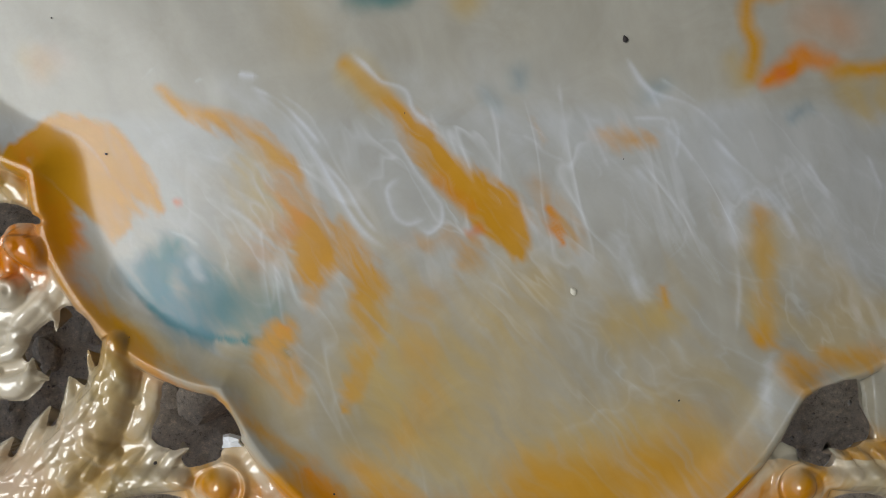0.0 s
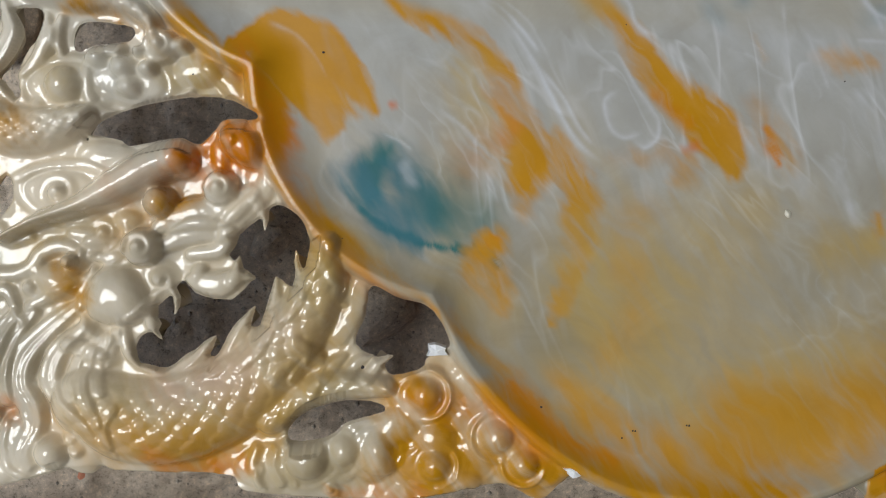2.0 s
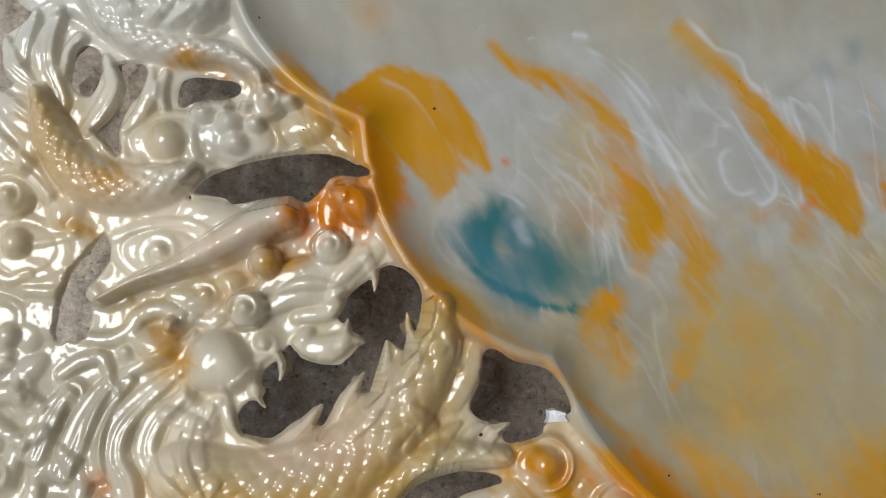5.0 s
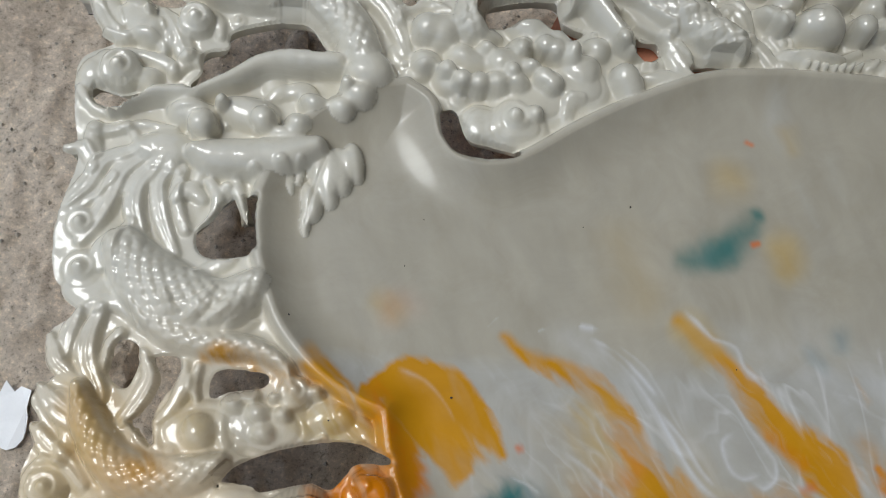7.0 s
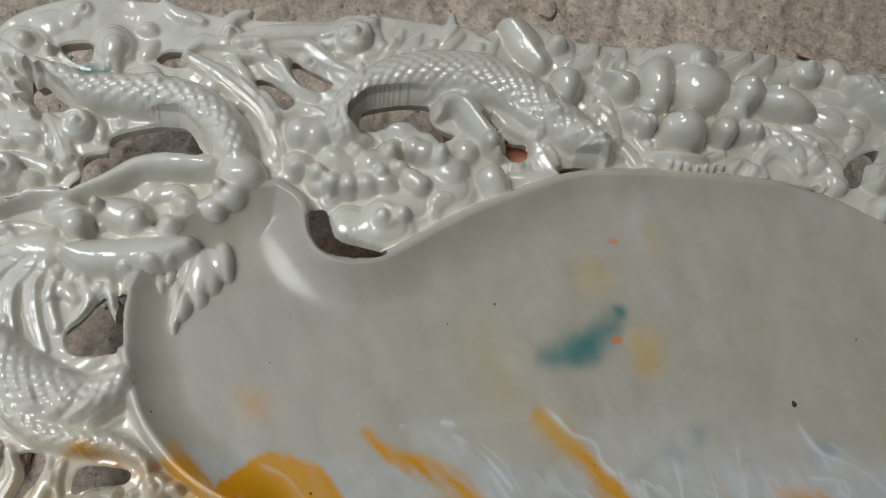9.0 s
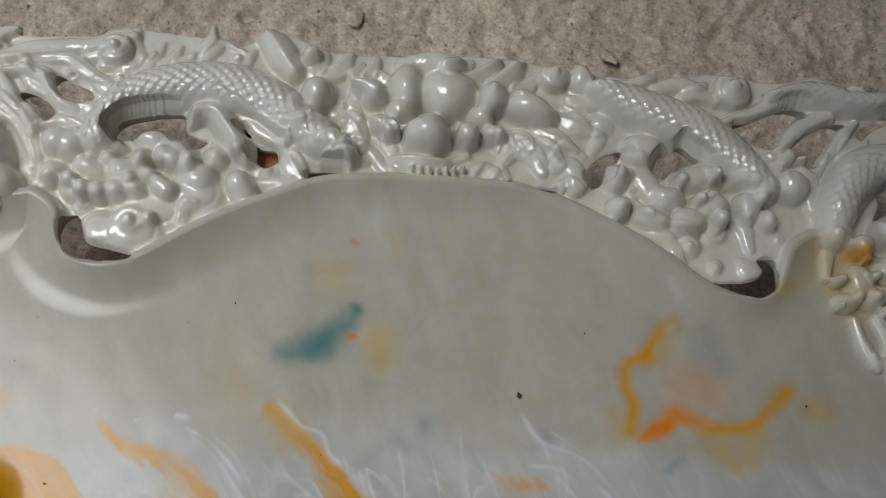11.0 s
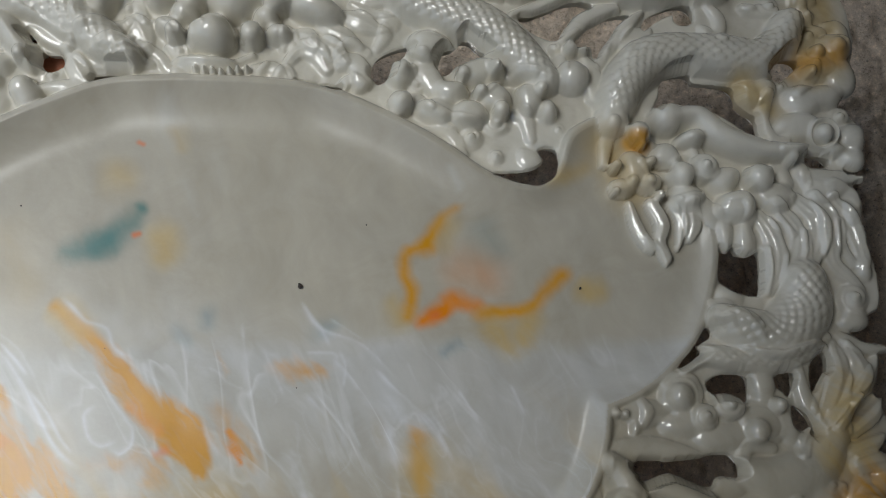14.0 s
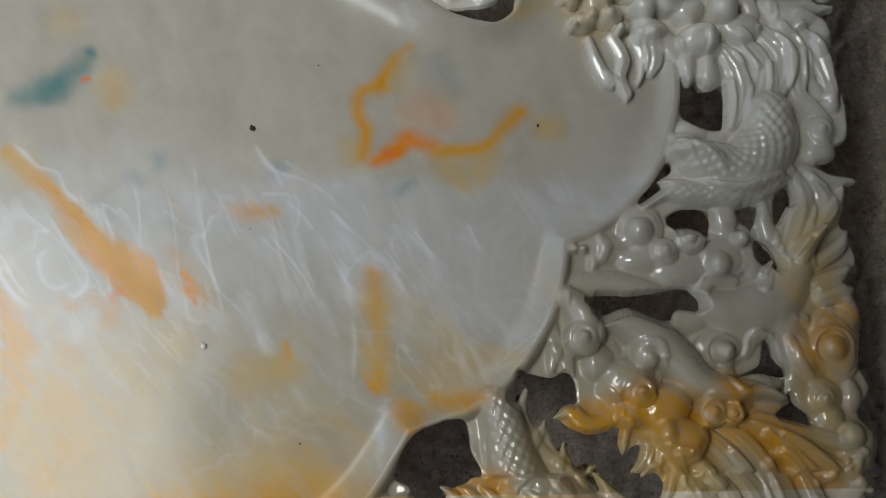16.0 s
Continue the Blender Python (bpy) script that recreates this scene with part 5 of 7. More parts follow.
tube("F.mane", [(-283.1, -204.8, 1.6), (-287.9, -213.3, 3.2), (-292.5, -226, 3.6)], top=11, grooves=2)
tube("F.mane", [(-261.9, -199.5, 1.6), (-270.2, -211.4, 2.7), (-272.2, -222.9, 2.8), (-270.1, -233.2, 2.1)], top=11, grooves=2)
tube("F.mane", [(-228.6, -233.3, 1.2), (-232, -239.7, 1.9), (-230, -248, 1.2)], top=11, grooves=2)
tube("F.tooth", [(-230.6, -205.8, 2.1), (-231.9, -213.6, 1.8), (-233.3, -219.3, 0.6)], top=9)
tube("F.tooth", [(-228.3, -201.9, 1.6), (-226.2, -212.2, 2.3), (-221.4, -218.7, 0.8)], top=9)
tube("F.tooth", [(-224.9, -200.7, 1.8), (-219.9, -196.9, 2.3), (-216.5, -190.9, 1.6), (-212, -188.1, 0.8)], top=9)
tube("F.tooth", [(-217.5, -195.1, 2.3), (-217.6, -202.4, 2.1), (-213.2, -208.4, 0.6)], top=9)
tube("F.tooth", [(-211.1, -186.4, 1.4), (-208.7, -192.5, 1.8), (-209.5, -198.4, 0.6)], top=9)
tube("F.fin", [(-219.3, -218.6, 1.2), (-210.5, -221, 2.3), (-202, -216.8, 2.9), (-196.5, -209.7, 2.1), (-193.8, -206, 0.8)], top=8, grooves=1)
tube("F.fin", [(-199.8, -220.5, 1.8), (-190.1, -214.6, 2.9), (-184.8, -203.8, 2.9), (-179.2, -193.5, 0.6)], top=8, grooves=1)
tube("F.fin", [(-183.8, -215.9, 2.1), (-175.9, -206.5, 2.9), (-172.3, -194.8, 2.7), (-171.7, -181.8, 0.6)], top=8, grooves=1)
tube("F.fin", [(-169, -198.8, 1.9), (-163.2, -190.1, 2.7), (-162.9, -182.8, 1.9), (-164.7, -171.8, 0.6)], top=8, grooves=1)
tube("F.fin", [(-154.7, -171.9, 1.3), (-158.4, -180.5, 2.1), (-161.2, -187.9, 1.7)], top=8, grooves=1)
lobe("C6", -263.9, -249.2, 9.9, 12.7, 0, top=5)
bead("C6", -252.5, -252.2, 6.4, top=12)
lobe("C6", -241, -254.8, 7, 6.2, 0, top=4)
tube("C6", [(-269.8, -241.6, 1.4), (-271.1, -250, 1.8), (-268.2, -259.3, 1.6), (-262.3, -262.5, 1.2)], top=8)
lobe("C6", -276.8, -260.7, 10, 6.8, 0, top=3)
lobe("C6", -291.3, -257.2, 12.3, 10.3, 0, top=4)
bead("C7", -156.6, -250.4, 8.4, top=13)
tube("C7", [(-168.7, -247.2, 1.5), (-169.8, -253.6, 1.9), (-165.9, -260.8, 1.5)], top=8)
tube("C7", [(-163.6, -244.8, 1.4), (-164.2, -253.3, 1.9), (-160.3, -260.5, 1.2)], top=9)
tube("C7", [(-176, -247.5, 1.7), (-177.3, -255, 2.1), (-174.2, -261.8, 1.5)], top=7)
# locks, coil and clouds of the middle
hole([(-291.5, -83.2), (-286.2, -80.1), (-281.4, -81.3), (-279.5, -85.5), (-280, -92), (-283.5, -98.6), (-289.8, -93.4)])
hole([(-275.2, -88.1), (-268.1, -85.6), (-263.4, -87.5), (-265.2, -96.1), (-268.9, -101.7), (-271.9, -110.3), (-271.1, -118.7), (-273.3, -121.9), (-276.2, -112.6), (-279, -114.9), (-281.4, -110.8), (-274, -101.9), (-272.5, -95.5)])
hole([(-249.9, -92.1), (-244.9, -89.7), (-230.1, -91), (-230.9, -95.4), (-238.1, -96.9), (-245.3, -98.3), (-249.3, -100.7), (-251.5, -98.6)])
tube("G.mane", [(-295.2, -68.6, 1.6), (-298.4, -78.5, 2.8), (-298.2, -89.1, 3.2), (-293.2, -99.4, 2.7), (-291.6, -103.1, 1)], top=8, grooves=2)
tube("G.mane", [(-303.7, -70.2, 1.4), (-306.5, -78.9, 2.6), (-306.9, -87.1, 1)], top=8, grooves=2)
tube("G.mane", [(-313.2, -81, 1.4), (-309.8, -90.2, 3), (-301.4, -97.3, 1.6)], top=8, grooves=2)
tube("G.mane", [(-314.5, -99.5, 1.8), (-306.4, -108, 3.4), (-297, -114.6, 2)], top=8, grooves=2)
tube("G.mane", [(-314.9, -114.7, 1.2), (-309.1, -121.4, 3), (-299.6, -128.7, 2.6), (-294.2, -135, 1.2)], top=8, grooves=2)
tube("G.mane", [(-277.7, -85.4, 1.2), (-273.7, -94.1, 2.8), (-277, -103.2, 3), (-282.7, -111.8, 1.8)], top=8, grooves=2)
tube("G.mane", [(-287.4, -77.8, 1.6), (-290.6, -82.7, 1.8), (-291.5, -90.9, 1.2)], top=8, grooves=2)
tube("G.mane", [(-306.6, -102.2, 1.4), (-299, -108.1, 2.2), (-293.2, -116.1, 1.6)], top=8, grooves=2)
tube("G.mane", [(-310.1, -127.2, 1.2), (-301.9, -129.9, 2), (-294.2, -136.7, 1.2)], top=8, grooves=2)
tube("G.mane", [(-281, -113, 1.2), (-276.8, -119.4, 3.2), (-271.6, -123.7, 0.8)], top=9, grooves=2)
tube("G", [(-299.2, -99.7, 4), (-293.4, -114, 7.6), (-284.2, -126.4, 9.6), (-271.7, -131.6, 9.6), (-257.7, -130.5, 8.4), (-244.9, -125.4, 4.9)], top=12, scales=5)
curl("C9", -306.7, -136.8, 7.6, top=10)
tube("C9", [(-314.7, -143.6, 1.8), (-315.1, -135.6, 2.1), (-311, -128.2, 2), (-303.1, -126.9, 1.4)], top=8)
lobe("C8", -252.8, -114.5, 18.9, 12.7, 0, top=5)
bead("C8", -253.7, -114.1, 7.4, top=12)
tube("C8", [(-270.5, -117.1, 1.6), (-267.5, -122.1, 2.1), (-258.1, -124.7, 1.8), (-249.2, -121.8, 1.4)], top=8)
tube("C8", [(-261.4, -88.8, 1.8), (-261.2, -96.7, 3.3), (-264.2, -104.6, 2.7), (-269.8, -110.8, 1.6)], top=8)
tube("C8", [(-255.8, -88.9, 1.6), (-257.4, -95.4, 2.1), (-255.9, -101.7, 1.4)], top=8)
lobe("C8", -228.5, -110.8, 18.5, 10.3, 5, top=6)
tube("C8", [(-245.7, -105.4, 1.6), (-244.6, -115.8, 2.1), (-239.9, -122.9, 2.3), (-230.6, -125.1, 2.1), (-217.5, -121.2, 1.8), (-206.5, -113.9, 1.5)], top=9)
curl("C8", -218.5, -97.6, 6.7, top=12)
lobe("C8", -203.9, -105.4, 9.7, 7.2, -10, top=6)
lobe("C8", -241.4, -103, 5.2, 4.5, 10, top=11)
lobe("C8", -231.9, -106.3, 5.7, 4.9, 10, top=12)
lobe("C8", -229.3, -113.4, 5.2, 4.5, 10, top=11)
lobe("C8", -222.5, -106.3, 4.2, 3.7, 10, top=12)
lobe("C8", -235.4, -99.5, 3.8, 3.3, 10, top=12)
lobe("C8", -210.6, -97.2, 3.9, 3.4, 10, top=11)
lobe("C8", -226.1, -100.1, 2.8, 2.5, 10, top=13)
tube("C8", [(-199.7, -105.1, 2.9), (-193.2, -109.1, 4.2), (-187.7, -115.1, 3.8), (-182.2, -121.2, 2.5)], top=7)
lobe("C9", -300.9, -155.1, 16, 12.9, 10, top=5)
bead("C9", -303.5, -153.2, 5.3, top=12)
tube("C9", [(-315.2, -153.6, 1.8), (-313.4, -161.5, 2.1), (-306.1, -166.2, 2.1), (-298.5, -163.9, 1.8)], top=9)
lobe("C9", -296.4, -165.2, 20.5, 8.2, 10, top=4)
tube("C9", [(-296.6, -152.9, 1.4), (-288, -150.5, 1.8), (-280.3, -147.8, 1.6)], top=8)
lobe("C9", -283.5, -156.3, 9.8, 8.6, 0, top=4)
tube("C9", [(-299.8, -169.9, 1.8), (-288.1, -169.4, 2), (-281.9, -162.3, 1.8), (-278.7, -154.2, 1.6)], top=7)
lobe("C9", -291.2, -178.4, 11.4, 8.4, 0, top=3)
lobe("C9", -308.4, -181, 9.8, 9.8, 0, top=4)
bead("C9", -304.1, -185.7, 3.9, top=9)
lobe("C10", -252.7, -154.7, 18.4, 12.4, 5, top=5)
curl("C10", -253.4, -154.3, 9.2, top=9)
tube("C10", [(-270.1, -149.8, 1.8), (-260.5, -144.9, 2), (-246.6, -143.1, 2), (-236.2, -146.3, 1.6)], top=8)
lobe("C10", -236.7, -140.2, 12.3, 6.2, 0, top=4)
tube("C10", [(-276.5, -168, 1.8), (-272, -173.8, 1.8), (-264.3, -171.5, 1.6)], top=6)
# fins of the upper coil
tube("A.fin", [(-252.1, -59.5, 0.6), (-256.1, -66.2, 2.7), (-260.2, -72, 1.8)], top=15, grooves=1)
tube("A.fin", [(-241.5, -64, 1.2), (-247.8, -68.7, 2.8), (-253.2, -72.8, 1.4)], top=15, grooves=1)
tube("A.fin", [(-235.8, -70.5, 0.8), (-242.2, -73, 2.5), (-246.9, -75.4, 1.2)], top=15, grooves=1)
tube("A.fin", [(-270.3, -61.7, 0.8), (-269.2, -65.9, 1.8), (-267.7, -70.1, 0.8)], top=15, grooves=1)

# -- small scrolls that fill the flat ground between the figures
pick = random.Random(5)
for _ in range(2600):
    i, j = pick.randrange(6, R.x.shape[0] - 6), pick.randrange(6, R.x.shape[1] - 6)
    if R.own[i, j] == 0 and R.h[i, j] > -50 and sd[i, j] > 7 and not R.cut[i - 5:i + 6, j - 5:j + 6].any() and (R.h[i - 5:i + 6, j - 5:j + 6] > -50).all():
        x, y, size = R.x[i, j], R.y[i, j], pick.uniform(3.5, 8.5)
        if pick.random() < 0.3:
            curl("C11", x, y, size, top=pick.uniform(4, 6), hand=pick.choice((-1, 1)))
        elif pick.random() < 0.6:
            turn = pick.uniform(0, 6.28)
            tube("C11", [(x - size * 1.6 * math.cos(turn), y - size * 1.6 * math.sin(turn), 2.5), (x, y + 2, 3.6), (x + size * 1.6 * math.cos(turn + 0.7), y + size * 1.6 * math.sin(turn + 0.7), 2.2)], top=7)
        else:
            lobe("C11", x, y, size, size * pick.uniform(0.6, 1), pick.uniform(0, 180), top=pick.uniform(3.5, 6))

# -- the unseen near corner repeats the seen one, mirrored
flip = R.x[:, 0]
src = np.clip(np.searchsorted(flip, -flip), 0, len(flip) - 1)
swap = (R.y < -206) & (R.x > 60) & (sd > 2)
mirror_h, mirror_own, mirror_cut, mirror_free = R.h[src], R.own[src], R.cut[src], R.free[src]
R.h, R.own = np.where(swap, mirror_h, R.h), np.where(swap, mirror_own, R.own)
R.cut, R.free = np.where(swap, mirror_cut, R.cut), np.where(swap, mirror_free, R.free)

# -- basin floor, dished sides and rim
depth = np.maximum(-sd - 1.0, 0)
reach = 19 + 9 * np.clip((R.y + 60) / 90, 0, 1)
low_side = np.clip((R.x - 110) / 50, 0, 1) * np.clip((R.y + 120) / 30, 0, 1) * np.clip((40 - R.y) / 30, 0, 1)
lift = 8.5 - 4.5 * low_side
reach = reach * (1 - 0.35 * low_side) * (1 - 0.35 * np.clip((R.x - 60) / 60, 0, 1) * np.clip((-R.y - 90) / 30, 0, 1))
dish = lift * np.clip(1 - depth / reach, 0, 1) ** 2.3 + 0.35 * fbm(R.x / 60, R.y / 60, 77)
crest = lift - 5.5 * np.clip((sd - 1.2) / 3.0, 0, 1) ** 2
bowl = np.where(sd < 0, dish, crest)
R.lay("basin", (slice(None), slice(None)), bowl, (sd <= -4.0), 0.8)
R.lay("rim", (slice(None), slice(None)), bowl, (sd < 4.0) & (sd > -4.0), 0.8)
figure = ~np.isin(R.own, [R.owner("basin"), R.owner("rim")])
for _ in range(2):  # hand-rubbed, rounded creases
    core = (R.h > -50)
    core[1:-1, 1:-1] &= (R.h[:-2, 1:-1] > -50) & (R.h[2:, 1:-1] > -50) & (R.h[1:-1, :-2] > -50) & (R.h[1:-1, 2:] > -50)
    core &= (sd > 0.5) | figure
    mean = R.h.copy()
    mean[1:-1, 1:-1] = (2 * R.h[1:-1, 1:-1] + R.h[:-2, 1:-1] + R.h[2:, 1:-1] + R.h[1:-1, :-2] + R.h[1:-1, 2:]) / 6
    R.h = np.where(core, mean, R.h)
solid = (R.h > -50) & ~(R.cut & ~R.free & (sd > 0.5))
R.h += np.where(sd > 4, 0.25 * fbm(R.x / 3.5, R.y / 3.5, 51, 2), 0)

# -- colours of the stone
WARP_X, WARP_Y = (12.0 * fbm(R.x / 30 + k, R.y / 30, 61 + k, 5) for k in (0, 9))
ZONE = np.clip((-66 + 0.03 * R.x - R.y) / 16, 0.15, 1)
STREAK = ZONE * fbm((0.75 * R.x + 0.66 * R.y + 10 * fbm(R.x / 40, R.y / 40, 81)) / 5, (0.75 * R.y - 0.66 * R.x) / 34, 71, 4)
FINE = ZONE * fbm((0.75 * R.x + 0.66 * R.y + 6 * fbm(R.x / 18, R.y / 18, 83)) / 2.0, (0.75 * R.y - 0.66 * R.x) / 14, 73, 3)
FIBRE = ZONE * fbm((0.75 * R.x + 0.66 * R.y + 8 * fbm(R.x / 25, R.y / 25, 87)) / 2.6, (0.75 * R.y - 0.66 * R.x) / 30, 75, 4)
GRAIN = 0.5 + 1.3 * fbm((R.x + 0.45 * R.y) / 9, (R.y - 0.4 * R.x) / 34, 63)
ground_tone = np.array((0.55, 0.507, 0.41)) * np.ones((*R.x.shape, 1))
cool = np.clip((-74 + 0.03 * R.x + 6 * fbm(R.x / 30, R.y / 30, 64) - R.y) / 8, 0, 1) * (sd < 0)
ground_tone = ground_tone * (1 - cool[..., None]) + np.array((0.57, 0.55, 0.492)) * cool[..., None]
warm = np.clip((-R.y - 110) / 70, 0, 1) * (0.55 + 0.6 * fbm(R.x / 50, R.y / 50, 65)).clip(0, 1)
ground_tone = ground_tone * (1 - warm[..., None]) + np.array((0.45, 0.375, 0.225)) * warm[..., None]
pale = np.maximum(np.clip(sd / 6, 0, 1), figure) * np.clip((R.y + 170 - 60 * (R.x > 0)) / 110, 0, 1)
# up to 16 percent darker towards the far edge, away from the left corner
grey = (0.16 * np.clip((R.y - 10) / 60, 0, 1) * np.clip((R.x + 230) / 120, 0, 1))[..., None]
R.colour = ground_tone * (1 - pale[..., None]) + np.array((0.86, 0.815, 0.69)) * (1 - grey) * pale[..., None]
cream = (np.clip(sd / 6, 0, 1) * np.clip((-R.y - 55) / 70, 0, 1) * np.clip((40 - R.x) / 60, 0, 1) * (0.75 + 0.8 * fbm(R.x / 30, R.y / 30, 68)).clip(0.2, 1))[..., None]
R.colour = R.colour * (1 - cream) + np.array((0.97, 0.825, 0.60)) * cream
R.colour = R.colour * (1 + 0.10 * fbm(R.x / 9 + R.y / 30, R.y / 22, 66))[..., None]
# -- fine white wisps and honey clouds through the lower zone
bend = 16 * fbm(R.x / 40, R.y / 40, 81)
across, down = (0.75 * R.x + 0.66 * R.y + bend), (0.75 * R.y - 0.66 * R.x)
for size, stretch, sharp, much, seed in ((13, 60, 7, 0.26, 82), (7, 34, 7, 0.2, 84), (24, 90, 4, 0.16, 86)):
    line = np.clip(1 - np.abs(fbm(across / size, down / stretch, seed, 3)) * 2.2, 0, 1) ** sharp
    patch = np.clip(0.35 + 1.8 * fbm(R.x / 45, R.y / 45, seed + 1, 3), 0, 1)
    m = (line * patch * much * cool * np.clip((R.y + 225) / 60, 0.25, 1))[..., None]
    R.colour = R.colour * (1 - m) + np.array(WHITE) * m
m = (np.clip(fbm(across / 18, down / 55, 88, 4) * 2.4 - 0.25, 0, 1) * 0.5 * cool * np.clip((-R.y - 90) / 60, 0, 1))[..., None]
R.colour = R.colour * (1 - m) + np.array(HONEY) * m
MILK = cool * np.clip((R.x + 150) / 50, 0, 1) * (0.35 + 1.3 * fbm(R.x / 38, R.y / 38, 91)).clip(0.05, 1) * np.clip((R.y + 235) / 90, 0.25, 1)
# colour zones: (x, y, half-width) along each streak
vein(AMBER, [(-189.9, -98.1, 4.7), (-181.8, -88.5, 4.8), (-169.4, -86.7, 5.7), (-158.4, -89.8, 6.6), (-150.2, -100.6, 7), (-143, -109.7, 4.8), (-137.7, -116.2, 1.8)], soft=3, k=1.0)
vein(AMBER, [(-174.7, -96.7, 9.9), (-162.5, -110.8, 9.9), (-155.1, -123.8, 5.7)], soft=3.1, k=0.85)
vein(AMBER, [(-168, -96, 8), (-158, -107, 9), (-150, -114, 6)], soft=7, k=0.9)
vein(AMBER, [(-184.4, -105.7, 6.6), (-182, -118.8, 5.3)], soft=9, k=0.8)
vein(AMBER, [(-136.9, -69.1, 1.1), (-126.9, -76.4, 2.6), (-113.7, -80.1, 2.6), (-100.3, -87.3, 4.2), (-90.9, -97.7, 5.5), (-86.3, -109.3, 6.2), (-80.8, -121.8, 7), (-77.5, -132.8, 7), (-79.1, -142.1, 4.8)], soft=4.6, k=0.95)
vein(HONEY, [(-100.2, -97.4, 6.6), (-95.5, -115, 8.8), (-90.8, -130.4, 7.9)], soft=14, k=0.55)
vein(ORANGE, [(-91.2, -103.9, 3.2), (-87.8, -112.6, 3.5), (-86.1, -121.4, 3.1)], soft=9, k=0.45)
vein(AMBER, [(-65.1, -60.3, 1.8), (-56.5, -67.8, 2.9), (-47.1, -75.6, 3.3), (-38, -85.5, 4.3), (-26.7, -99.5, 5.2), (-15.8, -109.5, 6.8), (-6.7, -118.2, 7.9), (-1.2, -127, 6.2), (1.6, -134.5, 1.8)], soft=4.5, k=0.95)
vein(HONEY, [(-62.1, -63.5, 5.3), (-52, -72.1, 4.8)], soft=9, k=0.5)
vein(ORANGE, [(-28.1, -103.7, 0.9), (-22.5, -109.2, 1.1), (-16.8, -113.9, 0.9)], soft=4, k=0.5)
vein(ORANGE, [(13.4, -117.8, 1.1), (15.7, -124, 1.8), (18.3, -130.2, 0.9)], soft=3, k=0.9)
vein(AMBER, [(6.5, -108.6, 3.1), (13.9, -119.1, 4.5), (23.7, -129.4, 2.7)], soft=9, k=0.45)
vein(AMBER, [(37.8, -84, 2.7), (45.3, -88.7, 3.6), (52, -90.4, 1.8)], soft=7, k=0.7)
vein(AMBER, [(6.6, -82.4, 0.5), (11.7, -89.8, 0.7)], soft=4, k=0.5)
vein(AMBER, [(57.7, -146.7, 1.6), (58.6, -154.5, 1.1)], soft=4, k=0.9)
vein(HONEY, [(42.3, -160.3, 6.8), (56.9, -159, 6.3)], soft=14, k=0.65)
vein(AMBER, [(97, -115.8, 2), (99.2, -133.7, 3.4), (102.3, -151.5, 3.9), (99.5, -169.5, 3.4)], soft=8, k=0.75)
vein(HONEY, [(96.8, -127, 7.7), (101.9, -153.8, 9.2)], soft=14, k=0.5)
vein(RED, [(-90.9, -125.9, 6.6), (-99.5, -137.1, 4.8)], soft=16, k=0.18)
vein(RED, [(-14.4, -123.7, 1.1), (-16.6, -124.6, 1.1)], soft=4, k=0.5)
vein(RED, [(-131.4, -112.6, 1.1), (-130.3, -113, 0.9)], soft=3, k=0.75)
vein(AMBER, [(-16.5, -129, 1.4), (-18.6, -137.9, 1.8)], soft=7, k=0.5)
vein(AMBER, [(-24.4, -125.8, 2.2), (-33.2, -128.9, 1.8), (-44.3, -130.6, 1.3)], soft=9, k=0.35)
vein(AMBER, [(-70.9, -125, 2.6), (-59.9, -138.2, 5.3), (-53.8, -151, 5.8), (-55.4, -165.8, 4.7), (-61.8, -180.6, 2.9), (-65.6, -195.2, 1.1)], soft=5, k=0.85)
vein(AMBER, [(-80, -126.2, 4), (-72, -139.1, 4.3), (-76.2, -152.6, 3)], soft=8, k=0.75)
vein(TEAL, [(-131, -129, 2.9), (-136.2, -140.6, 5.5), (-136.6, -153, 4.6)], soft=8, k=0.98)
vein(BLUE, [(-123.7, -140.9, 8.4), (-117.1, -149, 9.5), (-126.5, -153.6, 8.4)], soft=14, k=0.75)
vein(TEAL, [(-107.5, -150.7, 10.5), (-96.7, -158.7, 8.4)], soft=18, k=0.55)
vein(TEAL, [(-139.5, -156.6, 0.6), (-128.8, -161, 1.3), (-115.7, -164.8, 1.3), (-102.9, -168, 1.3), (-91.8, -168.9, 0.9), (-86.6, -174.5, 0.4)], soft=3, k=1.00)
vein(AMBER, [(-94.8, -171.5, 2.2), (-90.6, -166.8, 2.1)], soft=7, k=0.8)
vein(ORANGE, [(-89.3, -164.6, 1.3), (-88.1, -164.2, 1.1)], soft=3, k=0.9)
vein(AMBER, [(-86.2, -176.9, 1.5), (-83.9, -189.2, 1.5)], soft=8, k=0.45)
vein(AMBER, [(-34.1, -154.1, 4.7), (-37.4, -166.8, 3.4), (-32, -176.1, 3)], soft=14, k=0.4)
vein(HONEY, [(-45, -167.1, 12.9), (-25.5, -179, 12.9)], soft=40, k=0.4)
vein(WHITE, [(-123.8, -135.7, 2.5), (-122.6, -140.9, 2.7)], soft=4, k=0.5)
thread([(-134.8, -124.9), (-127.2, -127.4), (-121.8, -130.7)], 0.6, 0.6)
vein(AMBER, [(113.6, -8, 0.8), (107.1, -18.7, 2.7), (101.8, -27.2, 2.7), (92.7, -32.8, 1.6), (91, -41.6, 2.1), (93.9, -49.6, 2.3), (91.1, -59.3, 2.3)], soft=6, k=0.9)
vein(ORANGE, [(98.2, -62.4, 2.6), (106.8, -58.6, 3.2), (115, -53.1, 4), (123.5, -54.6, 3.2)], soft=6, k=0.95)
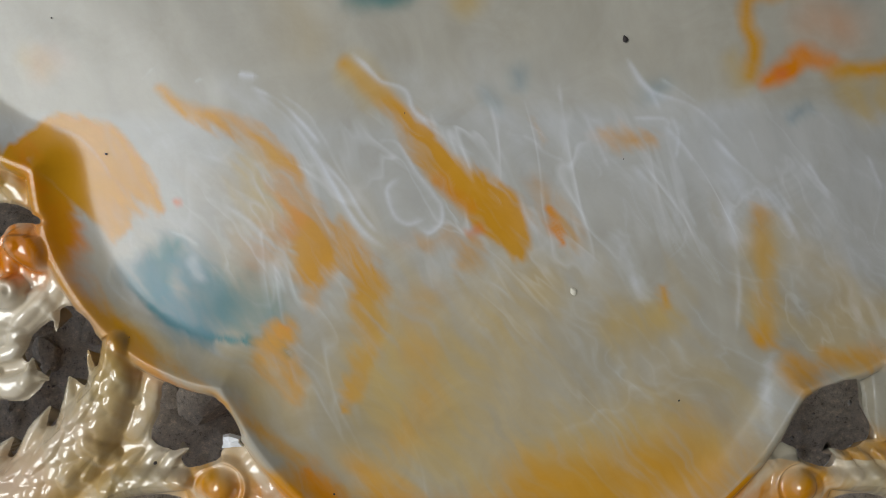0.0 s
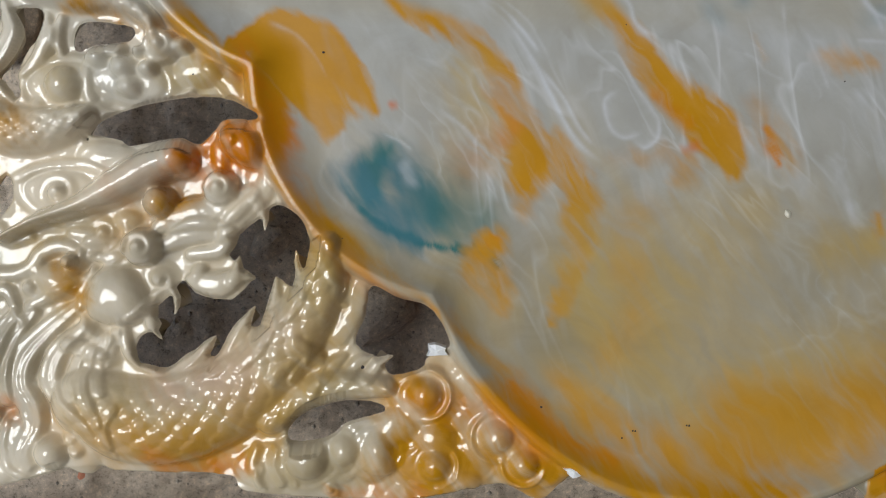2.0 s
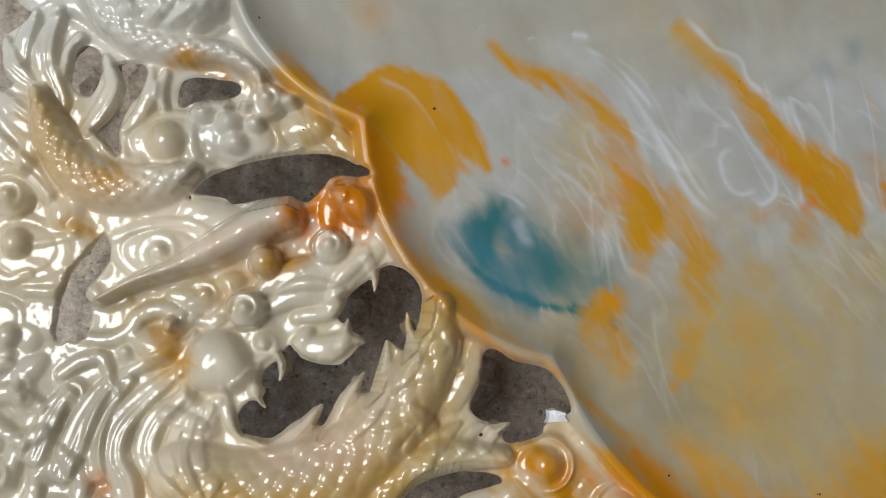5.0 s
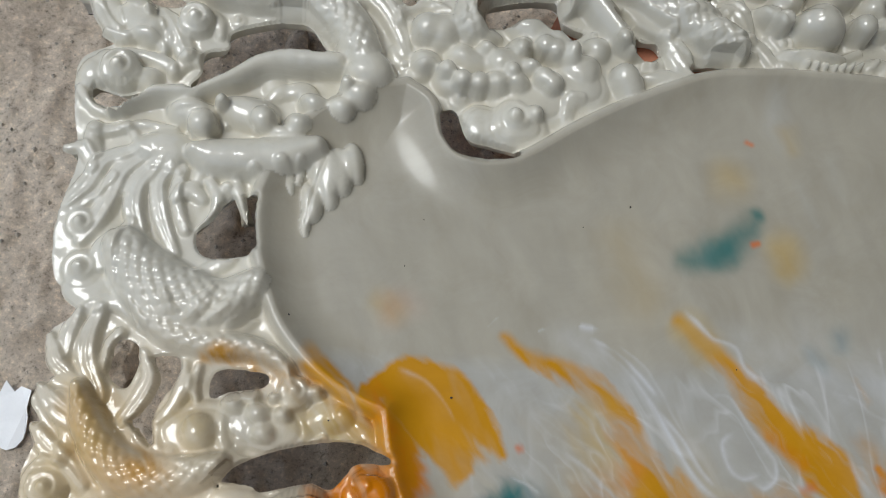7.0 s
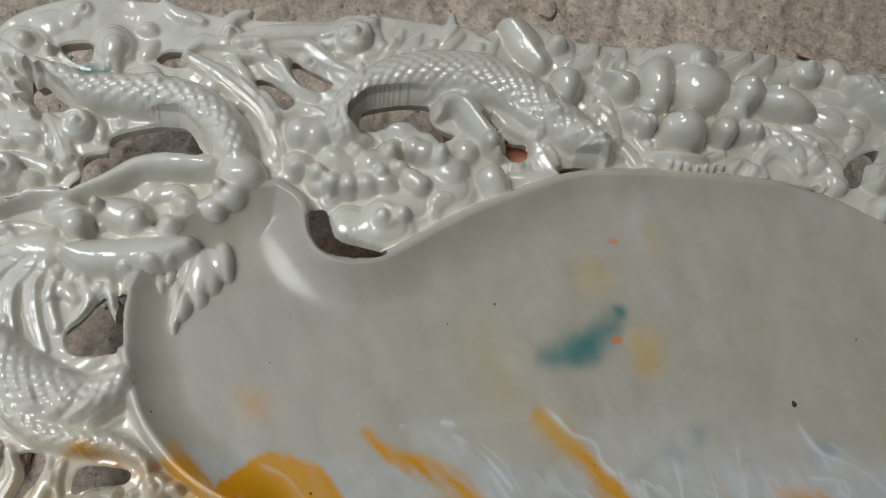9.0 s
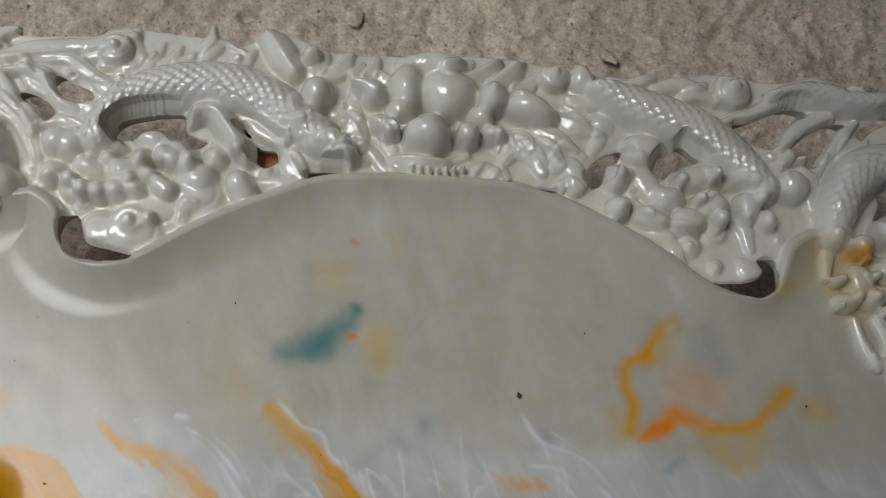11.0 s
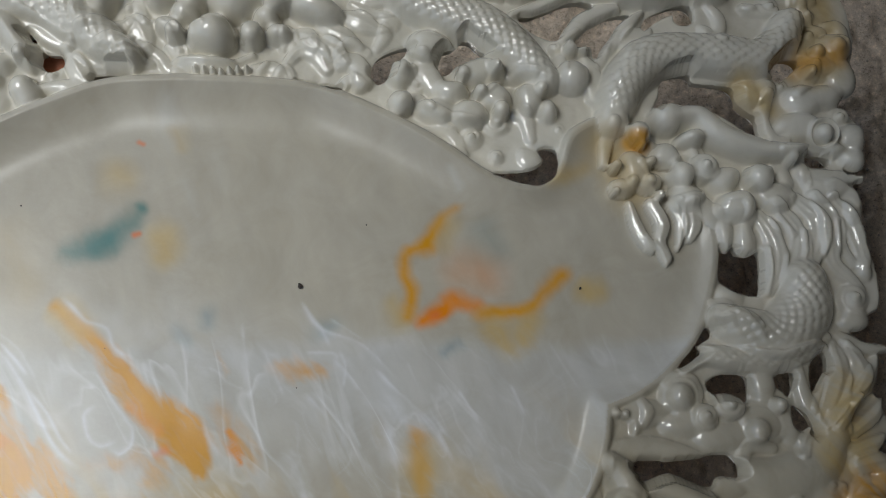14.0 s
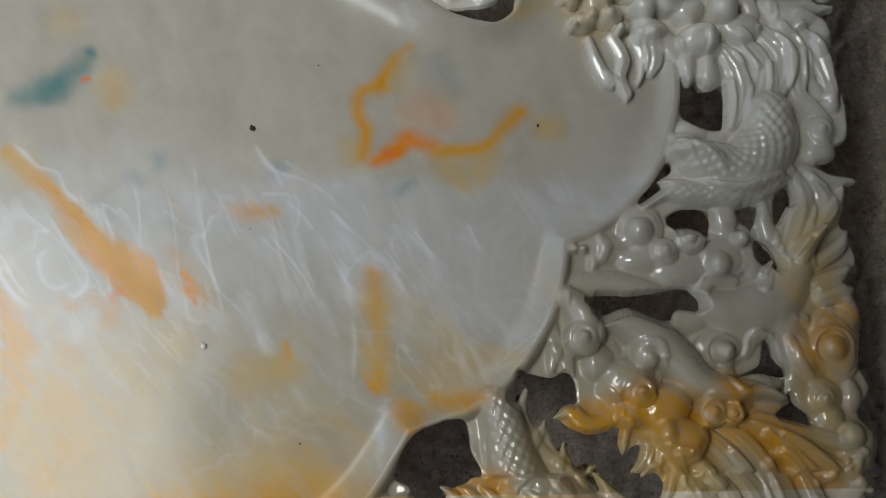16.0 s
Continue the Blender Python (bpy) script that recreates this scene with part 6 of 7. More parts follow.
vein(AMBER, [(126.1, -59.9, 3.2), (137.2, -59.2, 3.2), (147.8, -57.7, 3.2), (154.9, -50.9, 2.4), (162.2, -42.6, 3)], soft=6, k=0.9)
vein(RED, [(103.4, -61, 1.6), (105.5, -60.2, 1.6)], soft=4, k=0.7)
vein(HONEY, [(87.2, -62.6, 3.6), (84.5, -54.6, 2.6)], soft=10, k=0.5)
vein(HONEY, [(131.2, -67.8, 5.8), (139.6, -73.8, 6.9), (147.7, -64.4, 3.8)], soft=9, k=0.6)
vein(HONEY, [(174.8, -51.1, 5.9), (180.2, -49.9, 3.8)], soft=8, k=0.65)
vein(ORANGE, [(118.8, -37.8, 7), (129.5, -40.4, 6.9)], soft=16, k=0.28)
vein(HONEY, [(113.6, -17.2, 3.8), (110.9, -24.2, 3.2)], soft=9, k=0.5)
vein(BLUE, [(113.3, -76.7, 2.1), (112.3, -78.6, 1.6)], soft=8, k=0.4)
vein(BLUE, [(130.3, -18.3, 3.8), (135, -26.5, 3.2)], soft=12, k=0.25)
vein(BLUE, [(54.8, -65.6, 2), (53.6, -68.3, 2)], soft=9, k=0.4)
thread([(-106.9, -63.6), (-100.7, -64.4)], 1.1, 0.7)
thread([(-102.9, -68.4), (-91.8, -74.3), (-80.5, -84.7), (-74.7, -91.6)], 0.9, 0.8)
thread([(-100.6, -71), (-89.5, -79.6), (-78.2, -93), (-69.1, -108.3), (-62.2, -121), (-56.3, -127.5), (-48.7, -132.3)], 1.0, 0.75)
thread([(-74.8, -96.5), (-64.7, -108.2), (-58.7, -119.2), (-52.8, -125.7)], 0.7, 0.6)
thread([(-91.8, -70.8), (-80.6, -79.4), (-71.6, -92.4)], 0.6, 0.4)
thread([(-52.8, -89.8), (-45, -90.6), (-38.2, -100.6), (-31.4, -109.3), (-27.7, -114.1), (-27.6, -121.2), (-32.4, -125.3), (-37.4, -121.9)], 0.8, 0.75)
thread([(-33.4, -119.1), (-40, -121.9), (-45.4, -119.8), (-48.6, -114.5), (-49.2, -107.9), (-44.8, -104.1)], 0.9, 0.6)
thread([(-63.8, -55.6), (-56.6, -62.1), (-51.7, -66.8), (-42.8, -69.7), (-38.6, -78.5), (-29.2, -84)], 0.9, 0.75)
thread([(-38.6, -78.5), (-27.3, -88.2), (-14.9, -95.7)], 0.6, 0.4)
thread([(-17, -66.9), (-9.8, -71.2), (-6.3, -80), (-6.3, -91.1), (-2.6, -100.3), (2.1, -110.9), (5.6, -119.7), (10.4, -125.4), (16.4, -133.3)], 1.3, 0.8)
thread([(-5.1, -86.6), (6.1, -88.6), (12.9, -93.8), (21.9, -97.2), (30.5, -101.9)], 0.9, 0.65)
thread([(1.5, -82.1), (10.5, -86.3), (19.6, -95)], 0.5, 0.4)
thread([(27.8, -77.1), (32.9, -88.1), (38.1, -99.5)], 0.8, 0.45)
thread([(24, -90.5), (29.8, -97), (31, -101.5)], 0.8, 0.5)
thread([(43.5, -55.6), (52.7, -67.6), (57.8, -76.9)], 0.8, 0.5)
thread([(47, -97.8), (55.8, -107.7), (62.7, -116.4), (64.2, -122.2)], 1.0, 0.65)
thread([(59.3, -82.6), (66.7, -91.4), (70.9, -97.6)], 0.8, 0.55)
thread([(66, -111.5), (72.3, -122.1)], 0.7, 0.5)
thread([(58.6, -136.6), (66.4, -129.8), (67.8, -122.6)], 0.8, 0.5)
thread([(62, -136.6), (67.7, -140.9)], 0.6, 0.45)
thread([(77.4, -86.7), (89.4, -98.1), (100.9, -109), (108.3, -118.3), (115.4, -129.4)], 0.9, 0.55)
thread([(98.3, -93), (103.5, -105), (110.6, -116)], 0.8, 0.6)
thread([(82.9, -111.6), (86.8, -123.2), (89.4, -138.8), (89.7, -156.7), (88.6, -168.3)], 1.4, 0.55)
thread([(-112, -114.2), (-102, -122.2), (-97, -128.7)], 0.7, 0.45)
thread([(-179.2, -84.7), (-168.3, -89.1), (-161.2, -96.9), (-155.8, -105.6)], 0.8, 0.4)
thread([(-144.6, -66.4), (-140.3, -62)], 0.5, 0.4)
thread([(-123.8, -67.1), (-121.6, -65.9)], 0.6, 0.4)
vein(WHITE, [(41.6, -128, 2.2), (46.5, -137.3, 4.1), (48.8, -148.4, 2.7)], soft=7, k=0.8)
vein(WHITE, [(-109.5, -65.7, 4.4), (-100.5, -75.4, 5.3)], soft=12, k=0.6)
vein(WHITE, [(-14.3, -69.1, 3.6), (-5.2, -82.2, 4.5), (1.9, -99.8, 3.6)], soft=14, k=0.4)
vein(WHITE, [(-12.2, -62.4, 9), (8.1, -75.3, 9.9), (32.9, -85.9, 11.3)], soft=26, k=0.45)
vein(WHITE, [(82.6, -100.4, 6.8), (87.6, -122.7, 5.9)], soft=16, k=0.45)
vein(WHITE, [(-41.1, -65.3, 5.7), (-27.6, -73.8, 6.2)], soft=14, k=0.45)
thread([(45.1, -57.8), (53.6, -68.3), (71.8, -75.9), (88, -91.8)], 0.8, 0.6)
thread([(77.2, -86.2), (88.1, -96.9), (103.5, -109.6), (111.1, -122.1)], 0.8, 0.65)
thread([(157.6, -72.3), (165.7, -85.4), (173.2, -96.3)], 0.8, 0.5)
thread([(49.3, -96.7), (62.4, -111.8), (65.7, -124.7)], 0.9, 0.55)
thread([(92.6, -83.5), (99.9, -99.4)], 0.6, 0.45)
thread([(116.4, -96.2), (126.1, -109.4)], 0.6, 0.45)
thread([(17.7, -65.6), (21.6, -84.2), (34.3, -99.9), (30.5, -105.5)], 0.9, 0.6)
thread([(28.6, -84.1), (32.2, -97.4)], 0.7, 0.5)
thread([(61.6, -78.6), (64.9, -86.4), (63.6, -96.6)], 0.7, 0.5)
thread([(46.3, -79.3), (59.1, -80.2), (61.7, -83.8)], 0.7, 0.5)
thread([(140.5, -93.4), (146.8, -107.5)], 0.6, 0.4)
thread([(56.1, -63), (71.8, -73.3)], 0.6, 0.4)
vein(WHITE, [(56.3, -70.9, 5.1), (74.5, -78.5, 5.6), (92.5, -73, 5.2)], soft=16, k=0.5)
vein(WHITE, [(85.1, -109.2, 3.1), (87.8, -124.2, 3)], soft=10, k=0.6)
vein(AMBER, [(-177, -97, 8.4), (-178, -114, 5), (-178, -126, 3.2)], soft=6)
vein(AMBER, [(-87, -164, 2.6), (-94, -173, 4.2), (-84, -187, 2.2)], soft=8, k=0.8)
vein(BLUE, [(-142, -142, 6.3), (-133, -158, 4.6), (-120, -163, 4.2)], soft=10, k=0.7)
vein(HONEY, [(-187, -62, 3.4), (-179, -64, 4.2)], soft=9, k=0.35)
vein(AMBER, [(-38, -173, 2.2), (-29, -173, 3.1)], soft=9, k=0.4)
vein(HONEY, [(-51, -178, 13.2), (-39, -204, 13.2), (-53, -222, 11)], soft=30, k=0.55)
vein(HONEY, [(-7, -163, 15.4), (-21, -197, 13.2), (-9, -229, 13.2)], soft=35, k=0.4)
vein(AMBER, [(-41, -209, 4.4), (-30, -190, 4.4)], soft=14, k=0.35)
vein(AMBER, [(7, -227, 11), (40, -225, 15.4), (73, -217, 15.4)], soft=22, k=0.6)
vein(AMBER, [(-59, -222, 4.4), (-34, -240, 8.8), (-3, -244, 11), (32, -234, 15.4)], soft=16, k=0.7)
vein(AMBER, [(-92, -219, 3.1), (-79, -231, 3.8), (-63, -243, 4.6), (-43, -251, 5.3), (-21, -256, 5.3), (7, -258, 5.3), (32, -255, 5.3)], soft=7, k=0.95)
vein(HONEY, [(7, -218, 13.2), (30, -204, 13.3)], soft=30, k=0.5)
vein(HONEY, [(55, -207, 15.4), (32, -223, 13.2), (77, -211, 8.8)], soft=22, k=0.6)
vein(AMBER, [(10, -225, 9.2), (44, -225, 11.5), (77, -223, 6.9)], soft=18, k=0.6)
vein(AMBER, [(111, -180, 3.7), (116, -187, 2.6)], soft=8, k=0.6)
vein(AMBER, [(134, -175, 3.7), (147, -173, 3.7)], soft=10, k=0.6)
vein(HONEY, [(9, -158, 13.2), (-1, -189, 13.2)], soft=40, k=0.3)
vein(TEAL, [(-63, -35, 2), (-53, -36, 4.5), (-44, -26, 4), (-35, -16, 1.5)], soft=9, k=0.65)
vein(TEAL, [(-49, -37, 2), (-45, -29, 2.5)], soft=7, k=0.6)
vein(TEAL, [(-32, -13, 1.6), (-31, -13, 1.6)], soft=4, k=0.7)
vein(RED, [(-36, -25, 1), (-34, -24, 1)], soft=2, k=0.8)
vein(RED, [(-33, 20, 1), (-31, 19, 1)], soft=2, k=0.8)
vein(HONEY, [(-24, -26, 5.5), (-22, -34, 5)], soft=12, k=0.6)
vein(HONEY, [(-43, 2, 6), (-38, 0, 3.6)], soft=14, k=0.4)
vein(HONEY, [(-89, -27, 5), (-82, -50, 7.5)], soft=20, k=0.25)
vein(BLUE, [(2, -62, 2.5), (2, -66, 2)], soft=8, k=0.45)
vein(BLUE, [(-10, -71, 2.5), (-7, -74, 2)], soft=8, k=0.3)
vein(HONEY, [(164, 4, 3.8), (175, 10, 3.2)], soft=8, k=0.5)
vein(RED, [(-180, -63, 4.6), (-176, -61, 4.1)], soft=12, k=0.15)
vein(WHITE, [(-7, -207, 5.3), (0, -185, 5.3)], soft=22, k=0.15)
vein(WHITE, [(104, -176, 2.2), (100, -202, 1.8)], soft=4, k=0.55)
vein(WHITE, [(20, -67, 11), (65, -91, 13.8), (110, -99, 15.4), (133, -133, 16.1)], soft=40, k=0.17)
vein(WHITE, [(-23, 41, 3.8), (-20, 30, 4.2), (-17, 18, 2.1)], soft=8, k=0.35)
vein(HONEY, [(-16, 27, 1.6), (-14, 18, 1.6)], soft=6, k=0.3)
vein(WHITE, [(1, 16, 1.6), (8, -3, 1.6)], soft=8, k=0.2)
vein(WHITE, [(-11, -1, 1.5), (-6, -17, 1.3)], soft=6, k=0.25)
vein(WHITE, [(112, 9, 2.2), (115, 1, 1.4)], soft=4, k=0.5)
vein(WHITE, [(207, -69, 7.8), (225, -66, 7.8)], soft=20, k=0.12)
vein(ORANGE, [(-212, -143, 3.2), (-206, -141, 7.2), (-200, -139, 4)], soft=10, k=1)
vein(ORANGE, [(-192, -133, 8), (-180, -130, 8)], soft=9, k=1)
vein(AMBER, [(-217, -158, 6), (-207, -155, 3.8)], soft=8, k=0.8)
vein(AMBER, [(-226, -162, 6), (-230, -168, 4.8)], soft=14, k=0.4)
vein(AMBER, [(-211, -89, 3.2), (-196, -99, 4), (-185, -104, 4.2), (-180, -111, 3.8), (-177, -125, 3.4)], soft=6, k=0.95)
vein(AMBER, [(-200, -103, 4.2), (-189, -111, 6)], soft=8, k=0.75)
vein(HONEY, [(-210, -108, 6), (-197, -111, 6.3)], soft=12, k=0.7)
vein(AMBER, [(-296, -105, 6), (-291, -121, 7.6), (-278, -130, 8), (-264, -132, 5.7)], soft=12, k=0.45)
vein(AMBER, [(-270, -130, 4), (-266, -131, 3.2)], soft=8, k=0.6)
vein(AMBER, [(-285, -146, 3.4), (-277, -147, 2.7)], soft=7, k=0.8)
vein(AMBER, [(-253, -86, 1.7), (-244, -85, 1.6), (-235, -88, 1.6), (-230, -93, 1.4)], soft=4, k=0.8)
vein(AMBER, [(-232, -90, 2.9), (-215, -93, 3.2)], soft=8, k=0.45)
vein(HONEY, [(-259, -108, 8), (-252, -114, 8)], soft=16, k=0.4)
vein(AMBER, [(-162, -169, 4), (-154, -175, 4.2)], soft=10, k=0.6)
vein(HONEY, [(-245, -186, 4.8), (-246, -194, 4.6)], soft=14, k=0.6)
vein(AMBER, [(-218, -246, 8), (-206, -246, 8.4), (-191, -247, 7.1), (-175, -244, 4.2)], soft=12, k=0.8)
vein(HONEY, [(-217, -230, 10.5), (-184, -228, 12), (-161, -202, 12.6), (-154, -176, 8)], soft=24, k=0.5)
vein((0.8, 0.45, 0.3), [(-213, -223, 5.1), (-180, -224, 5)], soft=14, k=0.3)
vein(AMBER, [(-124, -225, 8.4), (-113, -224, 12.6), (-108, -243, 12.6), (-126, -254, 8.4)], soft=14, k=0.85)
vein(AMBER, [(-107, -254, 12.6), (-90, -250, 11), (-69, -252, 12.6)], soft=14, k=0.85)
vein(ORANGE, [(-140, -263, 2.1), (-123, -263, 2.1), (-115, -262, 1.7)], soft=6, k=0.7)
vein(AMBER, [(-154, -170, 4.2), (-142, -176, 3.4)], soft=10, k=0.5)
vein(HONEY, [(-166, -255, 8.4), (-141, -253, 8.4)], soft=16, k=0.4)
vein(ORANGE, [(-270, -234, 3.6), (-270, -238, 2.1)], soft=8, k=0.6)
vein(AMBER, [(-248, -182, 4), (-245, -188, 4.8)], soft=10, k=0.6)
vein(TEAL, [(-269, 83, 2.4), (-266, 80, 3.4), (-263, 81, 2.9)], soft=6, k=1)
vein(ORANGE, [(-185.7, -91.3, 3), (-183.1, -106.5, 4), (-175, -128, 3.6), (-168, -145, 3), (-155, -165, 2.6), (-139.7, -179.5, 2.2), (-113.5, -188.5, 1.6)], soft=7, k=0.6)
vein((0.92, 0.56, 0.22), [(-253, -237, 6), (-219, -248, 9), (-190, -239, 9), (-166, -223, 8), (-151, -193, 6)], soft=13, k=0.5)
vein(ORANGE, [(-117, -226, 5), (-87, -229, 6), (-72, -241, 5)], soft=12, k=0.45)
vein(AMBER, [(-214, -81, 2.1), (-196, -96, 2.6)], soft=5, k=0.8)
vein(AMBER, [(200, 25, 4.3), (203, 24, 4.3)], soft=5, k=0.9)
vein(HONEY, [(188, 23, 8.1), (198, 4, 11.2)], soft=16, k=0.5)
vein(HONEY, [(260, 53, 8.7), (271, 45, 5.6)], soft=10, k=0.6)
vein(HONEY, [(300, 102, 12), (297, 67, 12)], soft=14, k=0.6)
vein(AMBER, [(292, 66, 5.8), (306, 71, 5.8)], soft=10, k=0.6)
vein(HONEY, [(295, -97, 10.4), (290, -121, 10.4), (301, -116, 10.4)], soft=14, k=0.6)
vein(AMBER, [(300, -151, 13), (306, -139, 7.8)], soft=14, k=0.7)
vein(AMBER, [(190, -182, 7.5), (200, -184, 5.8)], soft=8, k=0.9)
vein(AMBER, [(207, -180, 9.6), (222, -178, 12.5), (233, -192, 15), (227, -206, 9.6)], soft=14, k=0.75)
vein(ORANGE, [(235, -197, 4.8), (228, -204, 5)], soft=10, k=0.6)
vein(AMBER, [(255, -173, 9), (262, -188, 10), (278, -195, 10)], soft=12, k=0.75)
vein(AMBER, [(258, -168, 3.5), (263, -171, 2.5)], soft=5, k=0.9)
vein(AMBER, [(278, -212, 10), (298, -210, 10)], soft=16, k=0.6)
vein(AMBER, [(138, -212, 7.2), (150, -210, 7.2)], soft=10, k=0.7)
vein(HONEY, [(180, -196, 9.6), (241, -216, 20)], soft=24, k=0.6)
vein(AMBER, [(142, -172, 3.5), (117, -182, 3.4)], soft=7, k=0.5)
vein(HONEY, [(297, -171, 13), (301, -184, 10)], soft=16, k=0.6)
vein(HONEY, [(-237, -237, 10), (-206, -242, 14.7), (-184, -236, 14.7), (-160, -210, 10.5), (-153, -185, 8), (-153, -170, 6.3)], soft=20, k=0.45)
vein(AMBER, [(-230, -243, 6.3), (-205, -248, 8), (-183, -242, 8), (-168, -227, 5)], soft=16, k=0.5)
vein(ORANGE, [(-216, -253, 2.4), (-201, -256, 2.9), (-183, -252, 2.5)], soft=8, k=0.6)
vein(HONEY, [(-169, -233, 6.3), (-151, -224, 6.3), (-134, -222, 4.2)], soft=14, k=0.4)
vein((0.85, 0.6, 0.42), [(-211, -225, 6.3), (-184, -220, 6), (-169, -200, 4.8)], soft=14, k=0.5)
vein(HONEY, [(-262, -173, 5.7), (-253, -167, 4.8), (-230, -162, 4)], soft=12, k=0.45)
vein((0.85, 0.58, 0.38), [(-234, -156, 4.8), (-225, -148, 4.8)], soft=10, k=0.6)
vein(AMBER, [(-245, -183, 2.7), (-242, -194, 3.2)], soft=8, k=0.7)
vein(HONEY, [(-301, -165, 11.4), (-284, -156, 9.5), (-303, -141, 9.5)], soft=20, k=0.35)
vein(HONEY, [(-295, -96, 8), (-287, -116, 8), (-304, -121, 7.6)], soft=20, k=0.4)
vein(AMBER, [(-180, -113, 1.6), (-178, -123, 2.1), (-176, -133, 2.1), (-170, -145, 1.9), (-157, -159, 1.9), (-144, -170, 1.9), (-122, -182, 2.1), (-108, -190, 2.1), (-95, -203, 2.1), (-77, -221, 2.3), (-64, -233, 2.7), (-41, -246, 2.5), (-13, -255, 2.6)], soft=5, k=0.7)
vein(ORANGE, [(-82, -218, 1.3), (-64, -233, 1.5), (-41, -247, 1.5)], soft=5, k=0.5)
vein(ORANGE, [(-180, -119, 1.2), (-177, -133, 1.4)], soft=5, k=0.5)

swap_colour = R.colour[src]
R.colour = 0.74 * np.where(((R.y < -214) & (R.x > 60) & (sd > 0))[..., None], swap_colour, R.colour)


def label_runs(who):
    """Numbers the connected patches of equal value, row by row."""
    up, label, last = [], np.full(who.shape, -1), []
    for i in range(who.shape[0]):
        row = who[i]
        cuts = np.flatnonzero(np.diff(row)) + 1
        starts, ends = np.r_[0, cuts], np.r_[cuts, len(row)]
        runs, k = [], 0
        for a, b in zip(starts.tolist(), ends.tolist()):
            v, n = row[a], len(up)
            up.append(n)
            for c, d, w, m in last:
                if c < b and d > a and w == v:
                    while up[m] != m:
                        m = up[m]
                    while up[n] != n:
                        n = up[n]
                    up[max(n, m)] = min(n, m)
            runs.append((a, b, v, len(up) - 1))
            label[i, a:b] = len(up) - 1
        last = runs
    root = np.array(up)
    while (root[root] != root).any():
        root = root[root]
    return root[label]


def split_islands(who, keys):
    """Gives crumbs of a part to the part beside them, and larger separate pieces a part of their own."""
    for _ in range(3):
        label = label_runs(who)
        ids_, inv, count = np.unique(label, return_inverse=True, return_counts=True)
        inv = inv.reshape(who.shape)
        limit = np.where(who == 0, 700, 130)
        crumb = (count[inv] < limit) & (who >= 0)
        fill = np.where(crumb, -2, who)
        for _ in range(60):
            left = fill == -2
            if not left.any():
                break
            for axis, way in ((0, 1), (0, -1), (1, 1), (1, -1)):
                beside = np.roll(fill, way, axis)
                take = (fill == -2) & (beside >= 0)
                fill[take] = beside[take]
        who = np.where(fill == -2, who, fill)
    label = label_runs(who)
    names, out = list(keys), who.copy()
    order, first = np.unique(label, return_index=True)
    seen = set()
    for lab, at in zip(order, first):
        n = who.ravel()[at]
        if n < 0:
            continue
        if n in seen and names[n] not in ("basin", "rim"):
            names.append(f"{names[n].split('#')[0]}#{len(names)}")
            out[label == lab] = len(names) - 1
        seen.add(n)
    return out, names


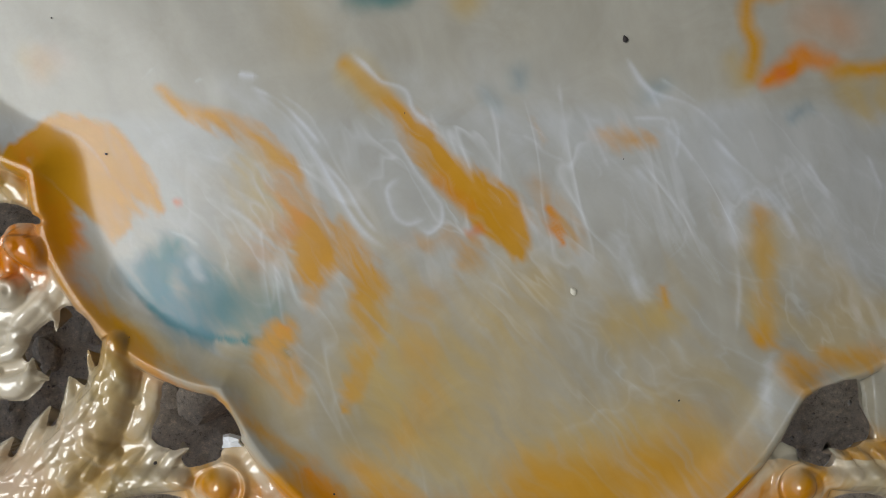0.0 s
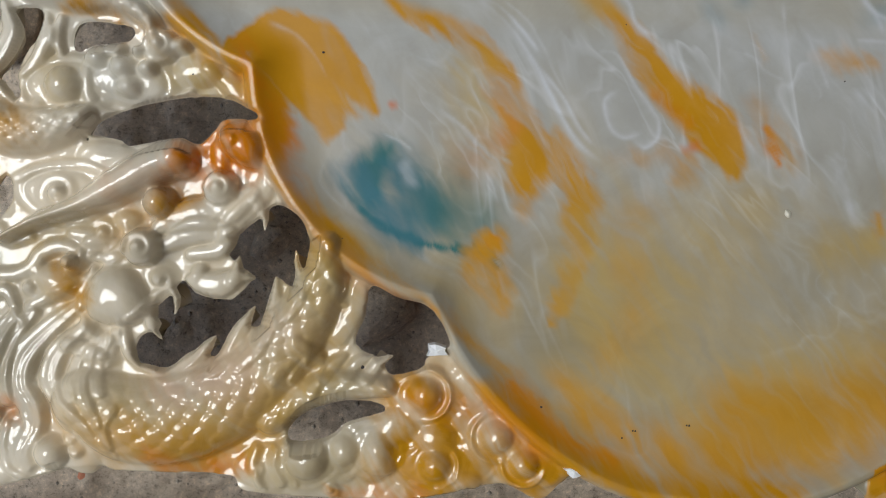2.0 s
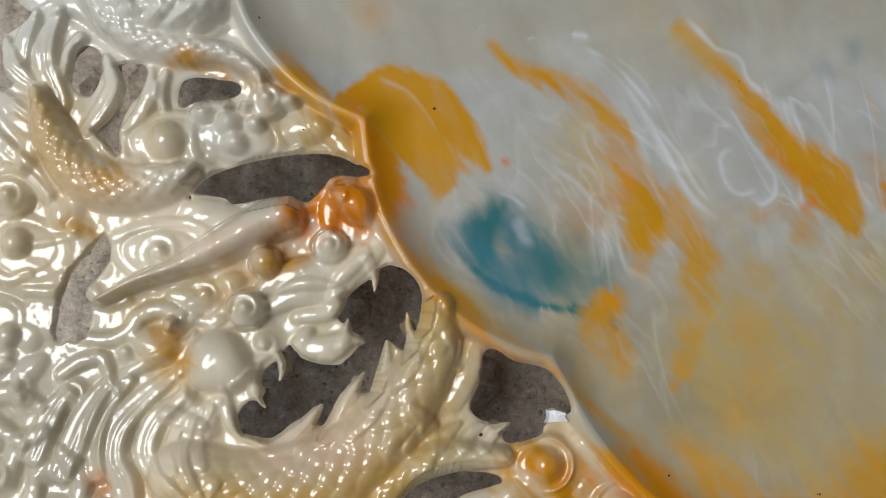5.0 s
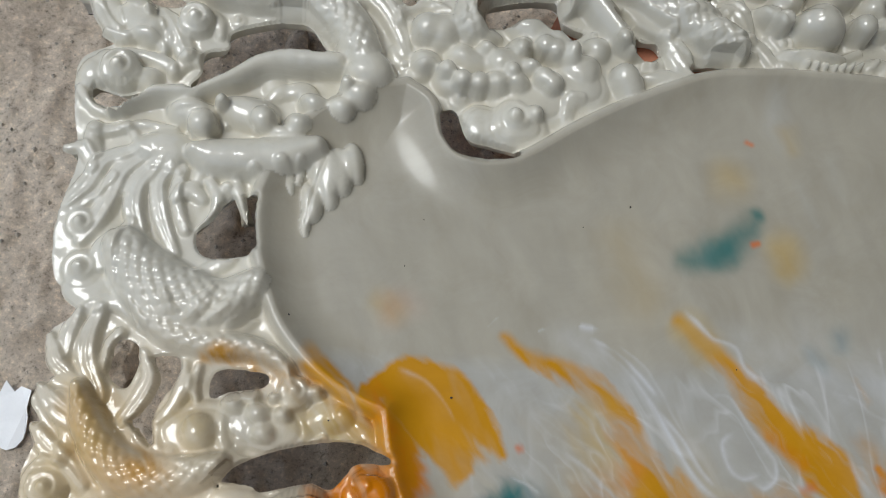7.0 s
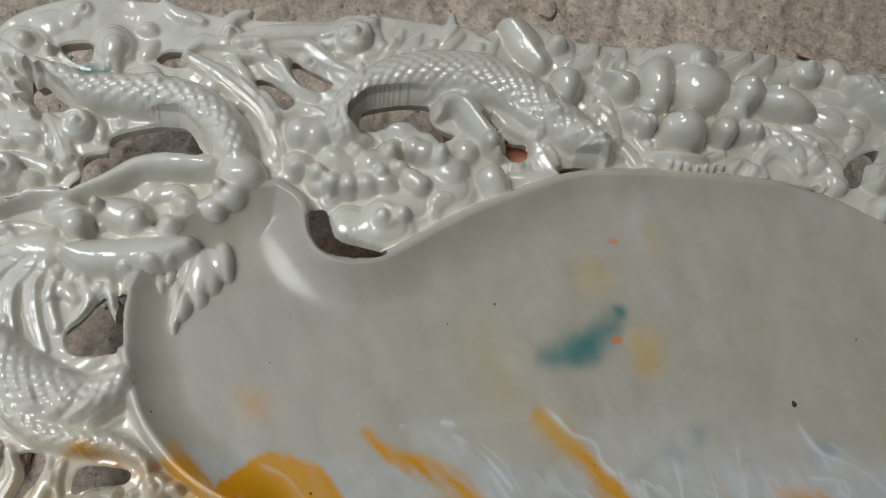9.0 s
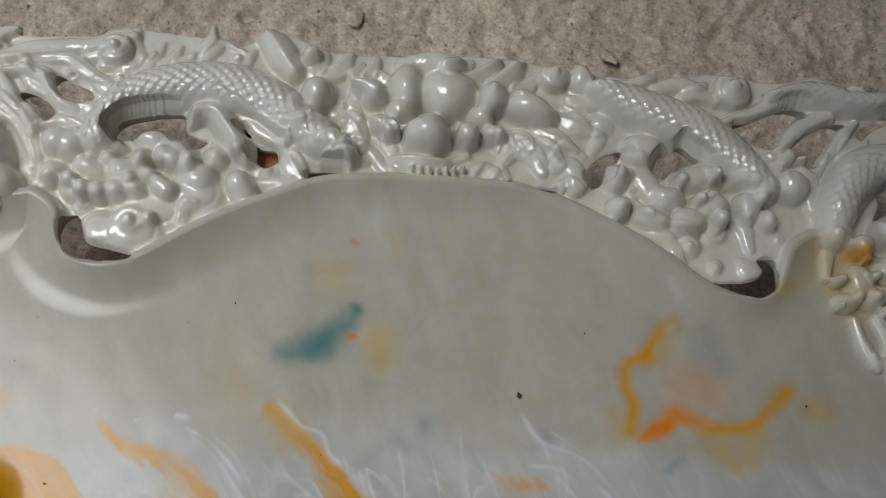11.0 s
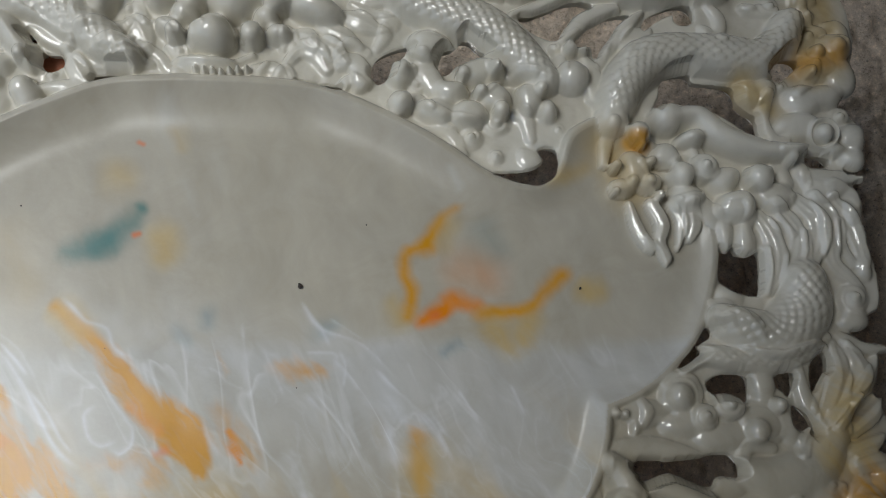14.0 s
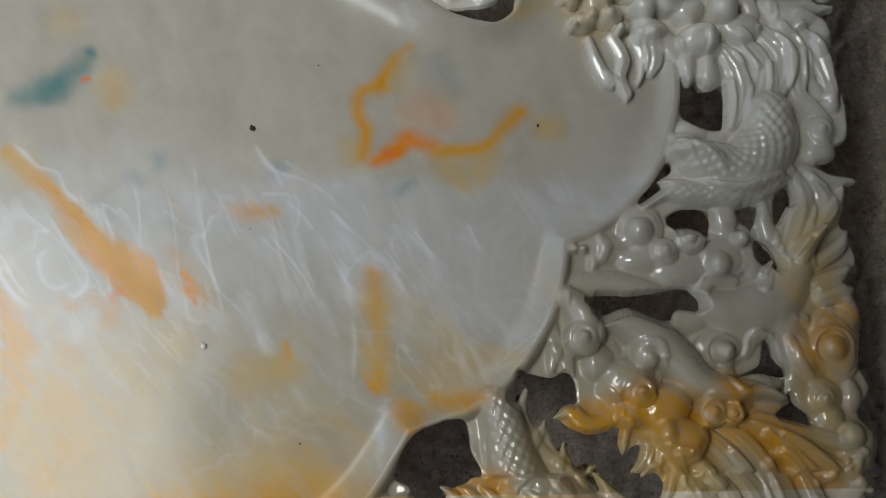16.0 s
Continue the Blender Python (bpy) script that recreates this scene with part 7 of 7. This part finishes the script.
def build(relief, solid, parent, labels, basin_keys=()):
    """Turns the carved field into one mesh a part, with walls down to the flat back."""
    cell = solid[:-1, :-1] & solid[1:, :-1] & solid[:-1, 1:] & solid[1:, 1:]
    h = relief.h.copy()
    ring, rim_keys = solid.copy(), [n for n, k in enumerate(relief.keys) if k in basin_keys]
    dish_node = np.isin(relief.own, rim_keys)
    for n in range(9):  # worn, rounded edges
        inner = ring.copy()
        inner[1:-1, 1:-1] = ring[1:-1, 1:-1] & ring[:-2, 1:-1] & ring[2:, 1:-1] & ring[1:-1, :-2] & ring[1:-1, 2:]
        edge = ring & ~inner
        cap = np.where(dish_node, 9 - 2.0 / (n + 1), -2.0 + 4.6 * math.sqrt((n + 0.4) * STEP))
        h[edge] = np.minimum(h, cap)[edge]
        ring = inner
    px, py = relief.x.copy(), relief.y.copy()
    pad = np.zeros((cell.shape[0] + 2, cell.shape[1] + 2), bool)
    pad[1:-1, 1:-1] = cell
    eh = pad[1:-1, :-1] ^ pad[1:-1, 1:]   # edges along x: node (i, j) to (i + 1, j)
    ev = pad[:-1, 1:-1] ^ pad[1:, 1:-1]   # edges along y: node (i, j) to (i, j + 1)
    for _ in range(5):
        count, sx, sy, sh = np.zeros(px.shape), np.zeros(px.shape), np.zeros(px.shape), np.zeros(px.shape)
        for e, a, b in ((eh, (slice(0, -1), slice(None)), (slice(1, None), slice(None))), (ev, (slice(None), slice(0, -1)), (slice(None), slice(1, None)))):
            for m, o in ((a, b), (b, a)):
                count[m] += e
                sx[m] += e * px[o]
                sy[m] += e * py[o]
                sh[m] += e * h[o]
        on = count > 0
        px[on] = 0.5 * px[on] + 0.5 * sx[on] / count[on]
        py[on] = 0.5 * py[on] + 0.5 * sy[on] / count[on]
        h[on] = 0.5 * h[on] + 0.5 * sh[on] / count[on]
    fill = np.where(solid, h, np.nan)
    dx, dy = np.zeros(h.shape), np.zeros(h.shape)
    a, b = np.nan_to_num(fill[2:] - fill[1:-1]), np.nan_to_num(fill[1:-1] - fill[:-2])
    dx[1:-1] = (a + b) / 2 / STEP
    a, b = np.nan_to_num(fill[:, 2:] - fill[:, 1:-1]), np.nan_to_num(fill[:, 1:-1] - fill[:, :-2])
    dy[:, 1:-1] = (a + b) / 2 / STEP
    normal = np.stack([-dx, -dy, np.ones(h.shape)], -1)
    normal /= np.linalg.norm(normal, axis=-1, keepdims=True)
    soft = np.where(solid, h, -2.5)
    for _ in range(18):
        soft[1:-1, 1:-1] = (2 * soft[1:-1, 1:-1] + soft[:-2, 1:-1] + soft[2:, 1:-1] + soft[1:-1, :-2] + soft[1:-1, 2:]) / 6
    sx_, sy_ = np.gradient(soft, STEP)
    milky_normal = np.stack([-sx_, -sy_, np.ones(h.shape)], -1)
    milky_normal /= np.linalg.norm(milky_normal, axis=-1, keepdims=True)
    milky_normal = 0.4 * milky_normal + 0.6 * normal
    milky_normal /= np.linalg.norm(milky_normal, axis=-1, keepdims=True)
    mask = solid.astype(float)
    for _ in range(18):
        mask[1:-1, 1:-1] = (2 * mask[1:-1, 1:-1] + mask[:-2, 1:-1] + mask[2:, 1:-1] + mask[1:-1, :-2] + mask[1:-1, 2:]) / 6
    gx_, gy_ = np.gradient(mask)
    steep = np.hypot(gx_, gy_) + 0.004
    in_x, in_y = (4.2 * gx_ / steep).ravel(), (4.2 * gy_ / steep).ravel()  # the sides are undercut
    ids = np.arange(h.size).reshape(h.shape)
    corner = np.stack([ids[:-1, :-1], ids[1:, :-1], ids[1:, 1:], ids[:-1, 1:]], -1)
    high = np.stack([h[:-1, :-1], h[1:, :-1], h[1:, 1:], h[:-1, 1:]], -1).argmax(-1)
    who = np.take_along_axis(relief.own.ravel()[corner], high[..., None], -1)[..., 0]
    who, names = split_islands(np.where(cell, who, -1), relief.keys)
    made = {}
    flat_x, flat_y, flat_h = px.ravel(), py.ravel(), h.ravel()
    for n, key in enumerate(names):
        mine = cell & (who == n)
        if mine.sum() < 6:
            continue
        low = -13.0 if basin_keys else -16.0
        quads = corner[mine]
        mp = np.zeros(pad.shape, bool)
        mp[1:-1, 1:-1] = mine
        walls = []  # towards the piercings and the outside
        for e, lo, hi, a, b in ((eh, mp[1:-1, :-1], mp[1:-1, 1:], ids[:-1], ids[1:]), (ev, mp[:-1, 1:-1], mp[1:, 1:-1], ids[:, :-1], ids[:, 1:])):
            flip_to = e is ev
            up, down = e & hi, e & lo
            walls += [np.stack([a[up], b[up]], -1) if not flip_to else np.stack([b[up], a[up]], -1)]
            walls += [np.stack([b[down], a[down]], -1) if not flip_to else np.stack([a[down], b[down]], -1)]
        walls = np.concatenate(walls)
        used = np.unique(quads)
        uw = np.unique(walls)
        m = len(used)
        quads, side = np.searchsorted(used, quads), np.searchsorted(used, walls)
        foot = np.searchsorted(uw, walls) + m
        verts = np.concatenate([np.stack([flat_x[used], flat_y[used], flat_h[used]], -1), np.stack([flat_x[uw] + in_x[uw], flat_y[uw] + in_y[uw], np.full(len(uw), low)], -1)])
        cols = relief.colour.reshape(-1, 3)[np.r_[used, uw]]
        milky = relief.milk.ravel()[np.r_[used, uw]]
        faces = np.concatenate([quads, np.stack([side[:, 1], side[:, 0], foot[:, 0], foot[:, 1]], -1)])
        out = np.stack([-gx_.ravel()[walls], -gy_.ravel()[walls], 0.0 * flat_h[walls]], -1)
        out /= np.linalg.norm(out, axis=-1, keepdims=True) + 1e-9
        film = np.concatenate([normal.reshape(-1, 3)[used], np.stack([-gx_.ravel()[uw], -gy_.ravel()[uw], 0.001 + 0.0 * flat_h[uw]], -1)])
        norms = np.concatenate([milky_normal.reshape(-1, 3)[used[quads]].reshape(-1, 3), out[:, (1, 0, 0, 1)].reshape(-1, 3)])
        words = key.split("#")[0].split(".")
        name = words[-1] if len(words) > 1 else labels[words[0]][0]
        if len(words) == 1 and "#" in key and name in ("dragon", "coil"):
            name = "dragon_limb"
        me = bpy.data.meshes.new(name)
        me.vertices.add(len(verts))
        me.vertices.foreach_set("co", (verts * 0.001).ravel())
        me.loops.add(faces.size)
        me.loops.foreach_set("vertex_index", faces.ravel().astype(np.int32))
        me.polygons.add(len(faces))
        me.polygons.foreach_set("loop_start", np.arange(0, faces.size, 4, dtype=np.int32))
        me.update(calc_edges=True)
        me.polygons.foreach_set("use_smooth", np.ones(len(faces), bool))
        tint = me.attributes.new("vein_colour", "FLOAT_COLOR", "POINT")
        tint.data.foreach_set("color", np.c_[cols.clip(0, 1), np.ones(len(cols))].ravel())
        me.attributes.new("film_normal", "FLOAT_VECTOR", "POINT").data.foreach_set("vector", film.ravel())
        me.attributes.new("milk", "FLOAT", "POINT").data.foreach_set("value", milky.clip(0, 1))
        me.normals_split_custom_set(norms.tolist())
        me.materials.append(POLISHED if key in basin_keys else STONE)
        ob = new(name, me)
        made[key] = ob
    # the flat back, inside the undercut, in blocks where it is whole
    for _ in range(9):
        cell = cell.copy()
        cell[1:-1, 1:-1] &= cell[:-2, 1:-1] & cell[2:, 1:-1] & cell[1:-1, :-2] & cell[1:-1, 2:]
    n0, n1 = (cell.shape[0] // 6) * 6, (cell.shape[1] // 6) * 6
    block = cell[:n0, :n1].reshape(n0 // 6, 6, n1 // 6, 6).all((1, 3))
    fine = cell.copy()
    fine[:n0, :n1] &= ~np.repeat(np.repeat(block, 6, 0), 6, 1)
    bi, bj = np.nonzero(block)
    bi, bj = bi * 6, bj * 6
    back = np.concatenate([np.stack([ids[bi, bj], ids[bi, bj + 6], ids[bi + 6, bj + 6], ids[bi + 6, bj]], -1), corner[fine][:, ::-1]])
    used, back = np.unique(back, return_inverse=True)
    sheet = np.stack([flat_x[used], flat_y[used], np.full(len(used), -13.0 if basin_keys else -16.0)], -1) * 0.001
    under = link_mesh("underside", sheet.tolist(), back.reshape(-1, 4).tolist(), RAW, parent, "flat unpolished underside")
    under.data.update()
    for key, ob in made.items():
        words = key.split("#")[0].split(".")
        up = made.get(words[0]) if len(words) > 1 else None
        ob.parent = up or parent
        if len(words) == 1 and labels[words[0]][1] and "#" not in key:
            ob["label"] = labels[words[0]][1]
    return made


CLOUDS = {f"C{n}": ("cloud_scroll", "") for n in range(12)}
CLOUDS["C7"] = ("cloud_scroll", "amber carved cloud scrolls with bosses")
LABELS = {"base": ("border", "pierced pale stone border"), "basin": ("basin", "polished basin floor with amber, teal and white veins"), "rim": ("rim", "rounded scalloped rim"),
          "A": ("dragon", "pale grey-white carved dragon"), "B": ("dragon", "frontal carved dragon face"), "D": ("dragon", "pale dragon with one amber eye"),
          "E": ("dragon", "amber-faced carved dragon"), "F": ("dragon", "dragon with orange snout and honey scales"), "G": ("coil", "honey-tinted scaly coil"), **CLOUDS}
tray = new("tea_tray")
tray.matrix_world = pose(0, 0, 0.109, 0, -3.69, 0)
tagged(tray, "large carved soapstone tea tray with pierced dragon border", "tea tray")
R.milk = MILK
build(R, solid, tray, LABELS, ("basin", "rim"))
# ---- loose things ----
def tray_point(x, y, z):
    return tray.matrix_world @ Vector((x / 1000, y / 1000, z / 1000))


def lump(name, place, size, seed, mat, squash=(1, 1, 0.6), label="", category="", parent=None, detail=2):
    """A small broken piece: an icosphere pushed about by noise."""
    bm = bmesh.new()
    bmesh.ops.create_icosphere(bm, subdivisions=detail, radius=1.0)
    rnd = random.Random(seed)
    cuts = [(Vector((rnd.uniform(-1, 1), rnd.uniform(-1, 1), rnd.uniform(-1, 1))).normalized(), rnd.uniform(0.55, 0.9)) for _ in range(9)]
    for v in bm.verts:
        for axis, far in cuts:
            over = v.co.dot(axis) - far
            if over > 0:
                v.co -= axis * over
        v.co = Vector((v.co.x * squash[0], v.co.y * squash[1], v.co.z * squash[2])) * size
        v.co += v.co.normalized() * size * 0.08 * noise.noise(v.co / size * 3 + Vector((seed, 0, 0)))
    ob = part(name, bm, mat, parent)
    ob.location = place
    ob.rotation_euler = (0, 0, rnd.uniform(0, 6))
    if label:
        tagged(ob, label, category)
    return ob


# brick supports under the tray
def support(x, y, turn):
    top = tray_point(x, y, -13).z
    stack = new("brick_support")
    low = 0.0
    while top - low > 0.004:
        high = min(low + 0.05, top)
        p = part("brick", box(-0.05, 0.05, -0.045, 0.045, low, high, 0.003), BRICK, stack)
        low = high
    stack.matrix_world = pose(x / 1000, y / 1000, 0, 0, 0, turn)
    return tagged(stack, "worn red clay bricks stacked under the tray", "brick", "supports under the tray")


for x, y, turn in ((-46, 74, 4), (0, -190, 30), (-90, -40, 0), (90, -40, 12)):
    support(x, y, turn)

# pieces lying on the floor
def on_floor(name, x, y, size, seed, mat, squash, label, category):
    return lump(name, (x / 1000, y / 1000, size * squash[2] * 0.45), size, seed, mat, squash, label, category)


on_floor("cement_lump", -127, -203, 0.016, 3, CEMENT, (1, 1.3, 0.8), "broken lump of grey cement on the floor", "rubble")
on_floor("cement_lump", -302, -78, 0.017, 5, CEMENT, (1.2, 0.9, 0.8), "broken lump of grey cement on the floor", "rubble")
on_floor("brick_chip", -263, -284, 0.0035, 8, BRICK, (1, 0.7, 0.4), "small reddish brick chip on the floor", "rubble")
for k, (x, y, r) in enumerate(((-235, -175, 12), (-205, -185, 9), (-180, -172, 10), (-345, 20, 7), (-352, 120, 9), (-230, 95, 8), (-180, -150, 11), (-150, -205, 8), (120, 190, 6), (-40, 200, 7))):
    on_floor("cement_lump", x, y, r / 1000, 60 + k, CEMENT, (1.2, 0.9, 0.6), "small broken crumb of cement on the floor", "rubble")["group"] = "rubble on the floor"


def paper_scrap():
    """A torn white flake, slightly bent."""
    rnd, bm = random.Random(4), bmesh.new()
    rim = [bm.verts.new((0.010 * rnd.uniform(0.6, 1.1) * math.cos(a), 0.017 * rnd.uniform(0.6, 1.1) * math.sin(a), 0.0015 * rnd.random())) for a in np.linspace(0, 6.28, 17)[:-1]]
    face = bm.faces.new(rim)
    lifted = bmesh.ops.extrude_face_region(bm, geom=[face])["geom"]
    bmesh.ops.translate(bm, verts=[g for g in lifted if isinstance(g, bmesh.types.BMVert)], vec=(0, 0, 0.0012))
    bmesh.ops.recalc_face_normals(bm, faces=bm.faces[:])
    ob = part("paper_scrap", bm, PAPER)
    ob.matrix_world = pose(-0.343, -0.104, 0.006, 2, -3, 0)
    return tagged(ob, "torn scrap of white paper on the floor", "paper")


paper_scrap()

# loose grit, too fine to count
rnd = np.random.RandomState(12)
verts, faces = [], []
OCTA = np.array([(1, 0, 0), (-1, 0, 0), (0, 1, 0), (0, -1, 0), (0, 0, 1), (0, 0, -1)], float)
TRIS = ((0, 2, 4), (2, 1, 4), (1, 3, 4), (3, 0, 4), (2, 0, 5), (1, 2, 5), (3, 1, 5), (0, 3, 5))
for _ in range(7500):
    x, y = rnd.uniform(-0.44, 0.44), rnd.uniform(-0.34, 0.28)
    r = 0.0005 + 0.0013 * rnd.rand() ** 3
    z = gz[np.searchsorted(gx[:, 0], x), np.searchsorted(gy[0], y)] - 0.1 * r
    base = len(verts)
    verts += (OCTA * r * rnd.uniform(0.6, 1.2, (6, 3)) + (x, y, z)).tolist()
    faces += [tuple(base + k for k in tri) for tri in TRIS]
tagged(link_mesh("grit", verts, faces, GRAVEL), "loose sandy grit scattered over the cement", "grit", kind="stuff")

# crumbs on the tray
CRUMBS = [(-158, -96, 0.3, 0.7), (-170, -122, 0.3, 0.7), (-223, -68, 8, 0.5), (-205, -108, 8, 0.5), (-295, -186, 0.3, 0.5), (43, -49, 0.3, 1.8), (174, -48, 0.3, 0.9), (62, 40, 0.3, 0.7), (73, -19, 0.3, 0.6), (-43, -79, 0.3, 0.4), (-106, -23, 0.3, 0.4), (-86, -13, 0.3, 0.6), (219, -69, 0.3, 0.4), (-172, -24, 0.3, 0.4), (-179, -44, 0.3, 0.4), (-223, -68, 8, 0.6), (-137, -214, 8, 1.0), (-69, -226, 8, 0.6), (-31, -235, 0.3, 0.5), (-10, -232, 0.3, 0.6), (-147, -166, 8, 0.3), (-11, -232, 0.3, 0.5), (66, -191, 0.3, 0.6), (-36, -238, 0.3, 0.5), (-32, -235, 0.3, 0.5), (43, -96, 0.3, 0.4)]
for k, (x, y, z, r) in enumerate(CRUMBS):
    p = tray_point(x, y, z)
    lump("crumb", p + Vector((0, 0, r * 0.0003)), r / 1000, 40 + k, DIRT, (1, 0.8, 0.6), "dark crumb of dirt on the stone tray", "crumb", detail=1)["group"] = "crumbs on the tray"

# ---- a second carved tray beside the first, of which only the edge shows ----
R = Relief(-345, 62, -372, -288)
R.lay("base", (slice(None), slice(None)), 1 + 2.5 * fbm(R.x / 20, R.y / 20, 31), R.y < -303 + 2.5 * np.sin(R.x / 17) + 2 * np.sin(R.x / 6.3))
for x, w, h in ((-330, 16, 7), (-296, 22, 6), (-262, 26, 8), (-228, 10, 7), (-195, 12, 8), (-160, 24, 7), (-140, 20, 8), (-112, 10, 8), (-84, 12, 7), (-20, 24, 6), (10, 18, 6)):
    lobe("K", x, -308, w, 11, 0, top=h)
    tube("K.fin", [(x - 12, -312, 5), (x + 2, -305, 5), (x + 12, -300, 2)], top=7, grooves=1)
for x in (-222, -206, -108, -100, -70, -55, -40, -27, -12):
    tube("K.fin", [(x - 6, -310, 5), (x, -302, 4), (x - 1, -295, 1.2)], top=6)
tube("K", [(-325, -318, 9), (-270, -314, 11), (-215, -320, 10), (-150, -313, 11), (-90, -318, 10), (-20, -315, 9), (40, -318, 8)], top=9)
R.colour = np.array((0.60, 0.53, 0.38)) * (1 + 0.1 * fbm(R.x / 12, R.y / 12, 33))[..., None]
other = new("tea_tray")
other.matrix_world = pose(0, 0, 0.06, 0, -1, 0)
tagged(other, "second carved tray of pale greenish soapstone on the floor", "tea tray")
R.milk = 0 * R.x
build(R, R.h > -50, other, {"base": ("border", ""), "K": ("crest", "spiky carved crest")})
for x in (-280, -40):
    foot = part("brick", box(-0.1, 0.1, -0.025, 0.025, 0.0, 0.05 + 0.0175 * x / 1000, 0.003), BRICK)
    foot.location = (x / 1000, -0.345, 0)
    tagged(foot, "worn red clay brick under the second tray", "brick", "supports under the second tray")


# -- raw white stone where the border's edge has chipped, and a pale crumb in the basin
def raw_chip(x, y, z, size, seed, name, label):
    pick = random.Random(seed)
    bm = bmesh.new()
    ring = []
    for n in range(11):
        a = 2 * math.pi * n / 11
        r = size * pick.uniform(0.55, 1.15)
        ring.append((x + r * math.cos(a) * 1.3, y + r * math.sin(a) * 0.75))
    low = [bm.verts.new((px * 0.001, py * 0.001, (z - 4) * 0.001)) for px, py in ring]
    top = [bm.verts.new(((x + (px - x) * 0.85) * 0.001, (y + (py - y) * 0.85) * 0.001, (z + pick.uniform(-0.6, 1.0)) * 0.001)) for px, py in ring]
    peak = bm.verts.new((x * 0.001, y * 0.001, (z + 0.9) * 0.001))
    bm.faces.new(low[::-1])
    for n in range(11):
        m = (n + 1) % 11
        bm.faces.new((low[n], low[m], top[m], top[n]))
        bm.faces.new((top[n], top[m], peak))
    return part(name, bm, RAW, tray, label)


raw_chip(-109.5, -207, 4.0, 4.2, 3, "chip", "chipped raw white stone edge")
raw_chip(-55, -250.5, 7.5, 3.0, 5, "chip", "chipped raw white stone edge")


lump("stone_crumb", tray_point(23.6, -148, 0.6), 0.0016, 31, GRAVEL_PALE, (1.2, 0.8, 0.5), "tiny pale stone crumb lying in the basin", "crumb")
